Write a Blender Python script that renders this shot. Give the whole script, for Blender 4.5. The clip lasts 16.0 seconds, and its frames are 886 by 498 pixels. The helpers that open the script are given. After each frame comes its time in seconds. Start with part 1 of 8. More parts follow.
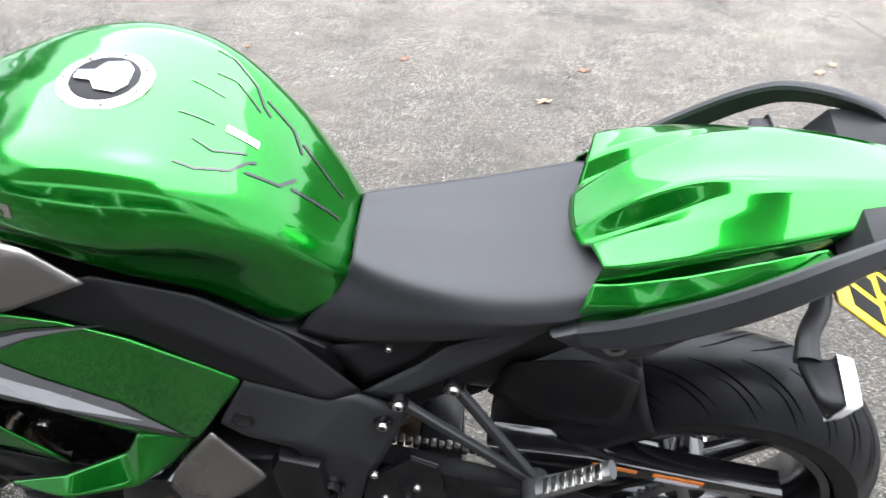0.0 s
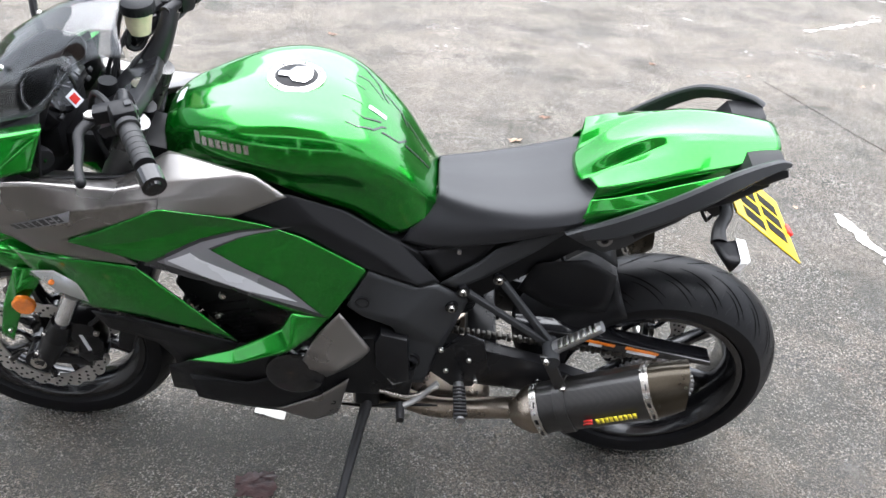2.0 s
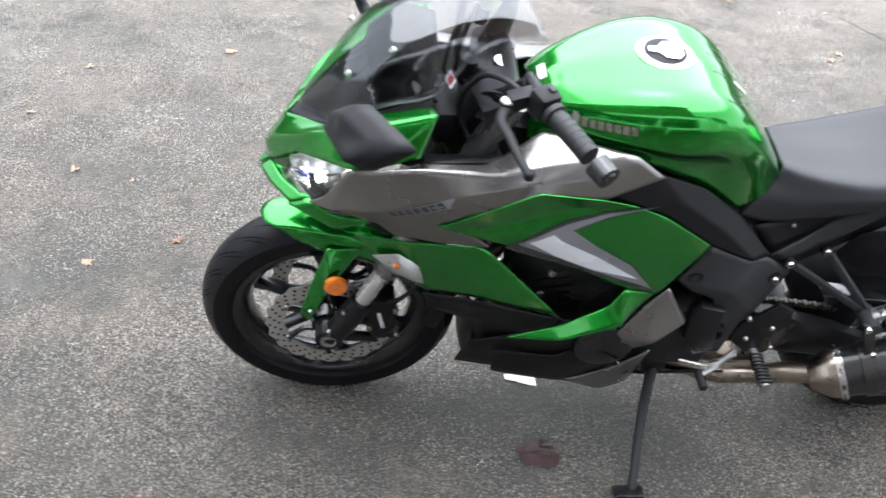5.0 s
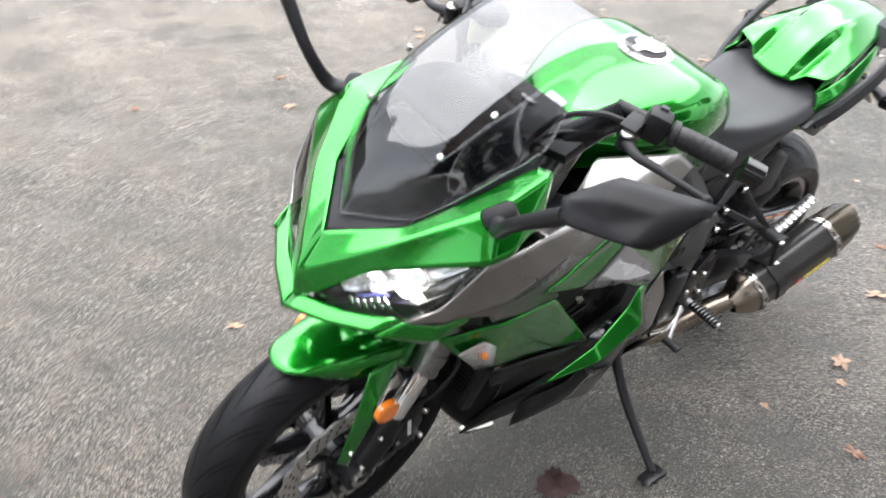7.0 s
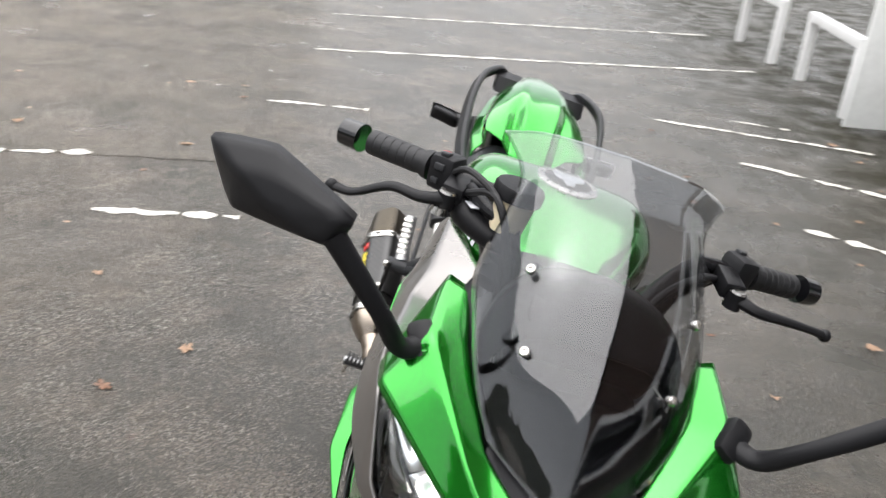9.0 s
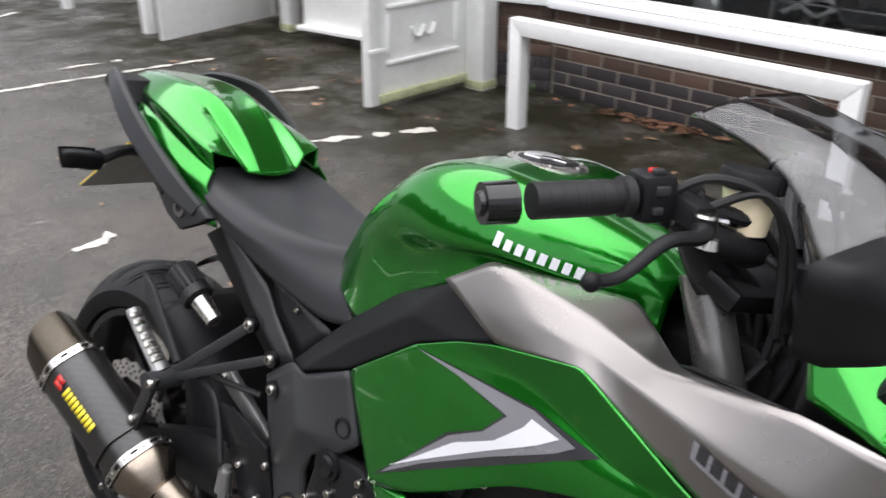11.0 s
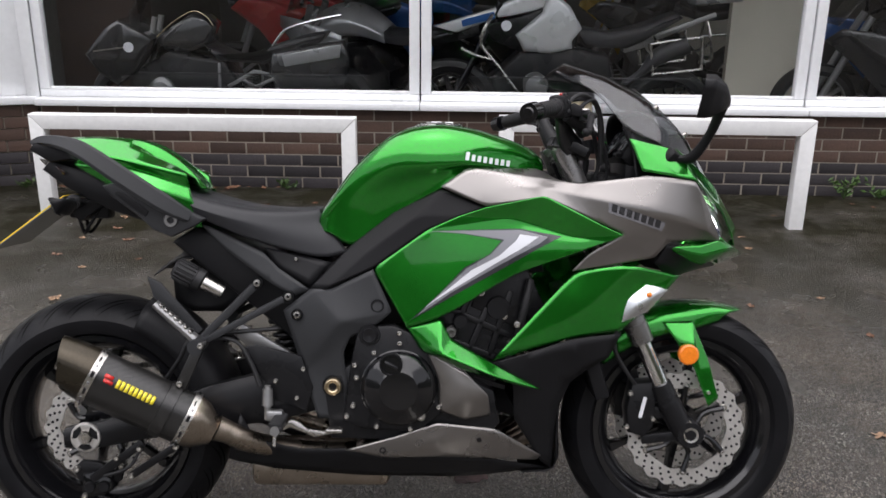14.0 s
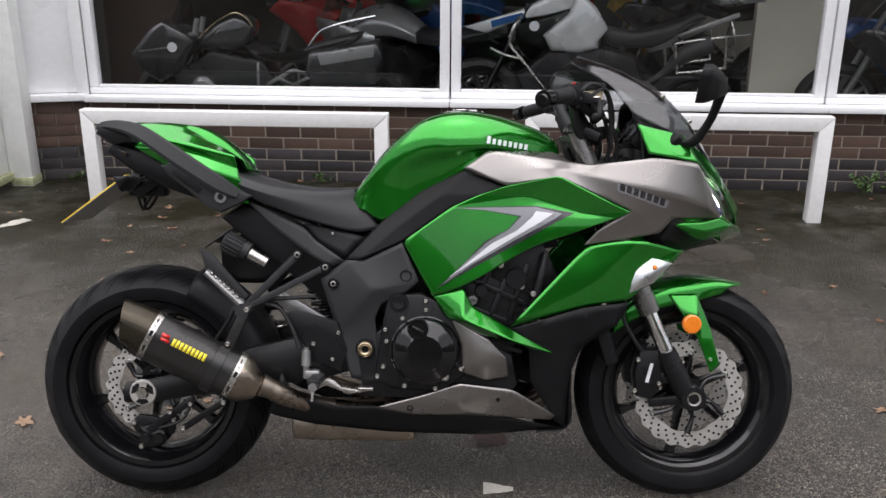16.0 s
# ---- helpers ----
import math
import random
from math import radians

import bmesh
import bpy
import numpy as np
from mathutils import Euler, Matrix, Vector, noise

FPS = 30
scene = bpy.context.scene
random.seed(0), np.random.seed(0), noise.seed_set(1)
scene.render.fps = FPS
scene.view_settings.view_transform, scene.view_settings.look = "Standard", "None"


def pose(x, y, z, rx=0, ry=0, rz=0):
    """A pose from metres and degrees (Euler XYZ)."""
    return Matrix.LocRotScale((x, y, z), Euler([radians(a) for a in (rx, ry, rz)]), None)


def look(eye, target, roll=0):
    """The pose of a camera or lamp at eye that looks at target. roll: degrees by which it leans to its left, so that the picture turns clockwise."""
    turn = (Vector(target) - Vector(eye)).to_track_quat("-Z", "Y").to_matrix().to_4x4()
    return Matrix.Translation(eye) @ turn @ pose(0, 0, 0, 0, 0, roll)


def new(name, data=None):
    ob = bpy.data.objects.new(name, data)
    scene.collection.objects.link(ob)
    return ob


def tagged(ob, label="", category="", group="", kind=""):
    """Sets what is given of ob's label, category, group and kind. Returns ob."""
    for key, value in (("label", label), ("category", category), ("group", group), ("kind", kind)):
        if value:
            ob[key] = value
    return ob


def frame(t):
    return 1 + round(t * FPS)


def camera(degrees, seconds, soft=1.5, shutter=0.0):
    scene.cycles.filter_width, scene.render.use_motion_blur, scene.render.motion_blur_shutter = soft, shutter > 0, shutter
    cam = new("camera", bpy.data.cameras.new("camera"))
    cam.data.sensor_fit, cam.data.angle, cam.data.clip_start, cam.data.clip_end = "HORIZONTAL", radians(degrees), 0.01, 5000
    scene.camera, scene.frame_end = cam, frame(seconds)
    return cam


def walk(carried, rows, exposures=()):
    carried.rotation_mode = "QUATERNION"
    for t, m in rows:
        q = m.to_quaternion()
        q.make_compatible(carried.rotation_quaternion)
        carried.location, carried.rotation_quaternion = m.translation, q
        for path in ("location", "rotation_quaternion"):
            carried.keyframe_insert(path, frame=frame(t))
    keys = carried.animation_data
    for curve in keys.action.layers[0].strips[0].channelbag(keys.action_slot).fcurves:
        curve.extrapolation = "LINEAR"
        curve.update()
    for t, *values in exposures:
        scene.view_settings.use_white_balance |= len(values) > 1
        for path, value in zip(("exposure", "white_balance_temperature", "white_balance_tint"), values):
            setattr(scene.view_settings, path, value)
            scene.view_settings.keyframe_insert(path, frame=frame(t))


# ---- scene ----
cam = camera(52.01, 16.0, shutter=0.4)
PATH = [
    (0, (-0.344, 1.201, 1.488), (-0.290, -0.453, 0.365), 3.4),
    (0.5, (-0.248, 1.437, 1.548), (-0.330, -0.270, 0.509), 4.2),
    (1, (-0.246, 1.679, 1.586), (-0.278, -0.048, 0.578), 4.6),
    (1.5, (-0.231, 1.854, 1.618), (-0.245, 0.132, 0.601), 4.2),
    (2, (-0.152, 1.930, 1.624), (-0.218, 0.186, 0.647), 5.0),
    (2.5, (-0.023, 1.994, 1.624), (-0.197, 0.254, 0.654), 4.4),
    (3, (0.069, 2.007, 1.620), (-0.099, 0.275, 0.633), 5.7),
    (3.5, (0.100, 1.946, 1.617), (-0.027, 0.230, 0.598), 6.7),
    (4, (0.180, 1.893, 1.611), (0.024, 0.196, 0.563), 8.4),
    (4.5, (0.420, 1.895, 1.618), (0.227, 0.221, 0.542), 6.5),
    (4.7, (0.515, 1.873, 1.631), (0.334, 0.205, 0.543), 6.3),
    (5.2, (0.770, 1.809, 1.634), (0.542, 0.163, 0.522), 6.0),
    (5.7, (1.035, 1.716, 1.600), (0.630, 0.110, 0.478), 5.7),
    (6.2, (1.274, 1.575, 1.557), (0.597, 0.052, 0.453), 5.6),
    (6.8, (1.474, 1.322, 1.537), (0.399, -0.013, 0.508), 5.9),
    (7, (1.520, 1.205, 1.540), (0.319, -0.041, 0.538), 4.5),
    (7.5, (1.631, 0.962, 1.550), (0.120, 0.003, 0.657), 6.6),
    (8, (1.745, 0.655, 1.554), (0.052, 0.070, 0.665), 5.3),
    (8.5, (1.677, 0.357, 1.529), (-0.114, 0.005, 0.710), 3.9),
    (9, (1.562, 0.068, 1.516), (-0.274, 0.028, 0.725), 6.4),
    (9.2, (1.522, -0.051, 1.497), (-0.315, 0.103, 0.721), 6.9),
    (9.7, (1.377, -0.318, 1.465), (-0.378, 0.261, 0.700), 6.6),
    (10.2, (1.167, -0.527, 1.456), (-0.429, 0.383, 0.666), 4.3),
    (10.7, (0.922, -0.677, 1.458), (-0.458, 0.509, 0.629), 1.5),
    (11.3, (0.627, -0.779, 1.458), (-0.394, 0.709, 0.596), 0.1),
    (11.5, (0.527, -0.806, 1.441), (-0.365, 0.771, 0.596), 0.6),
    (12, (0.300, -0.850, 1.449), (-0.166, 0.885, 0.571), 0.4),
    (12.5, (0.131, -1.082, 1.439), (0.086, 0.722, 0.576), -0.6),
    (13, (0.070, -1.407, 1.445), (0.068, 0.440, 0.679), -0.0),
    (13.5, (0.067, -1.738, 1.473), (0.084, 0.128, 0.753), 1.8),
    (14, (0.038, -1.999, 1.474), (0.097, -0.108, 0.825), 0.6),
    (14.5, (0.035, -2.153, 1.471), (0.050, -0.277, 0.777), 0.7),
    (15, (0.061, -2.232, 1.482), (0.040, -0.332, 0.856), 0.8),
    (15.5, (0.053, -2.230, 1.476), (0.037, -0.337, 0.831), 0.5),
    (16, (0.055, -2.221, 1.475), (0.044, -0.327, 0.832), 0.3),
]
walk(cam, [(t, look(eye, target, roll)) for t, eye, target, roll in PATH],
     [(0.0, 3.0, 6000, 11), (3.0, 2.82, 6000, 11), (4.7, 2.86, 5900, 10), (7.0, 2.84, 6200, 11), (8.0, 2.36, 6350, 11), (9.2, 2.0, 6400, 11), (11.3, 1.68, 6300, 14), (12.5, 1.52, 6300, 15), (16.0, 1.42, 6380, 15)])

# ---- light ----
world = bpy.data.worlds.new("overcast_sky")
scene.world = world
world.use_nodes = True
wn = world.node_tree.nodes
wl = world.node_tree.links
sky = wn.new("ShaderNodeTexSky")
sky.sky_type = "NISHITA"
sky.sun_disc = False
sky.sun_elevation = radians(84)
sky.sun_rotation = radians(200)
sky.air_density, sky.dust_density, sky.ozone_density = 1.0, 2.0, 1.0
grey = wn.new("ShaderNodeHueSaturation")
grey.inputs["Saturation"].default_value = 0.12
wl.new(sky.outputs["Color"], grey.inputs["Color"])
wl.new(grey.outputs["Color"], wn["Background"].inputs["Color"])
wn["Background"].inputs["Strength"].default_value = 0.07
sun = new("sun", bpy.data.lights.new("sun", "SUN"))
sun.data.energy, sun.data.angle, sun.data.color = 1.5, radians(110), (1.0, 0.97, 0.94)
sun.matrix_world = look((-0.22, -0.60, 6.0), (0, 0, 0))


# ---- materials ----
def nodes_of(m):
    m.use_nodes = True
    return m.node_tree.nodes, m.node_tree.links, m.node_tree.nodes["Principled BSDF"]


def mat(name, colour, rough=0.5, metal=0.0, coat=0.0, grain=60.0, vary=0.15, bump=0.0, stain=4.0, wear=0.0, shine=0.5):
    """A surface with fine grain, broad stains and a little relief, all at real size."""
    m = bpy.data.materials.new(name)
    n, l, b = nodes_of(m)
    co = n.new("ShaderNodeTexCoord")
    fine = n.new("ShaderNodeTexNoise")
    fine.inputs["Scale"].default_value, fine.inputs["Detail"].default_value = grain, 4.0
    broad = n.new("ShaderNodeTexNoise")
    broad.inputs["Scale"].default_value, broad.inputs["Detail"].default_value = stain, 5.0
    l.new(co.outputs["Object"], fine.inputs["Vector"])
    l.new(co.outputs["Object"], broad.inputs["Vector"])
    both = n.new("ShaderNodeMix")
    both.inputs["Factor"].default_value = 0.5
    l.new(fine.outputs["Fac"], both.inputs["A"])
    l.new(broad.outputs["Fac"], both.inputs["B"])
    ramp = n.new("ShaderNodeValToRGB")
    lo, hi = ramp.color_ramp.elements
    lo.position, hi.position = 0.3, 0.7
    lo.color = [c * (1 - vary) for c in colour] + [1]
    hi.color = [min(1, c * (1 + vary)) for c in colour] + [1]
    l.new(both.outputs["Result"], ramp.inputs["Fac"])
    l.new(ramp.outputs["Color"], b.inputs["Base Color"])
    r = n.new("ShaderNodeMapRange")
    r.inputs["To Min"].default_value, r.inputs["To Max"].default_value = max(0.02, rough - 0.07 - wear), min(1, rough + 0.07 + wear)
    r.inputs["From Min"].default_value, r.inputs["From Max"].default_value = 0.3, 0.7
    l.new(broad.outputs["Fac"], r.inputs["Value"])
    l.new(r.outputs["Result"], b.inputs["Roughness"])
    b.inputs["Metallic"].default_value = metal
    b.inputs["Coat Weight"].default_value = coat
    b.inputs["Coat Roughness"].default_value = 0.03
    b.inputs["Specular IOR Level"].default_value = shine
    if bump:
        bp = n.new("ShaderNodeBump")
        bp.inputs["Strength"].default_value, bp.inputs["Distance"].default_value = 0.5, bump
        l.new(fine.outputs["Fac"], bp.inputs["Height"])
        l.new(bp.outputs["Normal"], b.inputs["Normal"])
    return m


GREEN = mat("candy_green_paint", (0.011, 0.250, 0.015), 0.19, 0.85, 0.9, grain=900, vary=0.10, stain=6)
SILVER = mat("satin_graphite_paint", (0.262, 0.248, 0.238), 0.31, 0.9, 0.25, grain=1200, vary=0.08, stain=5)
BLACK = mat("black_plastic", (0.009, 0.009, 0.010), 0.42, 0.0, 0.0, grain=700, vary=0.25, bump=0.0004, stain=9, shine=0.18)
GROOVE = mat("tread_groove", (0.003, 0.003, 0.003), 0.95, 0.0, 0.0, grain=300, vary=0.3, shine=0.05)
GREYP = mat("dark_grey_plastic", (0.028, 0.029, 0.031), 0.40, 0.0, 0.0, grain=700, vary=0.2, bump=0.0003, stain=9, shine=0.25)
FRAME = mat("satin_black_metal", (0.009, 0.009, 0.010), 0.30, 0.0, 0.0, grain=400, vary=0.2, stain=10, shine=0.25)
GLOSS = mat("gloss_black_metal", (0.005, 0.005, 0.006), 0.16, 0.0, 0.25, grain=300, vary=0.3, stain=12)
VINYL = mat("seat_vinyl", (0.022, 0.0225, 0.025), 0.42, 0.0, 0.0, grain=900, vary=0.15, bump=0.0006, stain=7, shine=0.3)
RUBBER = mat("rubber", (0.012, 0.012, 0.013), 0.50, 0.0, 0.0, grain=500, vary=0.3, bump=0.0005, stain=14, shine=0.35)
STEEL = mat("brushed_steel", (0.55, 0.53, 0.50), 0.26, 1.0, 0.0, grain=300, vary=0.12, stain=20)
DISC = mat("disc_steel", (0.66, 0.64, 0.61), 0.42, 0.9, 0.0, grain=600, vary=0.15, stain=25)
FORKT = mat("dark_fork_tube", (0.21, 0.205, 0.20), 0.27, 0.8, 0.0, grain=500, vary=0.15, stain=15)
CHAINM = mat("oily_chain_steel", (0.10, 0.095, 0.085), 0.35, 0.8, 0.0, grain=300, vary=0.3, stain=25)
TITAN = mat("heated_titanium", (0.33, 0.28, 0.23), 0.30, 1.0, 0.0, grain=250, vary=0.25, stain=18)
CAPT = mat("smoked_titanium", (0.050, 0.042, 0.030), 0.30, 0.9, 0.2, grain=250, vary=0.25, stain=18)
CHROME = mat("chrome", (0.85, 0.85, 0.86), 0.10, 1.0, 0.0, grain=200, vary=0.05, stain=15)
REFL = mat("lamp_reflector", (0.90, 0.90, 0.92), 0.32, 1.0, 0.0, grain=60, vary=0.06, stain=30)
ALLOY = mat("cast_alloy", (0.34, 0.34, 0.34), 0.40, 0.9, 0.0, grain=500, vary=0.15, stain=15)
WHITE = mat("white_decal", (0.75, 0.76, 0.80), 0.25, 0.1, 0.6, grain=600, vary=0.04)
GREYD = mat("grey_decal", (0.24, 0.24, 0.26), 0.28, 0.3, 0.6, grain=600, vary=0.06)
DARKD = mat("charcoal_decal", (0.035, 0.036, 0.040), 0.28, 0.3, 0.6, grain=600, vary=0.08)
CLEARP = mat("clear_ribbed_plastic", (0.80, 0.80, 0.78), 0.15, 0.0, 0.6, grain=200, vary=0.1, stain=60)
ORANGE = mat("amber_reflector", (0.85, 0.22, 0.015), 0.18, 0.0, 0.8, grain=250, vary=0.2, stain=60)
RED = mat("red_plastic", (0.55, 0.02, 0.015), 0.25, 0.0, 0.4, grain=250, vary=0.1)
YELLOW = mat("yellow_plate", (0.85, 0.60, 0.02), 0.35, 0.0, 0.3, grain=200, vary=0.05)
GOLD = mat("yellow_print", (0.80, 0.66, 0.03), 0.35, 0.0, 0.3, grain=200, vary=0.05)
FLUID = mat("brake_fluid_pot", (0.76, 0.66, 0.46), 0.30, 0.0, 0.3, grain=80, vary=0.12)
BRASS = mat("gold_anodised", (0.50, 0.41, 0.27), 0.28, 1.0, 0.0, grain=200, vary=0.1)
SMOKED = mat("smoked_red_lens", (0.02, 0.006, 0.006), 0.10, 0.0, 1.0, grain=100, vary=0.2)
LIT = mat("lit_lamp_lens", (0.9, 0.9, 0.9), 0.1, 0.0, 1.0, grain=100, vary=0.05)
lit_ = LIT.node_tree.nodes["Principled BSDF"]
lit_.inputs["Emission Color"].default_value = (1.0, 0.96, 0.86, 1.0)
lit_.inputs["Emission Strength"].default_value = 7.0
VIOLET = mat("violet_lens_ring", (0.10, 0.09, 0.34), 0.12, 0.5, 1.0, grain=100, vary=0.1)
BACKP = mat("plate_back", (0.22, 0.22, 0.20), 0.5, 0.0, 0.2, grain=100, vary=0.1)
LCD = mat("lcd_glass", (0.045, 0.047, 0.05), 0.06, 0.0, 1.0, grain=60, vary=0.3, stain=12)


def carbon():
    """A woven fibre under clear lacquer."""
    m = mat("carbon_weave", (0.02, 0.02, 0.021), 0.34, 0.0, 0.15, grain=500, vary=0.2)
    n, l, b = nodes_of(m)
    co = n.new("ShaderNodeTexCoord")
    ch = n.new("ShaderNodeTexChecker")
    ch.inputs["Scale"].default_value = 420
    ch.inputs["Color1"].default_value, ch.inputs["Color2"].default_value = (0.005, 0.005, 0.005, 1), (0.020, 0.019, 0.018, 1)
    l.new(co.outputs["Object"], ch.inputs["Vector"])
    l.new(ch.outputs["Color"], b.inputs["Base Color"])
    return m


CARBON = carbon()


def glass(name, colour, alpha_mix, rough=0.02, tint=(0.95, 0.96, 0.96)):
    """Thin tinted sheet: partly clear, with real gloss."""
    m = bpy.data.materials.new(name)
    n, l, b = nodes_of(m)
    b.inputs["Base Color"].default_value = (*colour, 1)
    b.inputs["Roughness"].default_value = 0.3
    clear = n.new("ShaderNodeBsdfTransparent")
    clear.inputs["Color"].default_value = (*tint, 1)
    haze = n.new("ShaderNodeMixShader")
    haze.inputs["Fac"].default_value = alpha_mix
    l.new(clear.outputs["BSDF"], haze.inputs[1])
    l.new(b.outputs["BSDF"], haze.inputs[2])
    gloss = n.new("ShaderNodeBsdfGlossy")
    gloss.inputs["Roughness"].default_value = rough
    lw = n.new("ShaderNodeLayerWeight")
    lw.inputs["Blend"].default_value = 0.5
    pw = n.new("ShaderNodeMath")
    pw.operation = "POWER"
    pw.inputs[1].default_value = 5.0
    l.new(lw.outputs["Facing"], pw.inputs[0])
    fr = n.new("ShaderNodeMath")
    fr.operation = "MULTIPLY_ADD"
    fr.inputs[1].default_value, fr.inputs[2].default_value = 0.70, 0.04
    l.new(pw.outputs["Value"], fr.inputs[0])
    mix = n.new("ShaderNodeMixShader")
    l.new(fr.outputs["Value"], mix.inputs["Fac"])
    l.new(haze.outputs["Shader"], mix.inputs[1])
    l.new(gloss.outputs["BSDF"], mix.inputs[2])
    l.new(mix.outputs["Shader"], n["Material Output"].inputs["Surface"])
    return m


SCREEN = glass("smoked_screen", (0.10, 0.105, 0.11), 0.0, 0.02, (0.68, 0.69, 0.70))
SCREEN.node_tree.nodes["Math.001"].inputs[2].default_value = 0.075
LENS = glass("clear_lens", (0.5, 0.51, 0.53), 0.0, 0.02)
PANE = glass("window_pane", (0.10, 0.11, 0.11), 0.0, 0.01)
PANE.node_tree.nodes["Math.001"].inputs[2].default_value = 0.02


def mirror_glass():
    m = bpy.data.materials.new("mirror_glass")
    n, l, b = nodes_of(m)
    b.inputs["Base Color"].default_value = (0.75, 0.77, 0.78, 1)
    b.inputs["Metallic"].default_value, b.inputs["Roughness"].default_value = 1.0, 0.02
    return m


MIRROR = mirror_glass()


def tyre_rubber(n_groove, half, name):
    """Rubber with slanting tread grooves cut as relief, by angle round the axle."""
    m = mat(name, (0.006, 0.006, 0.007), 0.38, 0.0, 0.0, grain=400, vary=0.3, stain=16, shine=0.17)
    n, l, b = nodes_of(m)
    co = n.new("ShaderNodeTexCoord")
    sep = n.new("ShaderNodeSeparateXYZ")
    l.new(co.outputs["Object"], sep.inputs["Vector"])

    def op(kind, a, c=None):
        q = n.new("ShaderNodeMath")
        q.operation = kind
        for i, v in enumerate((a, c)):
            if v is None:
                continue
            if isinstance(v, (int, float)):
                q.inputs[i].default_value = v
            else:
                l.new(v, q.inputs[i])
        return q.outputs["Value"]

    ang = op("ARCTAN2", sep.outputs["Z"], sep.outputs["X"])
    ay = op("ABSOLUTE", sep.outputs["Y"])
    side = op("MULTIPLY", op("SIGN", sep.outputs["Y"]), 0.25)
    lead = op("MULTIPLY", op("POWER", op("DIVIDE", ay, half), 0.7), 0.85)
    turn = op("ADD", op("ADD", op("MULTIPLY", ang, n_groove / (2 * math.pi)), lead), side)
    f = op("FRACT", turn)
    tri = op("ABSOLUTE", op("SUBTRACT", f, 0.5))
    line = op("LESS_THAN", tri, 0.055)
    band = op("MULTIPLY", op("GREATER_THAN", ay, half * 0.12), op("LESS_THAN", ay, half * 0.84))
    f2 = op("ABSOLUTE", op("SUBTRACT", op("FRACT", op("ADD", op("MULTIPLY", turn, 1.0), 0.5)), 0.5))
    line2 = op("MULTIPLY", op("LESS_THAN", f2, 0.035), op("MULTIPLY", op("GREATER_THAN", ay, half * 0.5), op("LESS_THAN", ay, half * 0.9)))
    cut = op("MAXIMUM", op("MULTIPLY", line, band), line2)
    h = op("SUBTRACT", 1.0, cut)
    bp = n.new("ShaderNodeBump")
    bp.inputs["Strength"].default_value, bp.inputs["Distance"].default_value = 1.0, 0.010
    l.new(h, bp.inputs["Height"])
    l.new(bp.outputs["Normal"], b.inputs["Normal"])
    return m


# ---- building helpers ----
def part(name, bm, material, parent=None, label="", smooth=35, solid=0.0, offset=-1.0, sub=0, bevel=0.0):
    """Links a bmesh as one mesh object under a thing or part."""
    me = bpy.data.meshes.new(name)
    bmesh.ops.recalc_face_normals(bm, faces=bm.faces)
    bm.to_mesh(me)
    bm.free()
    me.materials.append(material)
    ob = new(name, me)
    if parent is not None:
        ob.parent = parent
    for p in me.polygons:
        p.use_smooth = True
    if not sub:
        me.set_sharp_from_angle(angle=radians(smooth))
    if sub:
        s = ob.modifiers.new("sub", "SUBSURF")
        s.levels = s.render_levels = sub
    if solid:
        s = ob.modifiers.new("solid", "SOLIDIFY")
        s.thickness, s.offset = solid, offset
    if bevel:
        s = ob.modifiers.new("bevel", "BEVEL")
        s.width, s.segments, s.limit_method, s.angle_limit = bevel, 2, "ANGLE", radians(40)
    if label:
        ob["label"] = label
    return ob


def thing(name, m, label, category, group="", kind=""):
    ob = new(name)
    ob.matrix_world = m
    ob.empty_display_size = 0.1
    return tagged(ob, label, category, group, kind)


def spline(pts, n):
    """Catmull-Rom through points, n steps a span."""
    p = [Vector(q) for q in pts]
    p = [2 * p[0] - p[1]] + p + [2 * p[-1] - p[-2]]
    out = []
    for i in range(1, len(p) - 2):
        for k in range(n):
            t = k / n
            a, b, c, d = p[i - 1], p[i], p[i + 1], p[i + 2]
            out.append(0.5 * ((2 * b) + (c - a) * t + (2 * a - 5 * b + 4 * c - d) * t * t + (3 * b - a - 3 * c + d) * t ** 3))
    return out + [p[-2]]


def grid_faces(bm, rows, close=False):
    vs = [[bm.verts.new(p) for p in r] for r in rows]
    for a, b in zip(vs, vs[1:]):
        m = len(a)
        for j in range(m if close else m - 1):
            k = (j + 1) % m
            bm.faces.new((a[j], a[k], b[k], b[j]))
    return vs


def surface(net, nu=6, nv=6, mirror=False):
    """A smooth sheet through a small net of rows; mirror: rows run from the middle outwards and are doubled."""
    rows = [spline(r, nv) for r in net]
    cols = [spline(c, nu) for c in zip(*rows)]
    rows = [list(r) for r in zip(*cols)]
    if mirror:
        rows = [[Vector((p.x, -p.y, p.z)) for p in reversed(r[1:])] + r for r in rows]
    bm = bmesh.new()
    grid_faces(bm, rows)
    return bm


def cyl(bm, p0, p1, r0, r1=None, seg=24, cap=True):
    r1 = r0 if r1 is None else r1
    p0, p1 = Vector(p0), Vector(p1)
    q = (p1 - p0).to_track_quat("Z", "Y").to_matrix()
    rings = [[p + q @ Vector((r * math.cos(2 * math.pi * k / seg), r * math.sin(2 * math.pi * k / seg), 0)) for k in range(seg)] for p, r in ((p0, r0), (p1, r1))]
    vs = grid_faces(bm, rings, close=True)
    if cap:
        bm.faces.new(vs[0])
        bm.faces.new(vs[-1])
    return bm


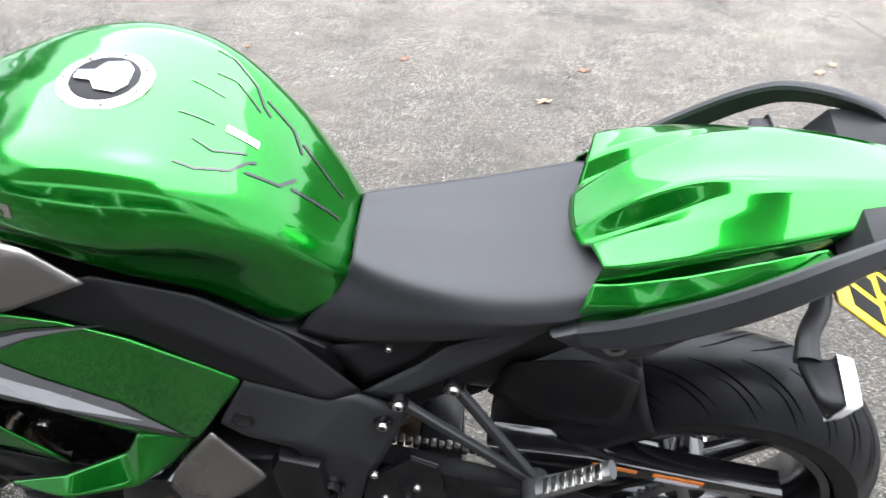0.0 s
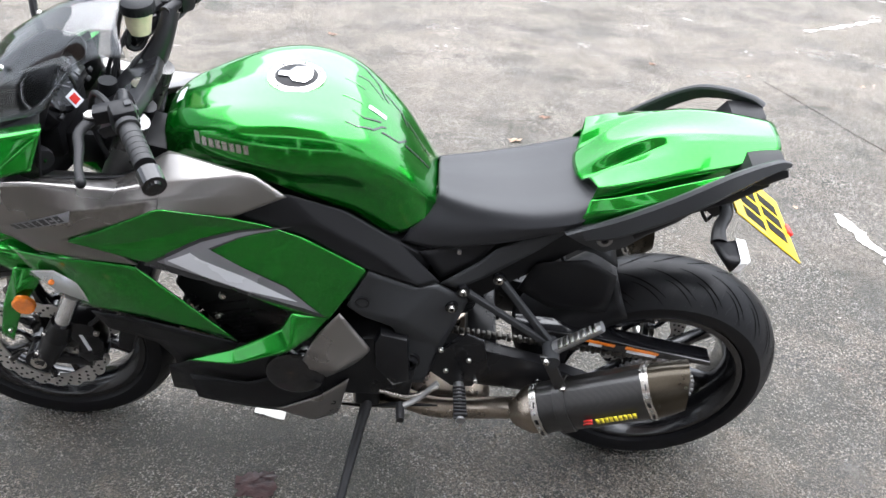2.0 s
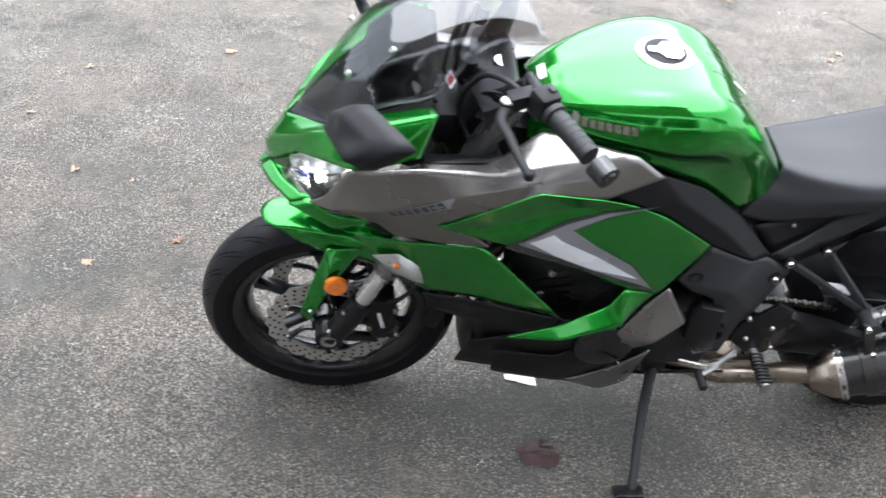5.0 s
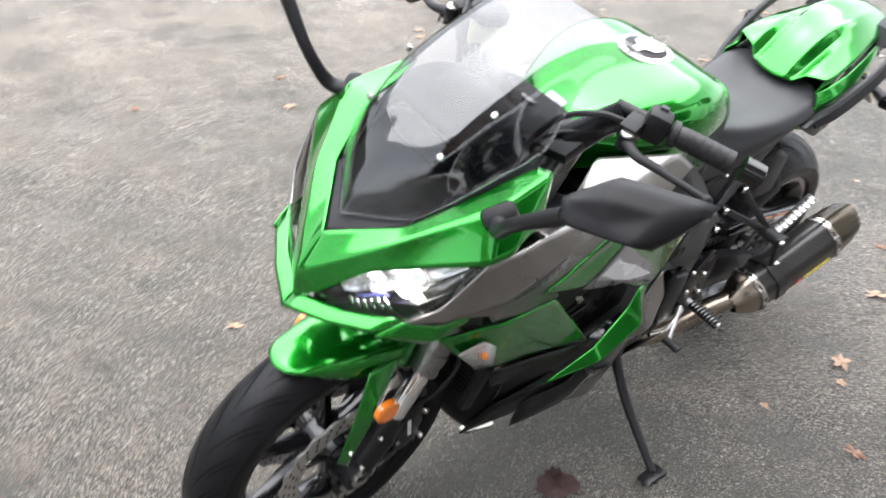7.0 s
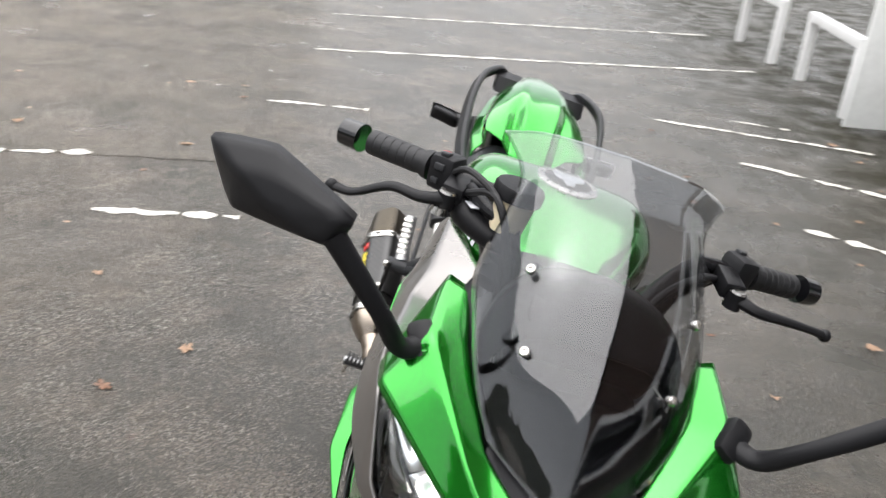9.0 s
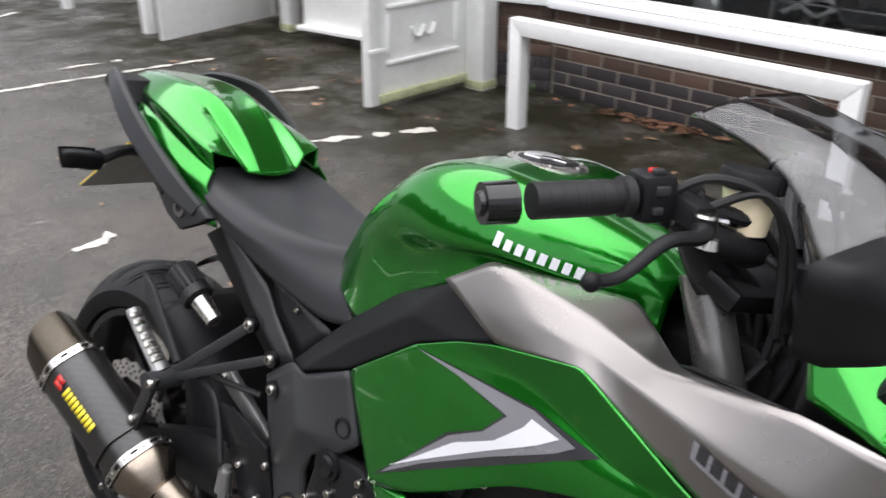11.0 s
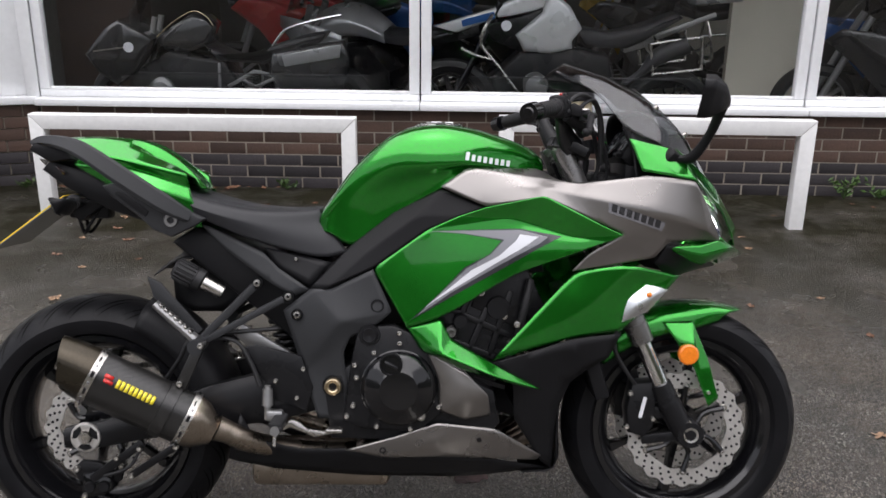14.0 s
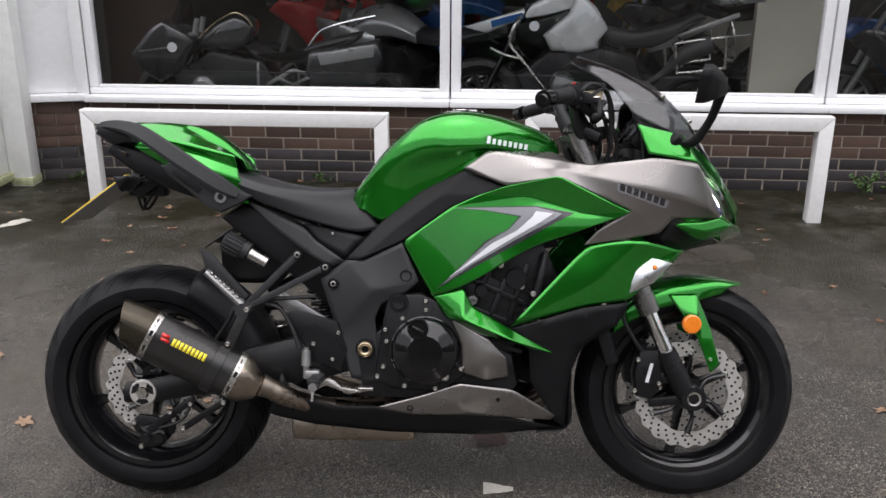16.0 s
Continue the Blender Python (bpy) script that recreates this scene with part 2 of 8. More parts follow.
def tube(bm, pts, r, seg=10, n=6, flat=1.0, up=(0, 0, 1)):
    """A round or flattened bar along a smooth path; r: a radius or one for each point."""
    path = spline(pts, n) if len(pts) > 2 else [Vector(p) for p in pts]
    rs = r if isinstance(r, (list, tuple)) else [r] * len(pts)
    rad = np.interp(np.linspace(0, len(pts) - 1, len(path)), range(len(pts)), rs)
    rings = []
    for i, p in enumerate(path):
        d = (path[min(i + 1, len(path) - 1)] - path[max(i - 1, 0)]).normalized()
        s = d.cross(Vector(up))
        s = s.normalized() if s.length > 1e-4 else Vector((1, 0, 0))
        u = s.cross(d)
        rings.append([p + s * (rad[i] * flat * math.cos(2 * math.pi * k / seg)) + u * (rad[i] * math.sin(2 * math.pi * k / seg)) for k in range(seg)])
    vs = grid_faces(bm, rings, close=True)
    bm.faces.new(vs[0])
    bm.faces.new(vs[-1])
    return bm


def lathe(bm, profile, c, seg=64, closed=False):
    """Turns a profile of (radius, y) round the y axis through c."""
    rings = [[Vector((c[0] + r * math.cos(2 * math.pi * k / seg), c[1] + y, c[2] + r * math.sin(2 * math.pi * k / seg))) for k in range(seg)] for r, y in profile]
    if closed:
        rings.append(rings[0])
    vs = [[bm.verts.new(p) for p in r] for r in rings[: -1 if closed else None]]
    if closed:
        vs.append(vs[0])
    for a, b in zip(vs, vs[1:]):
        for j in range(seg):
            k = (j + 1) % seg
            bm.faces.new((a[j], a[k], b[k], b[j]))
    return bm


def box(bm, c, s, m=None, bevel=0.0):
    t = Matrix.Translation(c) @ (m.to_4x4() if m is not None else Matrix()) @ Matrix.Diagonal((*s, 1))
    g = bmesh.ops.create_cube(bm, size=1.0, matrix=t)
    if bevel:
        es = list({e for v in g["verts"] for e in v.link_edges})
        bmesh.ops.bevel(bm, geom=es, offset=bevel, segments=2, affect="EDGES", profile=0.5)
    return bm


def bar(bm, p0, p1, w, h, bevel=0.003):
    """A square bar from p0 to p1."""
    p0, p1 = Vector(p0), Vector(p1)
    q = (p1 - p0).to_track_quat("X", "Z").to_matrix()
    return box(bm, (p0 + p1) / 2, ((p1 - p0).length, w, h), q, bevel)


def prism(bm, outline, y0, y1, bevel=0.0):
    """An outline in x and z, given depth along y."""
    a = [bm.verts.new((x, y0, z)) for x, z in outline]
    b = [bm.verts.new((x, y1, z)) for x, z in outline]
    fs = [bm.faces.new(a), bm.faces.new(b)]
    n = len(a)
    for i in range(n):
        fs.append(bm.faces.new((a[i], a[(i + 1) % n], b[(i + 1) % n], b[i])))
    bmesh.ops.recalc_face_normals(bm, faces=fs)
    if bevel:
        es = list({e for f in fs[:2] for e in f.edges})
        bmesh.ops.bevel(bm, geom=es, offset=bevel, segments=2, affect="EDGES", profile=0.5)
    return bm


def cage(verts, faces, side=1, soft=(), hard=1.0, mid=0.55):
    """A coarse cage of named corners for a subdivided panel; rims stay crisp, inner ridges part so."""
    bm = bmesh.new()
    el = bm.edges.layers.float.new("crease_edge")
    vl = bm.verts.layers.float.new("crease_vert")
    vs = {k: bm.verts.new((p[0], p[1] * side, p[2])) for k, p in verts.items()}
    for f in faces:
        bm.faces.new([vs[k] for k in f.split()])
    for k in [k for k, v in vs.items() if not v.link_faces]:
        bm.verts.remove(vs.pop(k))
    for e in bm.edges:
        e[el] = hard if e.is_boundary else mid
    for k in soft:
        a, b = k.split()
        e = bm.edges.get((vs[a], vs[b]))
        if e:
            e[el] = 0.0
    for v in bm.verts:
        if v.is_boundary:
            be = [e for e in v.link_edges if e.is_boundary]
            if len(be) == 2:
                d = [(e.other_vert(v).co - v.co).normalized() for e in be]
                if d[0].dot(d[1]) > -0.93:
                    v[vl] = 0.85
    return bm


def cage_net(rows, sharp, mid=0.0):
    """A cage from rows that run from the middle outwards, doubled across; sharp: crease by column."""
    bm = bmesh.new()
    el = bm.edges.layers.float.new("crease_edge")
    full = [[Vector((p[0], -p[1], p[2])) for p in reversed(r[1:])] + [Vector(p) for p in r] for r in rows]
    vs = grid_faces(bm, full)
    n = len(rows[0])
    for a, b in zip(vs, vs[1:]):
        for j in range(len(a)):
            bm.edges.get((a[j], b[j]))[el] = sharp.get(abs(j - n + 1), mid)
    for e in bm.edges:
        if e.is_boundary:
            e[el] = 1.0
    return bm


def bolts(parent, places, r, out, d=0.004, name="bolt", material=None):
    """Separate bolt heads, each a part of its own."""
    for q in places:
        part(name, bolt(bmesh.new(), q, r, out, d), material or STEEL, parent)


def bolt(bm, p, r=0.007, out=(0, 1, 0), d=0.004):
    """A button head with a hexagon socket sunk into it."""
    p, o = Vector(p), Vector(out).normalized()
    u = o.orthogonal().normalized()
    w = o.cross(u)
    rings = []
    for h, q in ((-1.0, 1.0), (0.5, 1.0), (1.0, 0.82), (1.05, 0.50), (0.1, 0.46), (0.1, 0.02)):
        rings.append([p + o * d * h + (u * math.cos(a) + w * math.sin(a)) * r * q * 0.88 for a in [math.pi * k / 6 for k in range(12)]])
    grid_faces(bm, rings, close=True)
    return bm


# ---- ground ----
def asphalt(name="wet_tarmac", lift=1.0):
    """Wet worn tarmac: stone chips, damp patches, silt and moss by the wall; some sheen, glints and shade are put into
    the colour.
    """
    m = bpy.data.materials.new(name)
    n, l, b = nodes_of(m)
    co = n.new("ShaderNodeTexCoord")

    def noise(scale, detail=5.0, rough=0.55):
        q = n.new("ShaderNodeTexNoise")
        q.inputs["Scale"].default_value, q.inputs["Detail"].default_value, q.inputs["Roughness"].default_value = scale, detail, rough
        l.new(co.outputs["Object"], q.inputs["Vector"])
        return q.outputs["Fac"]

    def ramp(fac, a, ca, z, cz):
        q = n.new("ShaderNodeValToRGB")
        q.color_ramp.elements[0].position, q.color_ramp.elements[1].position = a, z
        q.color_ramp.elements[0].color, q.color_ramp.elements[1].color = (*ca, 1), (*cz, 1)
        l.new(fac, q.inputs["Fac"])
        return q.outputs["Color"]

    def mixc(fac, a, c):
        q = n.new("ShaderNodeMix")
        q.data_type = "RGBA"
        l.new(fac, q.inputs["Factor"])
        l.new(a, q.inputs["A"])
        l.new(c, q.inputs["B"])
        return q.outputs["Result"]

    chips = n.new("ShaderNodeTexVoronoi")
    chips.inputs["Scale"].default_value = 230
    l.new(co.outputs["Object"], chips.inputs["Vector"])
    stone = ramp(chips.outputs["Color"], 0.45, (0.016 * lift, 0.0145 * lift, 0.0125 * lift), 1.0, (0.32 * lift, 0.29 * lift, 0.245 * lift))
    dark = ramp(noise(230, 5, 0.75), 0.40, (0.010 * lift, 0.016 * lift, 0.0145 * lift), 0.70, (0.135 * lift, 0.120 * lift, 0.098 * lift))
    base = mixc(ramp(noise(1.4, 7), 0.42, (0, 0, 0), 0.62, (1, 1, 1)), dark, stone)
    silt = ramp(noise(140, 6, 0.8), 0.34, (0.050, 0.048, 0.036), 0.68, (0.25, 0.215, 0.175))
    base = mixc(ramp(noise(2.2, 10, 0.72), 0.50, (0, 0, 0), 0.66, (0.85, 0.85, 0.85)), base, silt)
    base = mixc(ramp(noise(0.7, 6, 0.6), 0.52, (0, 0, 0), 0.70, (0.55, 0.55, 0.55)), base, silt)
    stain = ramp(noise(16, 5), 0.3, (0.016, 0.014, 0.012), 0.7, (0.045, 0.038, 0.032))
    base = mixc(ramp(noise(4.5, 8, 0.68), 0.57, (0, 0, 0), 0.66, (0.7, 0.7, 0.7)), base, stain)
    grit = n.new("ShaderNodeTexVoronoi")
    grit.inputs["Scale"].default_value = 26
    l.new(co.outputs["Object"], grit.inputs["Vector"])
    speck = n.new("ShaderNodeMath")
    speck.operation = "LESS_THAN"
    speck.inputs[1].default_value = 0.085
    l.new(grit.outputs["Distance"], speck.inputs[0])
    some = n.new("ShaderNodeMath")
    some.operation = "MULTIPLY"
    l.new(speck.outputs["Value"], some.inputs[0])
    l.new(ramp(noise(5.0, 3), 0.52, (0, 0, 0), 0.60, (1, 1, 1)), some.inputs[1])
    base = mixc(some.outputs["Value"], base, ramp(noise(60, 2), 0.3, (0.16, 0.14, 0.11), 0.7, (0.42, 0.39, 0.34)))
    base = mixc(ramp(noise(7.5, 6, 0.6), 0.66, (0, 0, 0), 0.72, (0.55, 0.55, 0.55)), base, ramp(noise(120, 4, 0.7), 0.3, (0.075, 0.045, 0.036), 0.7, (0.20, 0.135, 0.11)))
    # moss towards the wall; its dark tone also paints in the building's shade
    moss = ramp(noise(40, 6), 0.3, (0.015, 0.014, 0.009), 0.7, (0.040, 0.040, 0.018))
    sep = n.new("ShaderNodeSeparateXYZ")
    l.new(co.outputs["Object"], sep.inputs["Vector"])
    near = n.new("ShaderNodeMapRange")
    near.inputs["From Min"].default_value, near.inputs["From Max"].default_value = 0.5, 2.6
    l.new(sep.outputs["Y"], near.inputs["Value"])
    mm = n.new("ShaderNodeMath")
    mm.operation = "MULTIPLY"
    l.new(near.outputs["Result"], mm.inputs[0])
    l.new(ramp(noise(3.0, 8, 0.65), 0.32, (0.25, 0.25, 0.25), 0.56, (1, 1, 1)), mm.inputs[1])
    base = mixc(mm.outputs["Value"], base, moss)
    # paler silt towards -y, its brightness also painting in the far sky sheen
    silt_sheen = n.new("ShaderNodeMapRange")
    silt_sheen.inputs["From Min"].default_value, silt_sheen.inputs["From Max"].default_value = -0.6, -3.5
    silt_sheen.inputs["To Min"].default_value, silt_sheen.inputs["To Max"].default_value = 0.0, 0.8
    l.new(sep.outputs["Y"], silt_sheen.inputs["Value"])
    dm = n.new("ShaderNodeMath")
    dm.operation = "MULTIPLY"
    l.new(silt_sheen.outputs["Result"], dm.inputs[0])
    l.new(ramp(noise(1.9, 10, 0.7), 0.36, (0.15, 0.15, 0.15), 0.56, (1, 1, 1)), dm.inputs[1])
    base = mixc(dm.outputs["Value"], base, ramp(noise(55, 8, 0.75), 0.30, (0.12, 0.105, 0.085), 0.70, (0.34, 0.31, 0.265)))
    tone = n.new("ShaderNodeMix")
    tone.data_type, tone.blend_type = "RGBA", "MULTIPLY"
    tone.inputs["Factor"].default_value = 1.0
    tone.inputs["B"].default_value = (0.78, 0.73, 0.69, 1)
    l.new(base, tone.inputs["A"])
    # pale aggregate, with wet glints painted into the base colour
    glint_stones = n.new("ShaderNodeTexVoronoi")
    glint_stones.inputs["Scale"].default_value = 300
    l.new(co.outputs["Object"], glint_stones.inputs["Vector"])
    pale = ramp(glint_stones.outputs["Color"], 0.72, (0, 0, 0), 0.84, (0.58, 0.58, 0.58))
    for worn in (ramp(noise(2.6, 8, 0.7), 0.38, (0.10, 0.10, 0.10), 0.62, (1, 1, 1)), ramp(mm.outputs["Value"], 0.0, (1, 1, 1), 0.7, (0.04, 0.04, 0.04))):
        q = n.new("ShaderNodeMath")
        q.operation = "MULTIPLY"
        l.new(pale, q.inputs[0])
        l.new(worn, q.inputs[1])
        pale = q.outputs["Value"]
    loud = ramp(noise(60, 2), 0.3, (0.26, 0.24, 0.215), 0.7, (0.60, 0.56, 0.50))
    l.new(mixc(pale, tone.outputs["Result"], loud), b.inputs["Base Color"])
    matt = n.new("ShaderNodeMapRange")
    matt.inputs["To Min"].default_value, matt.inputs["To Max"].default_value = 1.0, 0.12
    l.new(mm.outputs["Value"], matt.inputs["Value"])
    l.new(matt.outputs["Result"], b.inputs["Specular IOR Level"])
    wet = n.new("ShaderNodeMapRange")
    wet.inputs["From Min"].default_value, wet.inputs["From Max"].default_value = 0.35, 0.70
    wet.inputs["To Min"].default_value, wet.inputs["To Max"].default_value = 0.05, 0.32
    l.new(noise(1.7, 10, 0.68), wet.inputs["Value"])
    dull = n.new("ShaderNodeMath")
    dull.operation = "MULTIPLY_ADD"
    dull.inputs[1].default_value = 0.30
    l.new(mm.outputs["Value"], dull.inputs[0])
    l.new(wet.outputs["Result"], dull.inputs[2])
    l.new(dull.outputs["Value"], b.inputs["Roughness"])
    grains = n.new("ShaderNodeTexVoronoi")
    grains.inputs["Scale"].default_value = 135
    l.new(co.outputs["Object"], grains.inputs["Vector"])
    bp = n.new("ShaderNodeBump")
    bp.inputs["Strength"].default_value, bp.inputs["Distance"].default_value = 1.0, 0.0075
    hs = n.new("ShaderNodeMath")
    hs.operation = "ADD"
    l.new(grains.outputs["Distance"], hs.inputs[0])
    l.new(noise(170, 5, 0.7), hs.inputs[1])
    l.new(hs.outputs["Value"], bp.inputs["Height"])
    l.new(bp.outputs["Normal"], b.inputs["Normal"])
    return m


bm = bmesh.new()
steps = [-90, -50, -25, -12, -6, -3, -1, 0, 1, 2, 3, 3.6, 6, 12, 25, 50, 90]
grid_faces(bm, [[(x, y, 0) for y in steps] for x in steps])
ground = tagged(part("ground", bm, asphalt()), "wet dark tarmac car park with worn patches and moss", "tarmac", kind="structure")

PAINT = mat("worn_white_road_paint", (0.50, 0.48, 0.43), 0.45, 0, 0, grain=120, vary=0.25, bump=0.001, stain=14)
rng = random.Random(5)


def bay_line(x0, y0, x1, y1, w=0.08, worn=0.5):
    """A faded painted line: ragged flakes of paint left on the tarmac."""
    bm = bmesh.new()
    a, b = Vector((x0, y0, 0)), Vector((x1, y1, 0))
    d = (b - a).normalized()
    s = Vector((-d.y, d.x, 0))
    length, t = (b - a).length, 0.0
    while t < length:
        run = rng.uniform(0.12, 0.55) * (1.25 - worn)
        gap = rng.uniform(-0.04, 0.12) * worn
        k = max(6, int(run / 0.009))
        lo, hi = [], []
        a0, a1 = rng.uniform(0.75, 1.0), rng.uniform(0.75, 1.0)
        for i in range(k + 1):
            u = min(length, t + run * i / k)
            taper = 0.30 + 0.70 * min(1, 4 * i / k, 4 * (k - i) / k)
            a0 = min(1.05, max(0.25, a0 + rng.uniform(-0.26, 0.26)))
            a1 = min(1.05, max(0.25, a1 + rng.uniform(-0.26, 0.26)))
            lo.append(a + d * u - s * (w / 2) * taper * a0)
            hi.append(a + d * u + s * (w / 2) * taper * a1)
        grid_faces(bm, [[p + Vector((0, 0, 0.004)) for p in lo], [p + Vector((0, 0, 0.004)) for p in hi]])
        t += run + max(0.004, gap)
    ob = part("bay_line", bm, PAINT, smooth=60)
    return tagged(ob, "worn white painted parking bay line on wet tarmac", "road marking", "parking bay lines", "structure")


bay_line(0.23, -0.80, 0.232, -0.69, 0.060, 0.2)
bay_line(0.225, -0.64, 0.222, -0.33, 0.065, 0.5)
bay_line(0.245, 0.00, 0.160, 0.002, 0.058, 0.6)
bay_line(-1.93, -1.50, -2.03, -0.90, 0.085, 0.3)
bay_line(-2.27, 0.60, -2.29, 0.78, 0.10, 0.4)
bay_line(-2.73, 1.75, -2.28, 2.58, 0.09, 0.7)
bay_line(-3.96, -1.25, -4.01, -0.62, 0.07, 0.5)
bay_line(-3.80, 1.68, -3.33, 2.70, 0.08, 0.5)
bay_line(-4.64, 1.28, -4.37, 2.70, 0.07, 0.25)
bay_line(-4.85, 1.85, -4.78, 2.25, 0.06, 0.5)
bay_line(-5.65, -1.28, -6.85, 2.52, 0.075, 0.06)
bay_line(-7.36, -1.45, -8.73, 2.46, 0.075, 0.1)
bay_line(-2.62, -1.80, -2.50, -2.2, 0.09, 0.4)
bay_line(-3.6, -5.0, -2.85, -4.5, 0.07, 0.3)


def patch(outline, name, colour, label):
    """A thin relaid or stained patch, flush on the ground."""
    bm = bmesh.new()
    ring = [Vector((x, y, 0.003)) for x, y in outline]
    pts = [a.lerp(b, k / 8) for a, b in zip(ring, ring[1:] + ring[:1]) for k in range(8)]
    pts = [p + Vector((rng.uniform(-1, 1), rng.uniform(-1, 1), 0)) * 0.008 for p in pts]
    hub, rim = bm.verts.new(sum(pts, Vector()) / len(pts)), [bm.verts.new(p) for p in pts]
    for k in range(len(rim)):
        bm.faces.new((hub, rim[k], rim[(k + 1) % len(rim)]))
    m = asphalt(name, 1.35) if colour is None else mat(name, colour, 0.45, 0, 0, grain=45, vary=0.9, bump=0.008, stain=14, wear=0.1)
    return tagged(part(name, bm, m), label, "tarmac patch", kind="structure")


patch([(-2.72, -1.14), (-3.95, -1.28), (-5.03, -1.30), (-4.9, -2.8), (-4.5, -5.8), (-3.0, -4.8), (-2.15, -3.3), (-2.55, -2.0)], "relaid_patch", None, "smoother grey relaid tarmac patch in the car park")
patch([(0.145, 0.235), (0.19, 0.23), (0.24, 0.25), (0.235, 0.315), (0.18, 0.325), (0.14, 0.30)], "rust_stain", (0.034, 0.016, 0.015), "dark red stain soaked into the wet tarmac")

# ---- showroom building ----
WALL = pose(0, 3.42, 0, 0, 0, -3.0)
BRICK = mat("brown_brick", (0.080, 0.048, 0.036), 0.75, 0, 0, grain=90, vary=0.35, bump=0.003, stain=9)
BLUEB = mat("blue_engineering_brick", (0.040, 0.035, 0.038), 0.55, 0, 0, grain=90, vary=0.35, bump=0.003, stain=9)
MORTAR = mat("mortar", (0.25, 0.22, 0.18), 0.9, 0, 0, grain=140, vary=0.25, bump=0.003, stain=6)
UPVC = mat("white_upvc", (0.88, 0.89, 0.90), 0.32, 0, 0.1, grain=30, vary=0.05, stain=2.5)
WPAINT = mat("white_gloss_paint", (0.87, 0.87, 0.86), 0.38, 0, 0.1, grain=40, vary=0.06, bump=0.0015, stain=5)
MOSSY = mat("moss_stained_paint", (0.42, 0.44, 0.26), 0.7, 0, 0, grain=45, vary=0.4, bump=0.002, stain=14)
DIRTY = mat("mossy_white_timber", (0.86, 0.87, 0.85), 0.45, 0, 0, grain=25, vary=0.07, bump=0.002, stain=7)

for mm_ in (BRICK, BLUEB):
    n, l, b = nodes_of(mm_)
    info = n.new("ShaderNodeObjectInfo")
    hsv = n.new("ShaderNodeHueSaturation")
    rr = n.new("ShaderNodeMapRange")
    rr.inputs["To Min"].default_value, rr.inputs["To Max"].default_value = 0.62, 1.35
    l.new(info.outputs["Random"], rr.inputs["Value"])
    l.new(rr.outputs["Result"], hsv.inputs["Value"])
    src = b.inputs["Base Color"].links[0].from_socket
    l.new(src, hsv.inputs["Color"])
    l.new(hsv.outputs["Color"], b.inputs["Base Color"])

SILL = 0.50


def white_bar(name, c, s, parent, material=UPVC, bevel=0.006):
    return part(name, box(bmesh.new(), c, s, None, bevel), material, parent)


bm = box(bmesh.new(), (1.88, 0.15, SILL / 2), (8.24, 0.28, SILL))
wall_south = tagged(part("wall_south", bm, MORTAR), "dwarf wall of brown brick with darker blue lower courses", "wall", kind="structure")
wall_south.matrix_world = WALL
CANT = pose(-2.245, 3.538, 0, 0, 0, 14.0)
bm = box(bmesh.new(), (-0.36, 0.15, SILL / 2), (0.71, 0.26, SILL))
wall_return = tagged(part("wall_return", bm, MORTAR), "canted end of the brown brick dwarf wall", "wall", kind="structure")
wall_return.matrix_world = CANT

# upper facade, with thickness, above and beside the glazing
bm = box(bmesh.new(), (1.9, 0.2, 2.40), (8.1, 0.3, 0.32))
upper = tagged(part("wall_upper", bm, UPVC), "plain white fascia above the showroom glazing", "wall", kind="structure")
upper.matrix_world = WALL
storey = tagged(part("wall_storey", box(bmesh.new(), (1.9, 0.24, 3.86), (8.1, 0.3, 2.58)), BRICK), "plain brown brick wall above the showroom fascia", "wall", kind="structure")
storey.matrix_world = WALL
bm = prism(bmesh.new(), [(-2.35, 5.152), (6.15, 5.152), (6.15, 5.26), (-2.35, 5.26)], -0.20, 6.6, 0.01)
roof = tagged(part("roof", bm, mat("roof_felt", (0.05, 0.05, 0.052), 0.8, 0, 0, grain=40, vary=0.3, stain=2)), "dark flat roof over the showroom with a shallow eave", "roof", kind="structure")
roof.matrix_world = WALL
bm = box(bmesh.new(), (-7.2, 0.9, 1.9), (4.0, 0.3, 3.8))
box(bm, (-3.65, 1.6, 1.9), (3.1, 0.3, 3.8))
wall_west = tagged(part("wall_west", bm, BRICK), "brown brick wall beyond the gateway", "wall", kind="structure")
wall_west.matrix_world = WALL

# showroom glazing: one thing per window with frame, sill and pane
def window(name, x0, x1, label):
    w = tagged(part(name, box(bmesh.new(), ((x0 + x1) / 2, 0.03, SILL + 0.021), (x1 - x0, 0.20, 0.04), None, 0.006), UPVC), label, "window", kind="structure")
    w.matrix_world = WALL
    f = 0.060
    zb, zt = SILL + 0.043, 2.20
    fr = white_bar("window_frame", ((x0 + x1) / 2, 0.06, zb + 0.020), (x1 - x0 - 0.006, 0.07, 0.040), w)
    white_bar("window_frame", ((x0 + x1) / 2, 0.06, zt), (x1 - x0 - 0.006, 0.07, 0.068), w)
    white_bar("window_frame", (x0 + f / 2 + 0.003, 0.06, (zb + zt) / 2 + 0.003), (f, 0.066, zt - zb - 0.076), w)
    white_bar("window_frame", (x1 - f / 2 - 0.003, 0.06, (zb + zt) / 2 + 0.003), (f, 0.066, zt - zb - 0.076), w)
    white_bar("bead", ((x0 + x1) / 2, 0.045, zb + 0.049), (x1 - x0 - 2 * f - 0.01, 0.03, 0.018), w)
    g = part("pane", box(bmesh.new(), ((x0 + x1) / 2, 0.07, (zb + zt) / 2), (x1 - x0 - 2 * f, 0.008, zt - zb - 0.07)), PANE, w, "clear shop window glass")
    g.visible_shadow = False
    return w


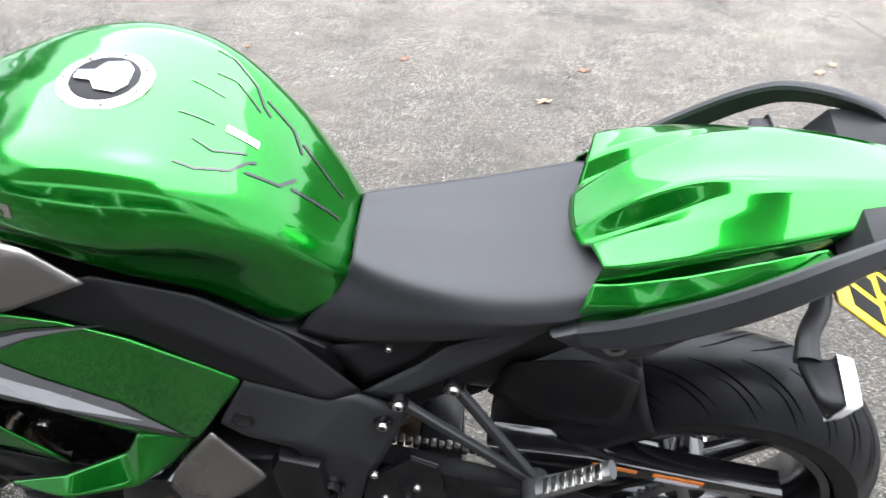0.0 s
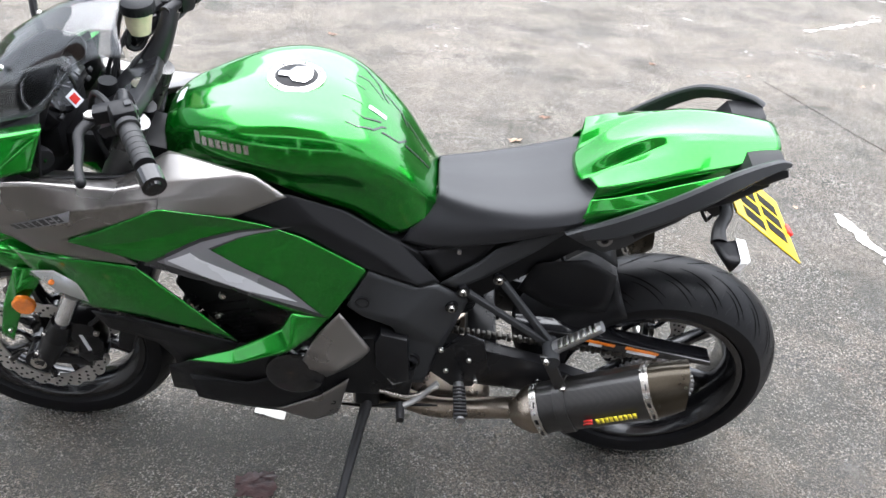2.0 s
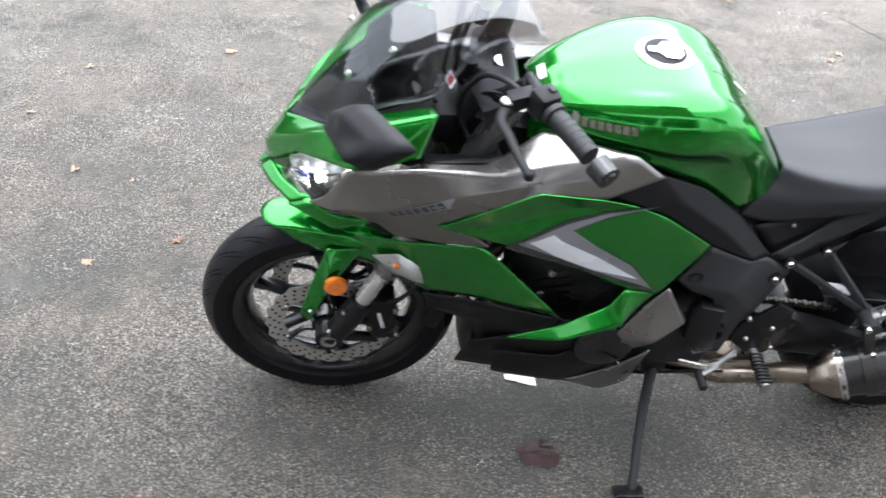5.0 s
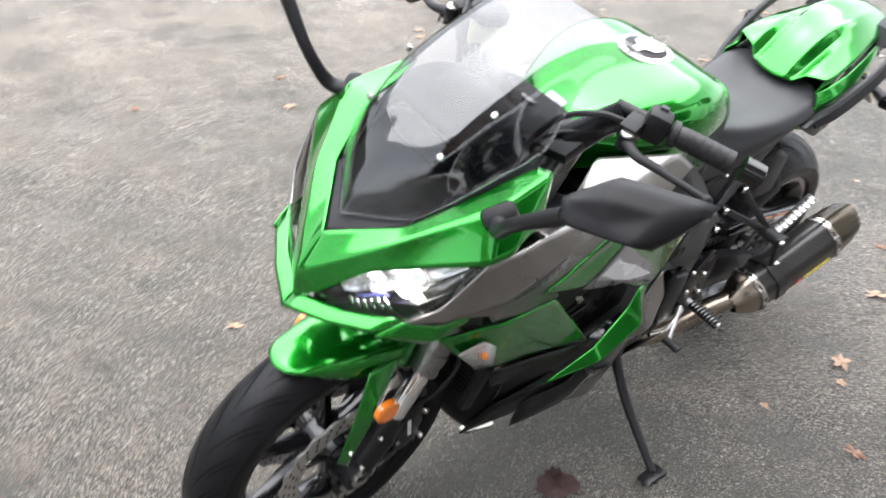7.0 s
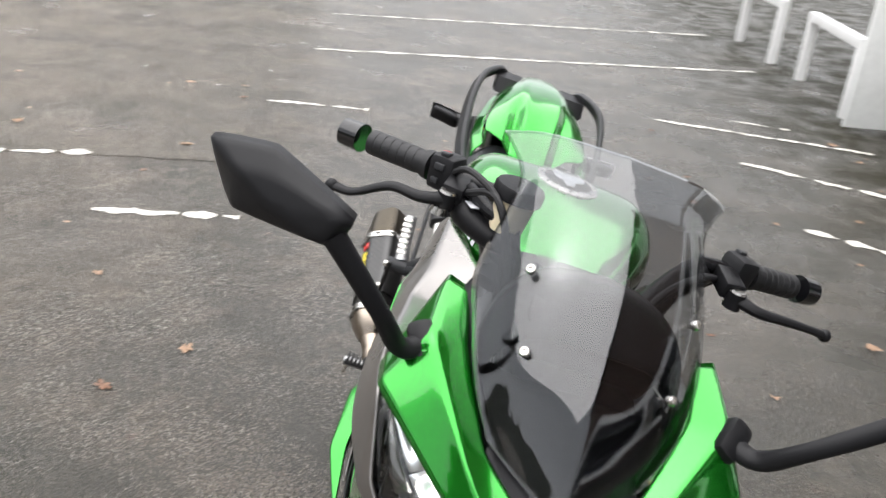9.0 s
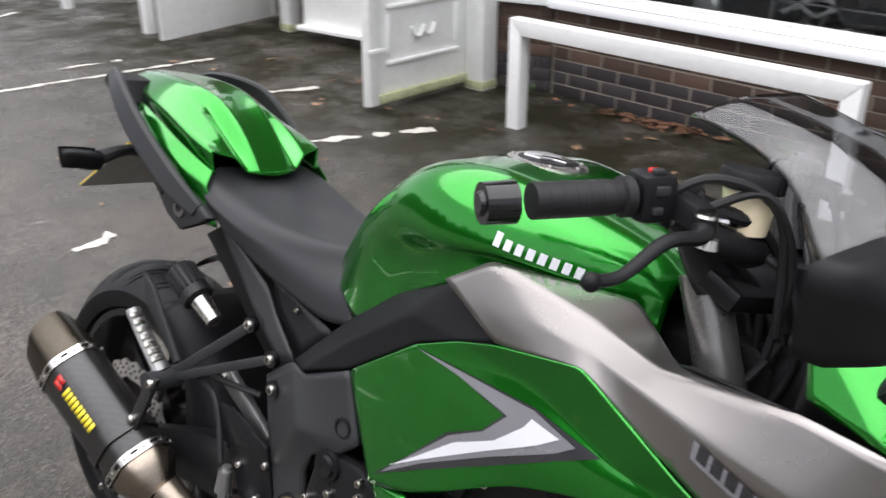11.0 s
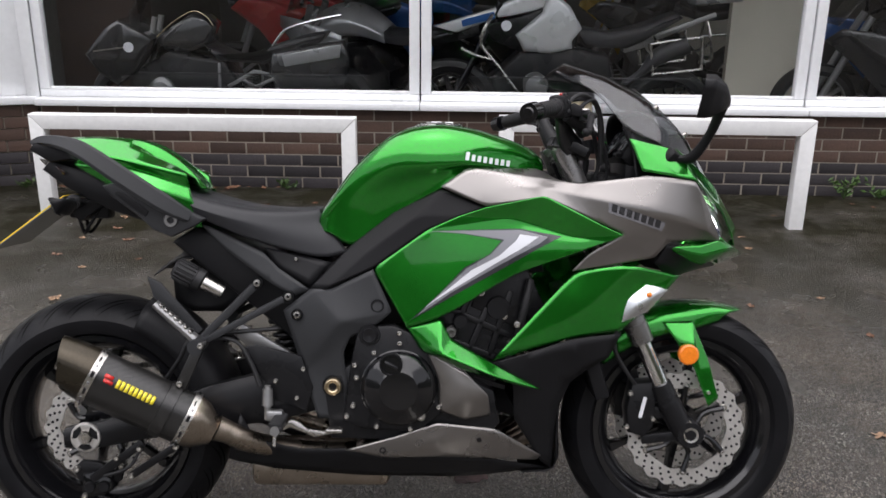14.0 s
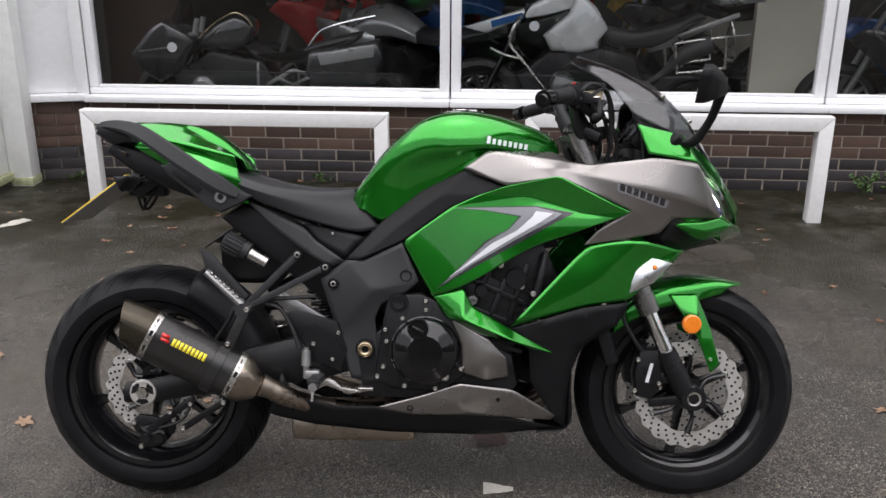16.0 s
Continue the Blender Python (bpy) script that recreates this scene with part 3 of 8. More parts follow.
window("window_1", -2.24, 0.058, "white plastic showroom window with a deep sill")
window("window_2", 0.062, 2.345, "white plastic showroom window with a deep sill")
window("window_3", 2.349, 5.0, "white plastic showroom window with a deep sill")
bm = box(bmesh.new(), (-0.37, 0.05, SILL + 0.025), (0.74, 0.16, 0.045), None, 0.006)
box(bm, (-0.37, 0.07, 1.55), (0.72, 0.06, 2.0), None, 0.004)
boardp = tagged(part("white_panel", bm, UPVC), "plain white infill panel on a sill above brick", "wall panel", kind="structure")
boardp.matrix_world = CANT
bm = box(bmesh.new(), (-0.02, 0.03, 1.55), (0.07, 0.09, 2.05), None, 0.006)
jamb = tagged(part("corner_post", bm, UPVC), "white plastic corner post between panel and window", "corner post", kind="structure")
jamb.matrix_world = CANT

# showroom room
ROOMF = mat("showroom_floor", (0.10, 0.098, 0.094), 0.25, 0, 0.2, grain=30, vary=0.15, stain=2)
ROOMW = mat("showroom_wall", (0.72, 0.68, 0.57), 0.8, 0, 0, grain=20, vary=0.1, stain=1.5)
ROOMC = mat("showroom_ceiling", (0.42, 0.42, 0.41), 0.9, 0, 0, grain=20, vary=0.06)
bm = box(bmesh.new(), (1.6, 3.2, 0.0), (8.6, 5.8, 0.04))
fl = tagged(part("floor", bm, ROOMF), "dark polished showroom floor", "floor", kind="structure")
fl.matrix_world = WALL
# inner walls darkened in colour so the room behind the glass reads dim
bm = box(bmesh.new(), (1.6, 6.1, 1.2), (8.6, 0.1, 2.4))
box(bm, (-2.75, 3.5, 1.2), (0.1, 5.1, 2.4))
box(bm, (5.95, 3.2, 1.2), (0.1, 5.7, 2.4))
rw = tagged(part("wall_back", bm, mat("showroom_dimmed_wall", (0.11, 0.105, 0.095), 0.8, 0, 0, grain=20, vary=0.2, stain=1.5)), "showroom inner walls, coloured dark to stand for the dim room", "wall", kind="structure")
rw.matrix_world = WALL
pt = tagged(part("wall_partition", box(bmesh.new(), (2.62, 1.66, 1.22), (0.62, 0.08, 2.40)), ROOMW), "plain beige partition wall inside the showroom", "wall", kind="structure")
pt.matrix_world = WALL
bm = box(bmesh.new(), (1.6, 3.3, 2.45), (8.6, 5.6, 0.04))
rc = tagged(part("ceiling", bm, ROOMC), "plain showroom ceiling", "ceiling", kind="structure")
rc.matrix_world = WALL


# ---- white hoop barriers ----
def barrier(x0, y0, x1, y1, h=0.575, label="white painted timber hoop barrier standing before the brick wall", s=0.078):
    a, b = Vector((x0, y0, 0)), Vector((x1, y1, 0))
    length = (b - a).length
    ob = thing("barrier", Matrix.Translation(a) @ pose(0, 0, 0, 0, 0, math.degrees(math.atan2((b - a).y, (b - a).x))), label, "barrier", "hoop barriers")
    bm = bmesh.new()
    prism(bm, [(0, h), (length, h), (length - s, h - s), (s, h - s)], -s / 2, s / 2, 0.004)
    part("rail", bm, WPAINT, ob)
    for q in (0, 1):
        bm = bmesh.new()
        xo, xi = (0, s) if q == 0 else (length, length - s)
        prism(bm, [(xo, h - 0.002), (xi, h - s - 0.002), (xi, -0.02), (xo, -0.02)], -s / 2 + 0.001, s / 2 - 0.001, 0.004)
        part("post", bm, WPAINT, ob)
    return ob


barrier(-2.03, 2.90, -0.283, 2.82, 0.562)
barrier(0.475, 2.735, 2.125, 2.652, 0.590)
barrier(-6.78, 2.90, -5.35, 2.84, 0.60)
barrier(-8.66, 2.80, -7.40, 2.83, 0.60)


# ---- white gates ----
def gate(x0, y0, x1, y1, h, label, moulded, foot=0.03):
    """A white yard gate: a flat leaf, with raised mouldings and a latch where it has them."""
    a, b = Vector((x0, y0, foot)), Vector((x1, y1, foot))
    w = (b - a).length
    ob = thing("gate", Matrix.Translation(a) @ pose(0, 0, 0, 0, 0, math.degrees(math.atan2((b - a).y, (b - a).x))), label, "gate", "yard gates")
    part("leaf", box(bmesh.new(), (w / 2, 0, h / 2), (w, 0.030, h), None, 0.004), DIRTY, ob)
    if not moulded:
        part("edge_strip", box(bmesh.new(), (w - 0.02, -0.020, h / 2), (0.04, 0.012, h - 0.02), None, 0.003), DIRTY, ob)
        return ob
    for x in (0.04, w - 0.04):
        part("stile", box(bmesh.new(), (x, -0.026, h / 2), (0.07, 0.024, h - 0.004), None, 0.008), DIRTY, ob)
    part("bottom_rail", box(bmesh.new(), (w / 2, -0.030, 0.035), (w - 0.15, 0.036, 0.05), None, 0.008), MOSSY, ob, "mossy bottom rail")
    for z in (0.22, 0.52, 0.95, 1.30):
        part("moulding", box(bmesh.new(), (w / 2, -0.024, z), (w - 0.30, 0.020, 0.022), None, 0.006), DIRTY, ob)
    for z0, z1 in ((0.26, 0.48), (0.56, 0.91), (0.99, 1.26)):
        for x in (0.16, w - 0.16):
            part("moulding", box(bmesh.new(), (x, -0.022, (z0 + z1) / 2), (0.020, 0.018, z1 - z0), None, 0.006), DIRTY, ob)
    for z in (0.36, 0.74, 1.12):
        bm = bmesh.new()
        for q in (-1, 1):
            tube(bm, [(w / 2 + q * 0.09, -0.022, z + 0.03), (w / 2 + q * 0.06, -0.026, z - 0.02), (w / 2 + q * 0.02, -0.026, z - 0.015), (w / 2, -0.026, z + 0.03)], 0.010, 8, 5)
        part("scroll", bm, DIRTY, ob, "raised scroll ornament")
    for z in (0.30, 0.62):
        part("hinge_band", box(bmesh.new(), (0.055, -0.042, z), (0.13, 0.010, 0.028), None, 0.003), WPAINT, ob, "white painted hinge strap")
    return ob


gate(-2.75, 2.54, -2.71, 3.38, 1.75, "white moulded yard gate standing open, mossy at the foot", True)
gate(-4.97, 2.68, -5.12, 3.80, 1.75, "broad flat white gate standing open in the yard", False)
gate(-4.42, 3.53, -3.62, 3.62, 1.70, "flat white gate leaf with a ledge, closed in the yard", False, 0.07)
bm = box(bmesh.new(), (-4.02, 3.545, 0.085), (0.84, 0.10, 0.03), pose(-4.02, 3.545, 0, 0, 0, 6.4).to_3x3(), 0.005)
tagged(part("gate_ledge", bm, WPAINT), "white painted ledge along the foot of the gate", "ledge", "", "structure")
for x, y, w, nm in ((-2.62, 3.36, 0.13, "gatepost"), (-4.70, 3.62, 0.11, "gatepost")):
    g = part(nm, box(bmesh.new(), (0, 0, 0.95), (w, w, 1.95), None, 0.006), DIRTY)
    part("post_cap", box(bmesh.new(), (0, 0, 1.942), (w + 0.03, w + 0.03, 0.03), None, 0.006), DIRTY, g)
    part("post_foot", box(bmesh.new(), (0, 0, 0.03), (w + 0.008, w + 0.008, 0.05), None, 0.004), MOSSY, g, "green mossy foot")
    g.location = (x, y, 0)
    tagged(g, "square white gatepost with a mossy foot", "gatepost", "gateposts")
# unseen half ring, added to darken the horizon that the flanks reflect
ring_dark = mat("dark_backdrop", (0.045, 0.055, 0.030), 0.9, 0, 0, grain=3, vary=0.6, stain=0.4)
bm = bmesh.new()
ring = [(26 * math.cos(a), 26 * math.sin(a)) for a in [math.pi * (1.06 + 0.88 * k / 40) for k in range(41)]]
grid_faces(bm, [[(x, y, 0) for x, y in ring], [(x, y, 5.2 + 0.8 * math.sin(3 * k) + 0.5 * math.sin(7.3 * k)) for k, (x, y) in enumerate(ring)]])
tagged(part("backdrop", bm, ring_dark), "unseen dark ring in place of trees beyond the car park, added to darken low reflections", "backdrop", kind="structure")
bm = box(bmesh.new(), (-3.66, 3.95, 0.5), (1.75, 0.2, 1.0))
tagged(part("wall_yard", bm, BRICK), "low brown brick wall behind the gateway", "wall", kind="structure")


# ---- the motorcycle: x ahead, y to its left, z up, leaning on its side stand ----
bike = thing("motorcycle", pose(0, 0.002, 0.008, -13.007, 0.653, 0), "green and graphite sports touring motorcycle leaning on its side stand", "motorcycle")
RA, FA = (-0.748, 0.0, 0.301), (0.711, 0.0, 0.300)
RAKE = Vector((-0.415, 0, 0.910))


def tyre_profile(outer, half, bead, crown):
    """Half-round tread, sidewall and bead as radius and y."""
    pts = []
    for k in range(17):
        a = -1 + k / 8
        pts.append((outer - crown * abs(a) ** 2.1, half * a * (1 - 0.04 * a * a)))
    side = [(outer - crown - 0.016, half * 0.965), (outer - crown - 0.034, half * 0.90), (bead + 0.008, half * 0.74), (bead - 0.004, half * 0.66), (bead - 0.006, half * 0.55)]
    return [(r, -y) for r, y in reversed(side)] + pts + side


def make_wheel(c, outer, half, bead, crown, rim_half, grooves, label, spokes):
    bm = bmesh.new()
    h = rim_half
    prof = [(bead + 0.006, -h), (bead + 0.008, -h + 0.004), (bead - 0.004, -h + 0.010), (bead - 0.016, -h * 0.72), (bead - 0.028, -h * 0.35), (bead - 0.030, 0), (bead - 0.028, h * 0.35), (bead - 0.016, h * 0.72), (bead - 0.004, h - 0.010), (bead + 0.008, h - 0.004), (bead + 0.006, h), (bead - 0.008, h), (bead - 0.022, h * 0.78), (bead - 0.036, h * 0.36), (bead - 0.038, 0), (bead - 0.036, -h * 0.36), (bead - 0.022, -h * 0.78), (bead - 0.008, -h)]
    lathe(bm, prof, (0, 0, 0), 96, closed=True)
    wheel = part("wheel", bm, GLOSS, bike, label)
    wheel.location = c
    bm = lathe(bmesh.new(), tyre_profile(outer, half, bead, crown), (0, 0, 0), 160)
    tyre = part("tyre", bm, tyre_rubber(grooves, half, "tyre_tread"), wheel, "black road tyre with slanting grooves, wet")
    for sd in (1, -1):
        for kind, (u0, u1, lead, w) in enumerate(((0.10, 0.80, 1.5, 0.0065), (0.42, 0.93, 0.9, 0.0045))):
            lo, hi = [], []
            for q in range(9):
                u = u0 + (u1 - u0) * q / 8
                r = outer - crown * u ** 2.1 + 0.0007
                a = lead * (2 * math.pi / grooves) * (q / 8) ** 0.75
                ww = w * (0.25 + 0.75 * math.sin(math.pi * min(1.0, q / 8 + 0.12)) ** 0.5 if q < 8 else 0.25)
                y = sd * half * u * (1 - 0.04 * u * u)
                lo.append(Vector((r * math.cos(a - ww / r / 2), y, r * math.sin(a - ww / r / 2))))
                hi.append(Vector((r * math.cos(a + ww / r / 2), y, r * math.sin(a + ww / r / 2))))
            bm = bmesh.new()
            grid_faces(bm, [lo, hi])
            first = part("groove", bm, GROOVE, tyre)
            for k in range(grooves):
                o = first if k == 0 else new("groove", first.data)
                o.parent = tyre
                o.rotation_euler = (0, 2 * math.pi * (k + 0.5 * kind + (0.25 if sd > 0 else 0.0)) / grooves, 0)
    bm = bmesh.new()
    cyl(bm, (0, -0.055, 0), (0, 0.055, 0), 0.034, None, 32)
    cyl(bm, (0, -0.020, 0), (0, 0.020, 0), 0.052, None, 32)
    part("hub", bm, GLOSS, wheel)
    for k in range(spokes):
        bm = bmesh.new()
        a = 2 * math.pi * (k + 0.35) / spokes
        d, s = Vector((math.cos(a), 0, math.sin(a))), Vector((-math.sin(a), 0, math.cos(a)))
        ra, rb = 0.040, bead - 0.030
        rows = []
        for q in range(5):
            t = q / 4
            r = ra + (rb - ra) * t
            w = 0.017 - 0.007 * math.sin(math.pi * min(1, t * 0.9)) + 0.004 * (t > 0.9)
            dy = 0.020 - 0.006 * t
            p = d * r
            rows.append([p + s * w * 0.6 + Vector((0, dy, 0)), p + s * w, p + s * w * 0.6 - Vector((0, dy, 0)), p - s * w * 0.6 - Vector((0, dy, 0)), p - s * w, p - s * w * 0.6 + Vector((0, dy, 0))])
        grid_faces(bm, rows, close=True)
        part("spoke", bm, GLOSS, wheel)
    return wheel


wheel_r = make_wheel(RA, 0.320, 0.095, 0.222, 0.052, 0.078, 26, "black cast rear wheel with a wide wet tyre", 6)
wheel_f = make_wheel(FA, 0.303, 0.060, 0.222, 0.032, 0.046, 24, "black cast front wheel with a wet tyre", 6)


def brake_disc(wheel, y, ro, ri, label, nb=6):
    """A scalloped steel rotor with drilled holes, on a dark carrier."""
    bm = bmesh.new()
    seg = 180
    for yy in (y - 0.0025, y + 0.0025):
        rings = []
        for q in range(4):
            ring = []
            for k in range(seg):
                a = 2 * math.pi * k / seg
                wave = 0.0035 * math.cos(a * 20)
                r = ri + 0.002 * math.cos(a * 10) if q == 0 else ri + (ro + wave - ri) * q / 3
                ring.append((r * math.cos(a), yy, r * math.sin(a)))
            rings.append(ring)
        grid_faces(bm, rings, close=True)
    a_, b_ = [], []
    for k in range(seg):
        a = 2 * math.pi * k / seg
        r = ro + 0.0035 * math.cos(a * 20)
        a_.append((r * math.cos(a), y - 0.0025, r * math.sin(a)))
        b_.append((r * math.cos(a), y + 0.0025, r * math.sin(a)))
    grid_faces(bm, [a_, b_], close=True)
    disc = part("brake_disc", bm, DISC, wheel, label)
    bm = bmesh.new()
    for k in range(90):
        a = 2 * math.pi * k / 90
        r = ri + (ro - ri) * (0.28, 0.56, 0.82)[k % 3]
        cyl(bm, (r * math.cos(a), y - 0.0031, r * math.sin(a)), (r * math.cos(a), y + 0.0031, r * math.sin(a)), 0.0037, None, 8)
    h = part("drilling", bm, BLACK, wheel)
    h["kind"] = "stuff"
    for k in range(nb):
        a = 2 * math.pi * (k + 0.5) / nb
        d = Vector((math.cos(a), 0, math.sin(a)))
        s = Vector((-math.sin(a), 0, math.cos(a)))
        bm = tube(bmesh.new(), [d * 0.035 + Vector((0, y, 0)), d * (ri * 0.6) + s * 0.012 + Vector((0, y, 0)), d * (ri + 0.004) + Vector((0, y, 0))], [0.008, 0.006, 0.009], 8, 4)
        part("carrier_arm", bm, GLOSS, wheel)
    bm = lathe(bmesh.new(), [(0.030, y - 0.006), (0.042, y - 0.006), (0.042, y + 0.006), (0.030, y + 0.006)], (0, 0, 0), 40, closed=True)
    part("disc_carrier", bm, GLOSS, wheel)
    ang = [2 * math.pi * (k + 0.5) / nb for k in range(nb)]
    bolts(wheel, [((ri + 0.004) * math.cos(a), y, (ri + 0.004) * math.sin(a)) for a in ang], 0.0115, (0, 1 if y > 0 else -1, 0), 0.005, "disc_bolt")
    return disc


for s in (1, -1):
    brake_disc(wheel_f, 0.068 * s, 0.147, 0.106, "drilled wavy front brake disc")
brake_disc(wheel_r, -0.085, 0.122, 0.086, "drilled wavy rear brake disc", 4)
bm = lathe(bmesh.new(), [(0.086, 0.092), (0.104, 0.092), (0.104, 0.099), (0.086, 0.099)], (0, 0, 0), 84, closed=True)
for k in range(42):
    a = 2 * math.pi * k / 42
    box(bm, (0.107 * math.cos(a), 0.0955, 0.107 * math.sin(a)), (0.008, 0.006, 0.007), Matrix.Rotation(-a, 3, "Y"))
for k in range(5):
    a = 2 * math.pi * k / 5
    bar(bm, (0.03 * math.cos(a), 0.0955, 0.03 * math.sin(a)), (0.088 * math.cos(a), 0.0955, 0.088 * math.sin(a)), 0.006, 0.018)
part("rear_sprocket", bm, ALLOY, wheel_r)
for w_, r_ in ((wheel_r, 0.018), (wheel_f, 0.014)):
    bm = cyl(bmesh.new(), (0, -0.12, 0), (0, 0.12, 0), r_ * 0.7, None, 20)
    part("axle", bm, STEEL, w_)

# swingarm, axle blocks, chain
bm = bmesh.new()
for s in (1, -1):
    rows = []
    for x, y, z, hy_, hz in ((-0.14, 0.11, 0.43, 0.026, 0.05), (-0.30, 0.125, 0.40, 0.028, 0.062), (-0.46, 0.128, 0.37, 0.024, 0.052), (-0.60, 0.135, 0.332, 0.022, 0.036), (-0.72, 0.14, 0.303, 0.020, 0.030), (-0.80, 0.14, 0.295, 0.018, 0.024)):
        rows.append([(x, (y + hy_ * a) * s, z + hz * b) for a, b in ((1, 0.6), (0.6, 1), (-0.6, 1), (-1, 0.6), (-1, -0.6), (-0.6, -1), (0.6, -1), (1, -0.6))])
    vs = grid_faces(bm, rows, close=True)
    bm.faces.new(vs[0])
    bm.faces.new(vs[-1])
swingarm = part("swingarm", bm, FRAME, bike, "matt black cast swingarm", smooth=50)
part("pivot_tube", cyl(bmesh.new(), (-0.17, -0.12, 0.43), (-0.17, 0.12, 0.43), 0.045), FRAME, swingarm)
part("cross_brace", box(bmesh.new(), (-0.33, 0, 0.41), (0.07, 0.24, 0.07), None, 0.01), FRAME, swingarm)
for s in (1, -1):
    bm = lathe(bmesh.new(), [(0.016, 0.0), (0.034, 0.0), (0.036, 0.003), (0.034, 0.008), (0.030, 0.009), (0.016, 0.007)], (RA[0], 0.156, RA[2]), 40, closed=True)
    if s < 0:
        bmesh.ops.transform(bm, matrix=Matrix.Diagonal((1, -1, 1, 1)), verts=bm.verts)
    adj = part("axle_adjuster", bm, DISC, swingarm, "round machined axle adjuster with three dark windows")
    for k in range(3):
        a = 2 * math.pi * k / 3 + 0.5
        pts_ = [(RA[0] + r * math.cos(a + da), RA[2] + r * math.sin(a + da)) for r, da in ((0.019, -0.55), (0.030, -0.62), (0.031, 0), (0.030, 0.62), (0.019, 0.55))]
        part("adjuster_window", prism(bmesh.new(), pts_, 0.160 * s, 0.1662 * s), BLACK, adj)
    part("axle_nut", cyl(bmesh.new(), (RA[0], 0.150 * s, RA[2]), (RA[0], 0.172 * s, RA[2]), 0.015, None, 6), STEEL, swingarm)
bm = bmesh.new()
for z0, z1 in ((0.475, 0.408), (0.392, 0.196)):
    n_ = 44
    for k in range(n_):
        t = (k + 0.5) / n_
        bar(bm, (-0.20 + (-0.548) * (t - 0.42 / n_), 0.0955, z0 + (z1 - z0) * (t - 0.42 / n_)), (-0.20 + (-0.548) * (t + 0.42 / n_), 0.0955, z0 + (z1 - z0) * (t + 0.42 / n_)), 0.016 if k % 2 else 0.010, 0.014, 0.002)
part("chain", bm, CHAINM, bike, "oily drive chain")["kind"] = "stuff"
bm = bmesh.new()
prism(bm, [(-0.40, 0.520), (-0.55, 0.508), (-0.86, 0.440), (-0.865, 0.425), (-0.60, 0.462), (-0.42, 0.488)], 0.082, 0.128, 0.004)
guard = part("chain_guard", bm, GLOSS, bike, "glossy black chain guard with warning stickers")
for x0, x1, z0, z1, mt in ((-0.56, -0.63, 0.493, 0.478, ORANGE), (-0.655, -0.735, 0.474, 0.457, ORANGE), (-0.57, -0.60, 0.482, 0.476, WHITE), (-0.66, -0.73, 0.463, 0.449, WHITE)):
    part("sticker", bar(bmesh.new(), (x0, 0.1285, z0), (x1, 0.1285, z1), 0.0014, 0.008, 0.0), mt, guard)

# rear hugger over the tyre
rows = []
for k in range(9):
    a = radians(14 + k * 9.0)
    r = 0.350 - 0.01 * math.sin(k / 8 * math.pi)
    c = Vector((RA[0] + r * math.cos(a), 0, RA[2] + r * math.sin(a)))
    o = Vector((math.cos(a), 0, math.sin(a)))
    rows.append([c + Vector((0, 0, 0)), c + Vector((0, 0.06, 0)) - o * 0.006, c + Vector((0, 0.100, 0)) - o * 0.030, c + Vector((0, 0.108, 0)) - o * (0.075 + 0.05 * max(0, 1 - k / 3))])
hug = surface(rows[:7], 3, 3, mirror=True)
part("rear_hugger", hug, BLACK, bike, "matt black plastic rear hugger", solid=0.003)
for s in (1,):
    vs = {"a": (-0.395, 0.085, 0.600), "b": (-0.425, 0.095, 0.690), "c": (-0.530, 0.100, 0.712), "d": (-0.605, 0.098, 0.668), "e": (-0.598, 0.104, 0.560), "f": (-0.470, 0.100, 0.560), "m": (-0.510, 0.112, 0.640)}
    part("inner_mudguard", cage(vs, ["a f m b", "b m c", "c m d", "d m e", "e m f"], s, mid=0.3), BLACK, bike, "black inner rear mudguard flank", sub=2, solid=0.003)
bm = surface([[(-0.395, 0, 0.630), (-0.395, 0.065, 0.610)], [(-0.425, 0, 0.715), (-0.425, 0.075, 0.700)], [(-0.530, 0, 0.735), (-0.530, 0.080, 0.722)], [(-0.605, 0, 0.690), (-0.605, 0.078, 0.678)]], 4, 4, mirror=True)
part("inner_mudguard", bm, BLACK, bike, "black inner rear mudguard", solid=0.003)

# ---- fork, front mudguard, calipers ----
def fork_at(z, y):
    k = (z - FA[2]) / 0.910
    return Vector((FA[0] - 0.030 + RAKE.x * k + 0.012, y, z))


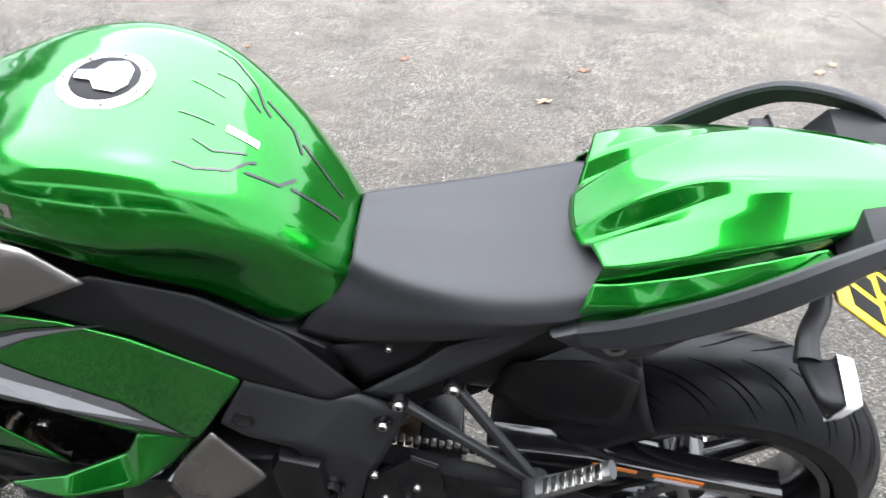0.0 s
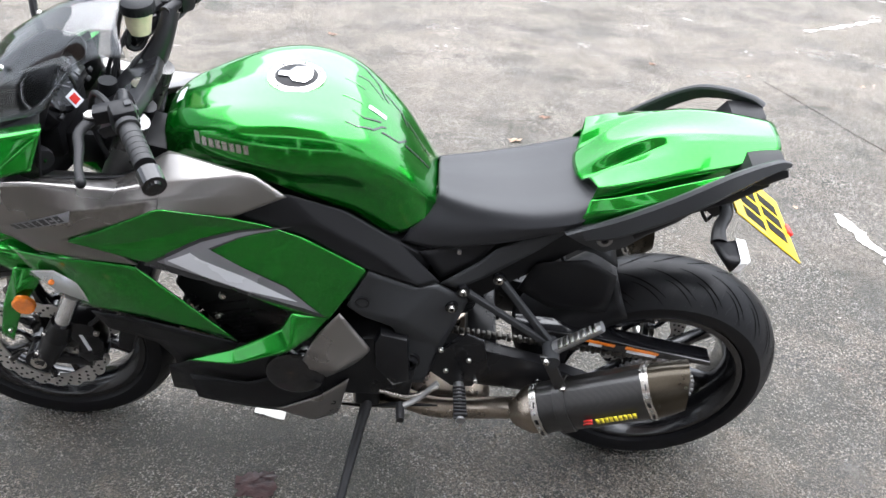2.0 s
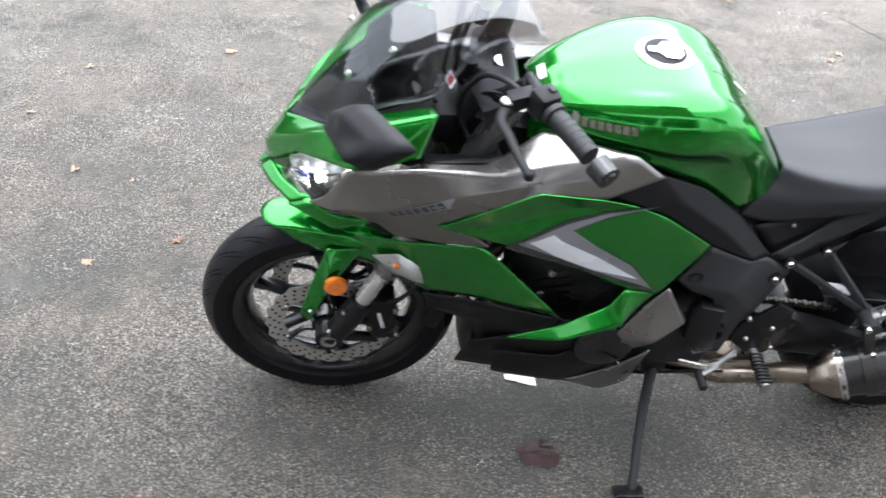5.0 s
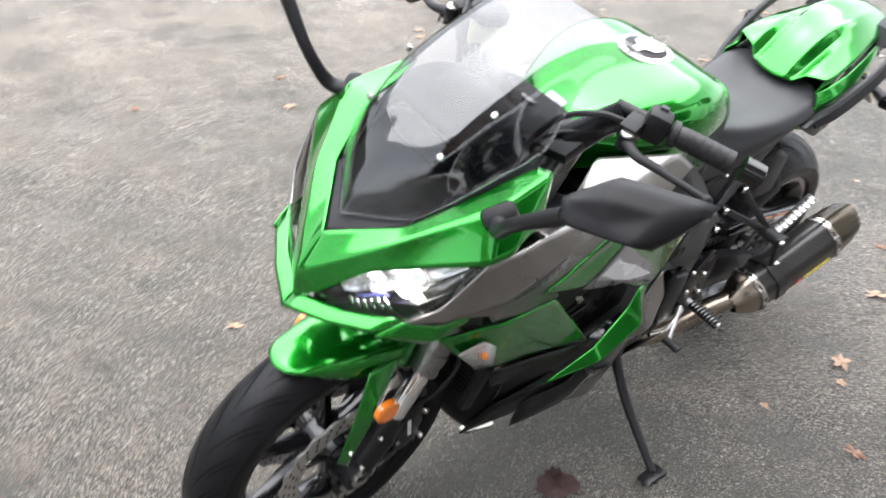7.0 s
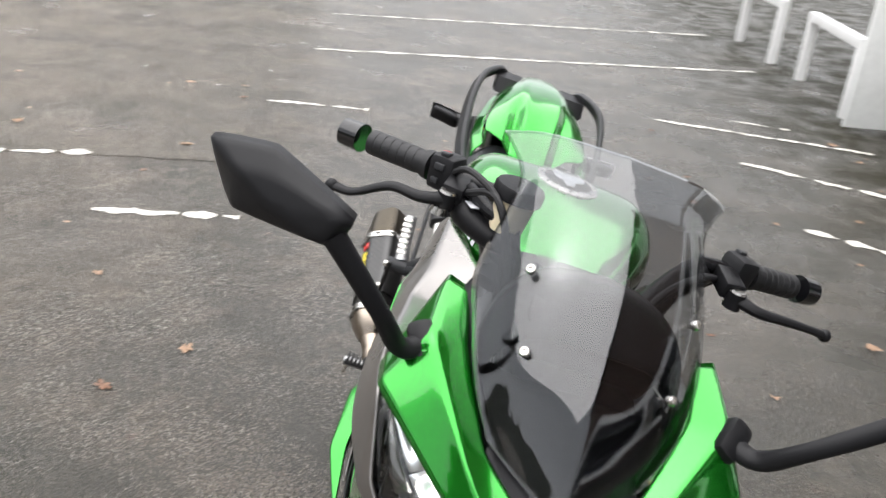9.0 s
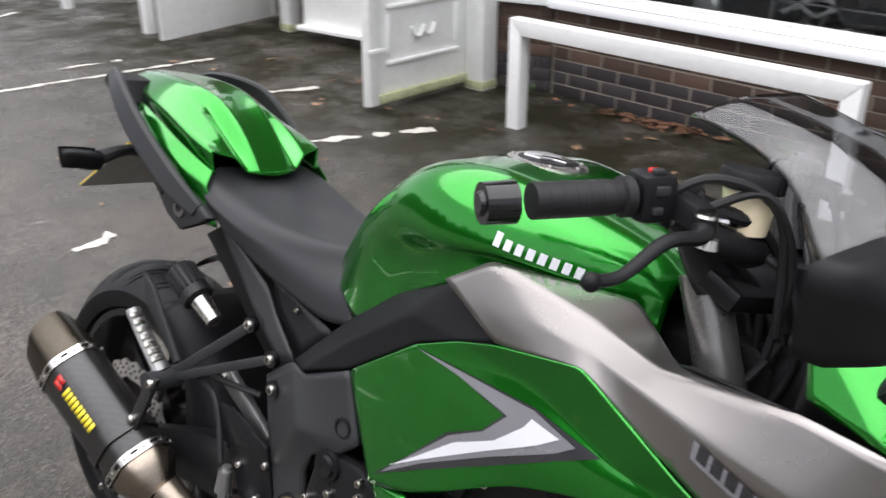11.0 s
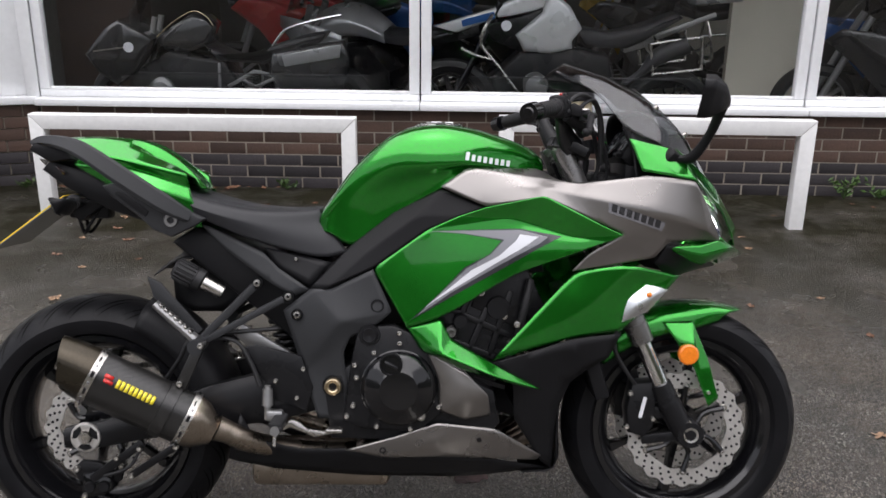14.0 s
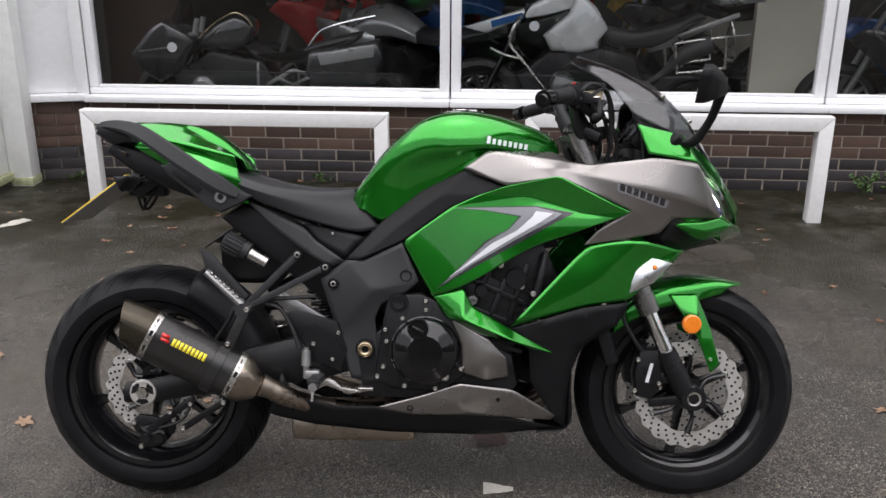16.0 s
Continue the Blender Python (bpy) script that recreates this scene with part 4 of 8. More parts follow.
fork = part("fork", cyl(bmesh.new(), fork_at(0.97, 0), fork_at(0.74, 0), 0.024), FRAME, bike, "upside-down telescopic fork")
for s in (1, -1):
    y = 0.098 * s
    part("upper_tube", cyl(bmesh.new(), fork_at(1.0, y), fork_at(0.545, y), 0.027, None, 28), FORKT, fork, "dark grey outer fork tube")
    part("fork_collar", cyl(bmesh.new(), fork_at(0.612, y), fork_at(0.598, y), 0.0285, 0.0285, 28), FORKT, fork)
    part("dust_seal", cyl(bmesh.new(), fork_at(0.575, y), fork_at(0.528, y), 0.0300, 0.0285, 28), FORKT, fork)
    part("slider", cyl(bmesh.new(), fork_at(0.53, y), fork_at(0.36, y), 0.0205, None, 28), CHROME, fork, "polished chrome fork slider")
    bm = bmesh.new()
    cyl(bm, fork_at(0.425, y), fork_at(0.375, y), 0.026, 0.030, 24)
    cyl(bm, fork_at(0.375, y), (FA[0] - 0.006, y, FA[2] - 0.01), 0.030, 0.026, 24)
    cyl(bm, (FA[0], y - 0.026, FA[2]), (FA[0], y + 0.022, FA[2]), 0.032, None, 28)
    bar(bm, (FA[0] - 0.02, y, FA[2] + 0.06), (FA[0] - 0.10, y - 0.008 * s, FA[2] + 0.045), 0.016, 0.03)
    bar(bm, (FA[0] - 0.01, y, FA[2] - 0.005), (FA[0] - 0.115, y - 0.008 * s, FA[2] - 0.02), 0.016, 0.024)
    part("axle_carrier", bm, FRAME, fork, smooth=40)
    bm = lathe(bmesh.new(), [(0.008, 0), (0.019, 0), (0.019, 0.006), (0.008, 0.004)], (FA[0], 0.119, FA[2]), 28, closed=True)
    if s < 0:
        bmesh.ops.transform(bm, matrix=Matrix.Diagonal((1, -1, 1, 1)), verts=bm.verts)
    part("axle_cap", bm, STEEL, fork)
    bm = prism(bmesh.new(), [(0.565, 0.425), (0.615, 0.430), (0.628, 0.385), (0.622, 0.315), (0.600, 0.290), (0.560, 0.300), (0.552, 0.360)], 0.046 * s, 0.108 * s, 0.010)
    cal = part("brake_caliper", bm, FRAME, fork, "black radial brake caliper")
    bolts(cal, [(x, 0.109 * s, z) for x, z in ((0.560, 0.402), (0.553, 0.318), (0.618, 0.338))], 0.008, (0, s, 0), 0.006, "caliper_bolt")
    part("caliper_badge", bar(bmesh.new(), (0.586, 0.1092 * s, 0.340), (0.598, 0.1092 * s, 0.392), 0.001, 0.009, 0), WHITE, cal)
    bm = tube(bmesh.new(), [(0.53, 0.105 * s, 0.60), (0.515, 0.118 * s, 0.52), (0.545, 0.115 * s, 0.46), (0.575, 0.100 * s, 0.42)], 0.0055, 8)
    part("brake_hose", bm, RUBBER, fork)
    bolts(fork, [fork_at(0.40 - q * 0.07, y) + Vector((0.03, 0.02 * s, 0)) for q in range(2)], 0.006, (0.3, s, 0), 0.004, "fork_bolt")

rows = []
for k in range(7):
    r = 0.318 + (0.018, 0.008, 0.002, 0, 0, 0, 0)[k]
    wk = (0.056, 0.070, 0.079, 0.082, 0.080, 0.074, 0.060)[k]
    row = []
    for fy, drop, sweep in ((0, 0, 0), (0.55, 0.005, 2.0), (0.92, 0.022, 7.0), (1.0, 0.024 + 0.5 * wk, 11.0)):
        a = radians(63 + k * 13.2 + sweep * max(0, 1 - k / 2))
        row.append(Vector((FA[0] + (r - drop) * math.cos(a), wk * fy, FA[2] + (r - drop) * math.sin(a))))
    rows.append(row)
mudguard = part("front_mudguard", surface(rows, 5, 4, mirror=True), GREEN, bike, "glossy green front mudguard", solid=0.003)
for s in (1, -1):
    vs = {"a": (0.640, 0.080, 0.575), "b": (0.715, 0.086, 0.580), "c": (0.752, 0.112, 0.480), "d": (0.776, 0.118, 0.392), "e": (0.752, 0.120, 0.372), "f": (0.716, 0.118, 0.462), "g": (0.672, 0.098, 0.530), "m": (0.712, 0.118, 0.530)}
    bm = cage(vs, ["a g m b", "g f m", "m f c b", "f e d c"], s)
    leg = part("mudguard_stay", bm, GREEN, mudguard, sub=3, solid=0.003)
    bm = lathe(bmesh.new(), [(0.0, 0.008), (0.021, 0.008), (0.025, 0.005), (0.025, -0.006), (0.0, -0.006)], (0, 0, 0), 36)
    rf = part("reflector", bm, ORANGE, leg, "round amber side reflector")
    rf.location = (0.694, 0.128 * s, 0.504)
    if s < 0:
        rf.rotation_euler = (math.pi, 0, 0)
    bm = bolt(bmesh.new(), (0.750, 0.121 * s, 0.408), 0.006, (0, s, 0), 0.004)
    part("stay_bolt", bm, STEEL, leg)

# ---- engine, frame, radiator ----
bm = bmesh.new()
prism(bm, [(-0.17, 0.30), (0.19, 0.29), (0.235, 0.34), (0.22, 0.42), (0.12, 0.47), (-0.10, 0.50), (-0.19, 0.44)], -0.165, 0.165, 0.012)
engine = part("engine", bm, FRAME, bike, "black four-cylinder engine", smooth=30)
bm = bmesh.new()
prism(bm, [(0.02, 0.45), (0.20, 0.40), (0.34, 0.60), (0.30, 0.70), (0.12, 0.70), (0.03, 0.58)], -0.145, 0.145, 0.012)
part("cylinder_block", bm, FRAME, engine, smooth=30)
bm = prism(bmesh.new(), [(0.16, 0.62), (0.31, 0.55), (0.34, 0.62), (0.29, 0.72), (0.18, 0.72)], -0.152, 0.152, 0.010)
part("cylinder_head", bm, FRAME, engine, smooth=30)
for k in range(6):
    bm = bmesh.new()
    prism(bm, [(0.17 + 0.004 * k, 0.44 + 0.026 * k), (0.245 + 0.006 * k, 0.42 + 0.026 * k), (0.247 + 0.006 * k, 0.43 + 0.026 * k), (0.172 + 0.004 * k, 0.45 + 0.026 * k)], -0.149, 0.149)
    part("cooling_fin", bm, FRAME, engine, smooth=30)
CL = (-0.008, 0.430)
bm = lathe(bmesh.new(), [(0.0, -0.212), (0.045, -0.212), (0.052, -0.207), (0.075, -0.204), (0.084, -0.196), (0.088, -0.180), (0.094, -0.176), (0.097, -0.160)], (CL[0], 0, CL[1]), 64)
clutch = part("clutch_cover", bm, GLOSS, engine, "round gloss black clutch cover")
bolts(engine, [(x, -0.182, z) for x, z in ((-0.008, 0.562), (-0.007, 0.538), (-0.067, 0.515), (-0.112, 0.485), (-0.108, 0.455), (-0.116, 0.388), (-0.131, 0.362), (0.086, 0.385), (0.020, 0.332), (-0.060, 0.338))], 0.0075, (0, -1, 0), 0.006, "cover_bolt")
bm = lathe(bmesh.new(), [(0.0, -0.188), (0.016, -0.190), (0.018, -0.184), (0.024, -0.184), (0.026, -0.176), (0.026, -0.160)], (-0.078, 0, 0.556), 32)
part("filler_plug", bm, FRAME, engine, "black round oil plug")
bm = lathe(bmesh.new(), [(0.0, -0.213), (0.020, -0.213), (0.022, -0.216), (0.026, -0.216), (0.028, -0.205)], (-0.026, 0, 0.492), 32)
box(bm, (-0.026, -0.217, 0.492), (0.034, 0.006, 0.008), Matrix.Rotation(0.5, 3, "Y"), 0.002)
part("timing_cap", bm, GLOSS, engine, "gloss black screw cap with a grip bar")
bm = bmesh.new()
for x0, z0, x1, z1 in ((0.10, 0.50, 0.16, 0.66), (0.14, 0.47, 0.20, 0.62), (0.06, 0.56, 0.22, 0.50), (0.10, 0.62, 0.26, 0.55), (0.205, 0.50, 0.255, 0.66)):
    bar(bm, (x0, -0.150, z0), (x1, -0.150, z1), 0.014, 0.016, 0.004)
cyl(bm, (0.225, -0.14, 0.62), (0.225, -0.165, 0.62), 0.030, 0.026, 24)
part("head_casting", bm, FRAME, engine, "ribbed black cylinder casting")
bm = tube(bmesh.new(), [(0.30, -0.165, 0.69), (0.285, -0.175, 0.62), (0.27, -0.160, 0.54), (0.25, -0.15, 0.48)], 0.010, 10)
part("coolant_hose", bm, RUBBER, engine, "black rubber coolant hose")
bolts(engine, [(0.112, -0.186, 0.566)], 0.016, (0, -1, 0), 0.008, "mount_bolt", FORKT)
bolts(engine, [(0.268, -0.178, 0.585)], 0.010, (0, -1, 0), 0.008, "head_bolt")
bolts(engine, [(0.045, -0.190, 0.365)], 0.013, (0, -1, 0), 0.006, "oil_filler")
bm = prism(bmesh.new(), [(-0.12, 0.50), (-0.105, 0.575), (-0.02, 0.580), (0.045, 0.550), (0.085, 0.49), (0.098, 0.37), (0.04, 0.322), (-0.09, 0.328), (-0.14, 0.35)], -0.178, -0.150, 0.010)
part("crankcase_cover", bm, FRAME, engine)
bm = lathe(bmesh.new(), [(0.0, 0.200), (0.050, 0.200), (0.066, 0.192), (0.074, 0.170), (0.078, 0.150)], (0.09, 0, 0.395), 56)
part("alternator_cover", bm, GLOSS, engine, "round gloss black alternator cover")
bm = prism(bmesh.new(), [(-0.16, 0.52), (-0.10, 0.535), (-0.085, 0.50), (-0.09, 0.42), (-0.13, 0.36), (-0.17, 0.38)], 0.150, 0.186, 0.010)
part("sprocket_cover", bm, FRAME, engine)
for s in (1, -1):
    bolts(engine, [(x, 0.156 * s, z) for x, z in ((0.24, 0.60), (0.255, 0.535), (0.185, 0.655))], 0.010, (0, s, 0), 0.006, "head_bolt")
bm = bmesh.new()
cyl(bm, (0.135, -0.16, 0.590), (0.135, -0.185, 0.590), 0.018, 0.015, 20)
part("engine_mount", bm, FRAME, engine)

bm = box(bmesh.new(), (0, 0, 0), (0.035, 0.30, 0.26), None, 0.006)
rad = part("radiator", bm, BLACK, bike, "black radiator behind the front wheel")
rad.matrix_local = pose(0.445, 0, 0.520, 0, -18, 0)
bm = bmesh.new()
for k in range(26):
    box(bm, (0.019, 0, -0.115 + k * 0.0092), (0.003, 0.27, 0.0025))
part("radiator_core", bm, FRAME, rad)["kind"] = "stuff"
for y in (-0.105, -0.035, 0.035, 0.105):
    bm = tube(bmesh.new(), [(0.27, y, 0.52), (0.345, y, 0.44), (0.33, y * 0.8, 0.30), (0.20, y * 0.5, 0.225), (0.04, y * 0.4, 0.205)], 0.019, 12)
    headers = part("exhaust_header", bm, TITAN, bike, "heat-stained steel exhaust header pipe")
bm = box(bmesh.new(), (-0.20, 0, 0.195), (0.34, 0.20, 0.075), None, 0.018)
part("collector_box", bm, TITAN, bike, "heat-stained exhaust collector box under the engine")

# ---- silencers, one each side ----
for s in (1, -1):
    inn = 1.0 if s > 0 else 0.55
    bm = tube(bmesh.new(), [(-0.12, 0.10 * s * inn, 0.235), (-0.22, 0.145 * s * inn, 0.245), (-0.31, 0.165 * s * (inn + 1) / 2, 0.270), (-0.37, 0.185 * s, 0.305), (-0.405, 0.202 * s, 0.328), (-0.430, 0.210 * s, 0.341)], [0.025, 0.025, 0.025, 0.026, 0.026, 0.030], 18)
    pipe = part("link_pipe", bm, TITAN, bike, "bronzed titanium link pipe")
    A, B = (Vector((-0.462, 0.222, 0.356)), Vector((-0.704, 0.252, 0.482))) if s > 0 else (Vector((-0.484, -0.222, 0.359)), Vector((-0.703, -0.252, 0.476)))
    ax = (B - A).normalized()
    sx = ax.cross(Vector((0, 0, 1))).normalized() * s
    up = sx.cross(ax) * s
    if up.z < 0:
        up = -up

    def oval(p, ra, rb, tilt=0.0):
        """A six-lobed oval ring round the silencer's axis."""
        out = []
        for k in range(40):
            t = 2 * math.pi * k / 40
            r = 1 + 0.035 * math.cos(6 * t + math.pi)
            out.append(p + sx * (ra * r * math.cos(t)) + up * (rb * r * math.sin(t)) + ax * (tilt * math.sin(t)))
        return out

    bm = bmesh.new()
    rings = [oval(A - ax * 0.002, 0.054, 0.059), oval(A + (B - A) * 0.5, 0.057, 0.062), oval(B, 0.057, 0.062)]
    grid_faces(bm, rings, close=True)
    muf = part("silencer", bm, CARBON, bike, "carbon fibre silencer with a yellow maker's plate")
    bm = bmesh.new()
    rings = [oval(A - ax * 0.058, 0.027, 0.028), oval(A - ax * 0.040, 0.038, 0.042), oval(A - ax * 0.020, 0.050, 0.055), oval(A, 0.055, 0.060), oval(A + ax * 0.004, 0.055, 0.060)]
    vs = grid_faces(bm, rings, close=True)
    part("inlet_cone", bm, TITAN, muf, "brushed steel inlet cone")
    bm = bmesh.new()
    rings = [oval(B - ax * 0.004, 0.0575, 0.0625), oval(B + ax * 0.03, 0.0555, 0.0605, 0.010), oval(B + ax * 0.065, 0.050, 0.054, 0.022), oval(B + ax * 0.064, 0.046, 0.050, 0.022), oval(B + ax * 0.02, 0.040, 0.042)]
    vs = grid_faces(bm, rings, close=True)
    bm.faces.new(vs[-1])
    part("end_cap", bm, CAPT, muf, "bronzed end cap with a slanted outlet")
    for p, w in ((A + ax * 0.012, 0.008), (B - ax * 0.010, 0.008)):
        bm = bmesh.new()
        grid_faces(bm, [oval(p - ax * w, 0.0570, 0.0620), oval(p - ax * w, 0.0600, 0.0648), oval(p + ax * w, 0.0600, 0.0648), oval(p + ax * w, 0.0570, 0.0620)], close=True)
        band = part("clamp_band", bm, STEEL, muf, "riveted steel band")
        bm = bmesh.new()
        ring = oval(p, 0.0600, 0.0648)
        for k in range(0, 40, 4):
            d = (ring[k] - p).normalized()
            bolt(bm, ring[k], 0.0035, d, 0.0012)
        part("rivets", bm, ALLOY, band)["kind"] = "stuff"
        bm = bmesh.new()
        for k in range(2, 40, 4):
            d = (ring[k] - p).normalized()
            bar(bm, ring[k] - (ring[k] - ring[k - 1]) * 0.7, ring[k] + (ring[k] - ring[k - 1]) * 0.7, 0.0016, 0.007, 0)
        part("band_slots", bm, BLACK, band)["kind"] = "stuff"
    bm = bmesh.new()
    p = A + (B - A) * 0.26
    grid_faces(bm, [oval(p - ax * 0.014, 0.0580, 0.0630), oval(p - ax * 0.013, 0.0605, 0.0655), oval(p + ax * 0.013, 0.0605, 0.0655), oval(p + ax * 0.014, 0.0580, 0.0630)], close=True)
    strap = part("carbon_strap", bm, CARBON, muf)
    bm = prism(bmesh.new(), [(-0.442, 0.552), (-0.470, 0.548), (-0.530, 0.420), (-0.505, 0.410)], 0.228 * s, 0.238 * s, 0.003)
    part("hanger_bracket", bm, CARBON, strap)
    bolts(strap, [(-0.457, 0.240 * s, 0.540), (-0.505, 0.240 * s, 0.452)], 0.009, (0, s, 0), 0.006, "bracket_bolt")
    # maker's plate: red mark and yellow lettering bars on the outer face
    out_ = (sx if sx.y * s > 0 else -sx)

    def plate_bar(name, u0, u1, v0, v1, mt):
        bm = bmesh.new()
        pts = []
        for u, v in ((u0, v0), (u1, v0), (u1, v1), (u0, v1)):
            tt = math.asin(max(-1, min(1, (v - 0.026 + 0.0) / 0.062)))
            pp = A + (B - A) * 0.62 + ax * u + up * (0.0652 * math.sin(tt)) + out_ * (0.0606 * math.cos(tt))
            pts.append(pp)
        f = bm.faces.new([bm.verts.new(p) for p in pts])
        return part(name, bm, mt, muf, solid=0.0006, offset=1.0)

    base = 0.014 if s > 0 else 0.040
    part_lo = base
    for k in range(9):
        if s > 0:
            u0 = -0.030 + k * 0.0103
        else:
            u0 = -0.060 + k * 0.0103
        plate_bar("lettering", u0, u0 + 0.0078, part_lo, part_lo + 0.017, GOLD)
    ur = -0.060 if s > 0 else 0.037
    plate_bar("maker_mark", ur, ur + 0.022, part_lo + 0.001, part_lo + 0.008, RED)
    plate_bar("maker_mark", ur + 0.004, ur + 0.024, part_lo + 0.010, part_lo + 0.018, RED)

# ---- black frame covers, hangers, pegs, stand ----
for s in (1, -1):
    vs = {"a": (-0.222, 0.140, 0.660), "b": (-0.128, 0.128, 0.760), "c": (-0.026, 0.140, 0.842), "d": (0.086, 0.168, 0.900), "e": (0.196, 0.188, 0.858), "f": (0.127, 0.188, 0.838), "g": (0.054, 0.182, 0.806), "h": (-0.072, 0.172, 0.714), "i": (-0.180, 0.162, 0.664), "m": (-0.085, 0.165, 0.752), "n": (0.03, 0.178, 0.838)}
    bm = cage(vs, ["a i m b", "i h m", "b m n c", "m h g n", "c n d", "n g f", "n f e d"], s)
    part("frame_cover", bm, BLACK, bike, "matt black upper frame cover", sub=3, solid=0.004)
    vs = {"a": (-0.285, 0.138, 0.607), "b": (-0.218, 0.148, 0.660), "c": (-0.172, 0.160, 0.660), "d": (-0.072, 0.172, 0.710), "e": (-0.026, 0.178, 0.612), "f": (-0.058, 0.178, 0.583), "g": (-0.123, 0.172, 0.549), "h": (-0.141, 0.168, 0.509), "i": (-0.130, 0.166, 0.426), "j": (-0.144, 0.164, 0.350), "k": (-0.200, 0.160, 0.350), "l": (-0.240, 0.150, 0.474), "m": (-0.150, 0.188, 0.588)}
    bm = cage(vs, ["a l m b", "b m c", "c m e d", "m f e", "m g f", "m l h g", "l i h", "l k j i"], s)
    fc = part("main_frame", bm, GREYP, bike, "dark grey cast main frame cover", sub=3, solid=0.010)
    bolts(fc, [(-0.250, 0.154 * s, 0.598), (-0.272, 0.146 * s, 0.640), (-0.347, 0.134 * s, 0.670)], 0.010, (0, s, 0), 0.006, "frame_bolt")
    bm = lathe(bmesh.new(), [(0.009, 0.164), (0.010, 0.176), (0.013, 0.178), (0.014, 0.175), (0.016, 0.175), (0.017, 0.179), (0.019, 0.178), (0.021, 0.166), (0.021, 0.150)], (-0.164, 0, 0.430), 32)
    if s < 0:
        bmesh.ops.transform(bm, matrix=Matrix.Diagonal((1, -1, 1, 1)), verts=bm.verts)
    part("pivot_cap", bm, BRASS if s < 0 else FRAME, fc, "brass-coloured swingarm pivot cap" if s < 0 else "black swingarm pivot cap")
    part("pivot_bore", cyl(bmesh.new(), (-0.164, 0.160 * s, 0.430), (-0.164, 0.167 * s, 0.430), 0.0095, None, 20), GROOVE, fc)
    part("pivot_recess", cyl(bmesh.new(), (-0.164, 0.160 * s, 0.430), (-0.164, 0.168 * s, 0.430), 0.026, 0.025, 28), GLOSS, fc)
    for x, y, z in ((-0.250, 0.154, 0.598), (-0.272, 0.146, 0.640), (-0.347, 0.134, 0.670)):
        part("bolt_recess", cyl(bmesh.new(), (x, (y - 0.010) * s, z), (x, (y + 0.001) * s, z), 0.0145, 0.0140, 20), GLOSS, fc)
    bm = lathe(bmesh.new(), [(0.0, 0.174), (0.010, 0.174), (0.012, 0.180), (0.016, 0.180), (0.017, 0.168)], (-0.060, 0, 0.625), 28)
    if s < 0:
        bmesh.ops.transform(bm, matrix=Matrix.Diagonal((1, -1, 1, 1)), verts=bm.verts)
    part("frame_plug", bm, BLACK, fc)
    # panel under the seat
    vs = {"a": (-0.492, 0.112, 0.815), "b": (-0.420, 0.112, 0.782), "c": (-0.335, 0.116, 0.742), "d": (-0.300, 0.122, 0.706), "e": (-0.222, 0.140, 0.656), "f": (-0.262, 0.136, 0.640), "g": (-0.320, 0.128, 0.672), "h": (-0.420, 0.116, 0.745)}
    bm = cage(vs, ["a h b", "h g c b", "g d c", "g f e d"], s)
    part("side_cover", bm, GREYP, bike, "dark grey triangular side cover below the seat", sub=2, solid=0.004)
    vs = {"a": (-0.335, 0.106, 0.752), "b": (-0.255, 0.108, 0.738), "c": (-0.172, 0.112, 0.718), "d": (-0.222, 0.130, 0.662), "e": (-0.300, 0.114, 0.705)}
    sp = part("seat_trim", cage(vs, ["a e b", "b e d c"], s), BLACK, bike, sub=2, solid=0.004)
    part("trim_screw", bolt(bmesh.new(), (-0.257, 0.114 * s, 0.726), 0.0055, (0, s, 0), 0.004), STEEL, sp)
    # passenger peg hanger: two struts that meet at the peg
    bm = bmesh.new()
    bar(bm, (-0.272, 0.138 * s, 0.640), (-0.472, 0.190 * s, 0.535), 0.012, 0.016)
    bar(bm, (-0.347, 0.126 * s, 0.670), (-0.472, 0.190 * s, 0.540), 0.012, 0.018)
    cyl(bm, (-0.470, 0.176 * s, 0.536), (-0.470, 0.240 * s, 0.536), 0.018, None, 20)
    hang = part("peg_hanger", bm, GREYP, bike, "black V-shaped passenger peg hanger")
    bm = bmesh.new()
    tube(bm, [(-0.478, 0.205 * s, 0.548), (-0.520, 0.212 * s, 0.590), (-0.565, 0.215 * s, 0.632)], [0.013, 0.011, 0.010], 10, 3, 1.4)
    peg = part("passenger_footpeg", bm, ALLOY, hang, "folded silver passenger footpeg")
    for k in range(7):
        t = 0.15 + k * 0.12
        c = Vector((-0.478, 0.205 * s, 0.548)).lerp(Vector((-0.565, 0.215 * s, 0.632)), t)
        part("peg_rib", box(bmesh.new(), c + Vector((0.007, 0.006 * s, 0.008)), (0.010, 0.024, 0.006), Matrix.Rotation(radians(44), 3, "Y"), 0.002), STEEL, peg)
    # rider's peg and heel plate
    HP = [(-0.225, 0.45), (-0.215, 0.39), (-0.265, 0.345), (-0.315, 0.345), (-0.345, 0.42), (-0.33, 0.50), (-0.29, 0.52)] if s > 0 else [(-0.375, 0.521), (-0.343, 0.526), (-0.24, 0.50), (-0.212, 0.425), (-0.228, 0.367), (-0.296, 0.395), (-0.343, 0.46)]
    bm = prism(bmesh.new(), HP, 0.150 * s, 0.160 * s, 0.003)
    heel = part("heel_plate", bm, FRAME, bike, "black rider's heel plate")
    bm = cyl(bmesh.new(), (-0.283, 0.160 * s, 0.352), (-0.288, 0.262 * s, 0.348), 0.012, 0.011, 14)
    rp = part("rider_footpeg", bm, ALLOY, heel, "rubber-topped rider footpeg")
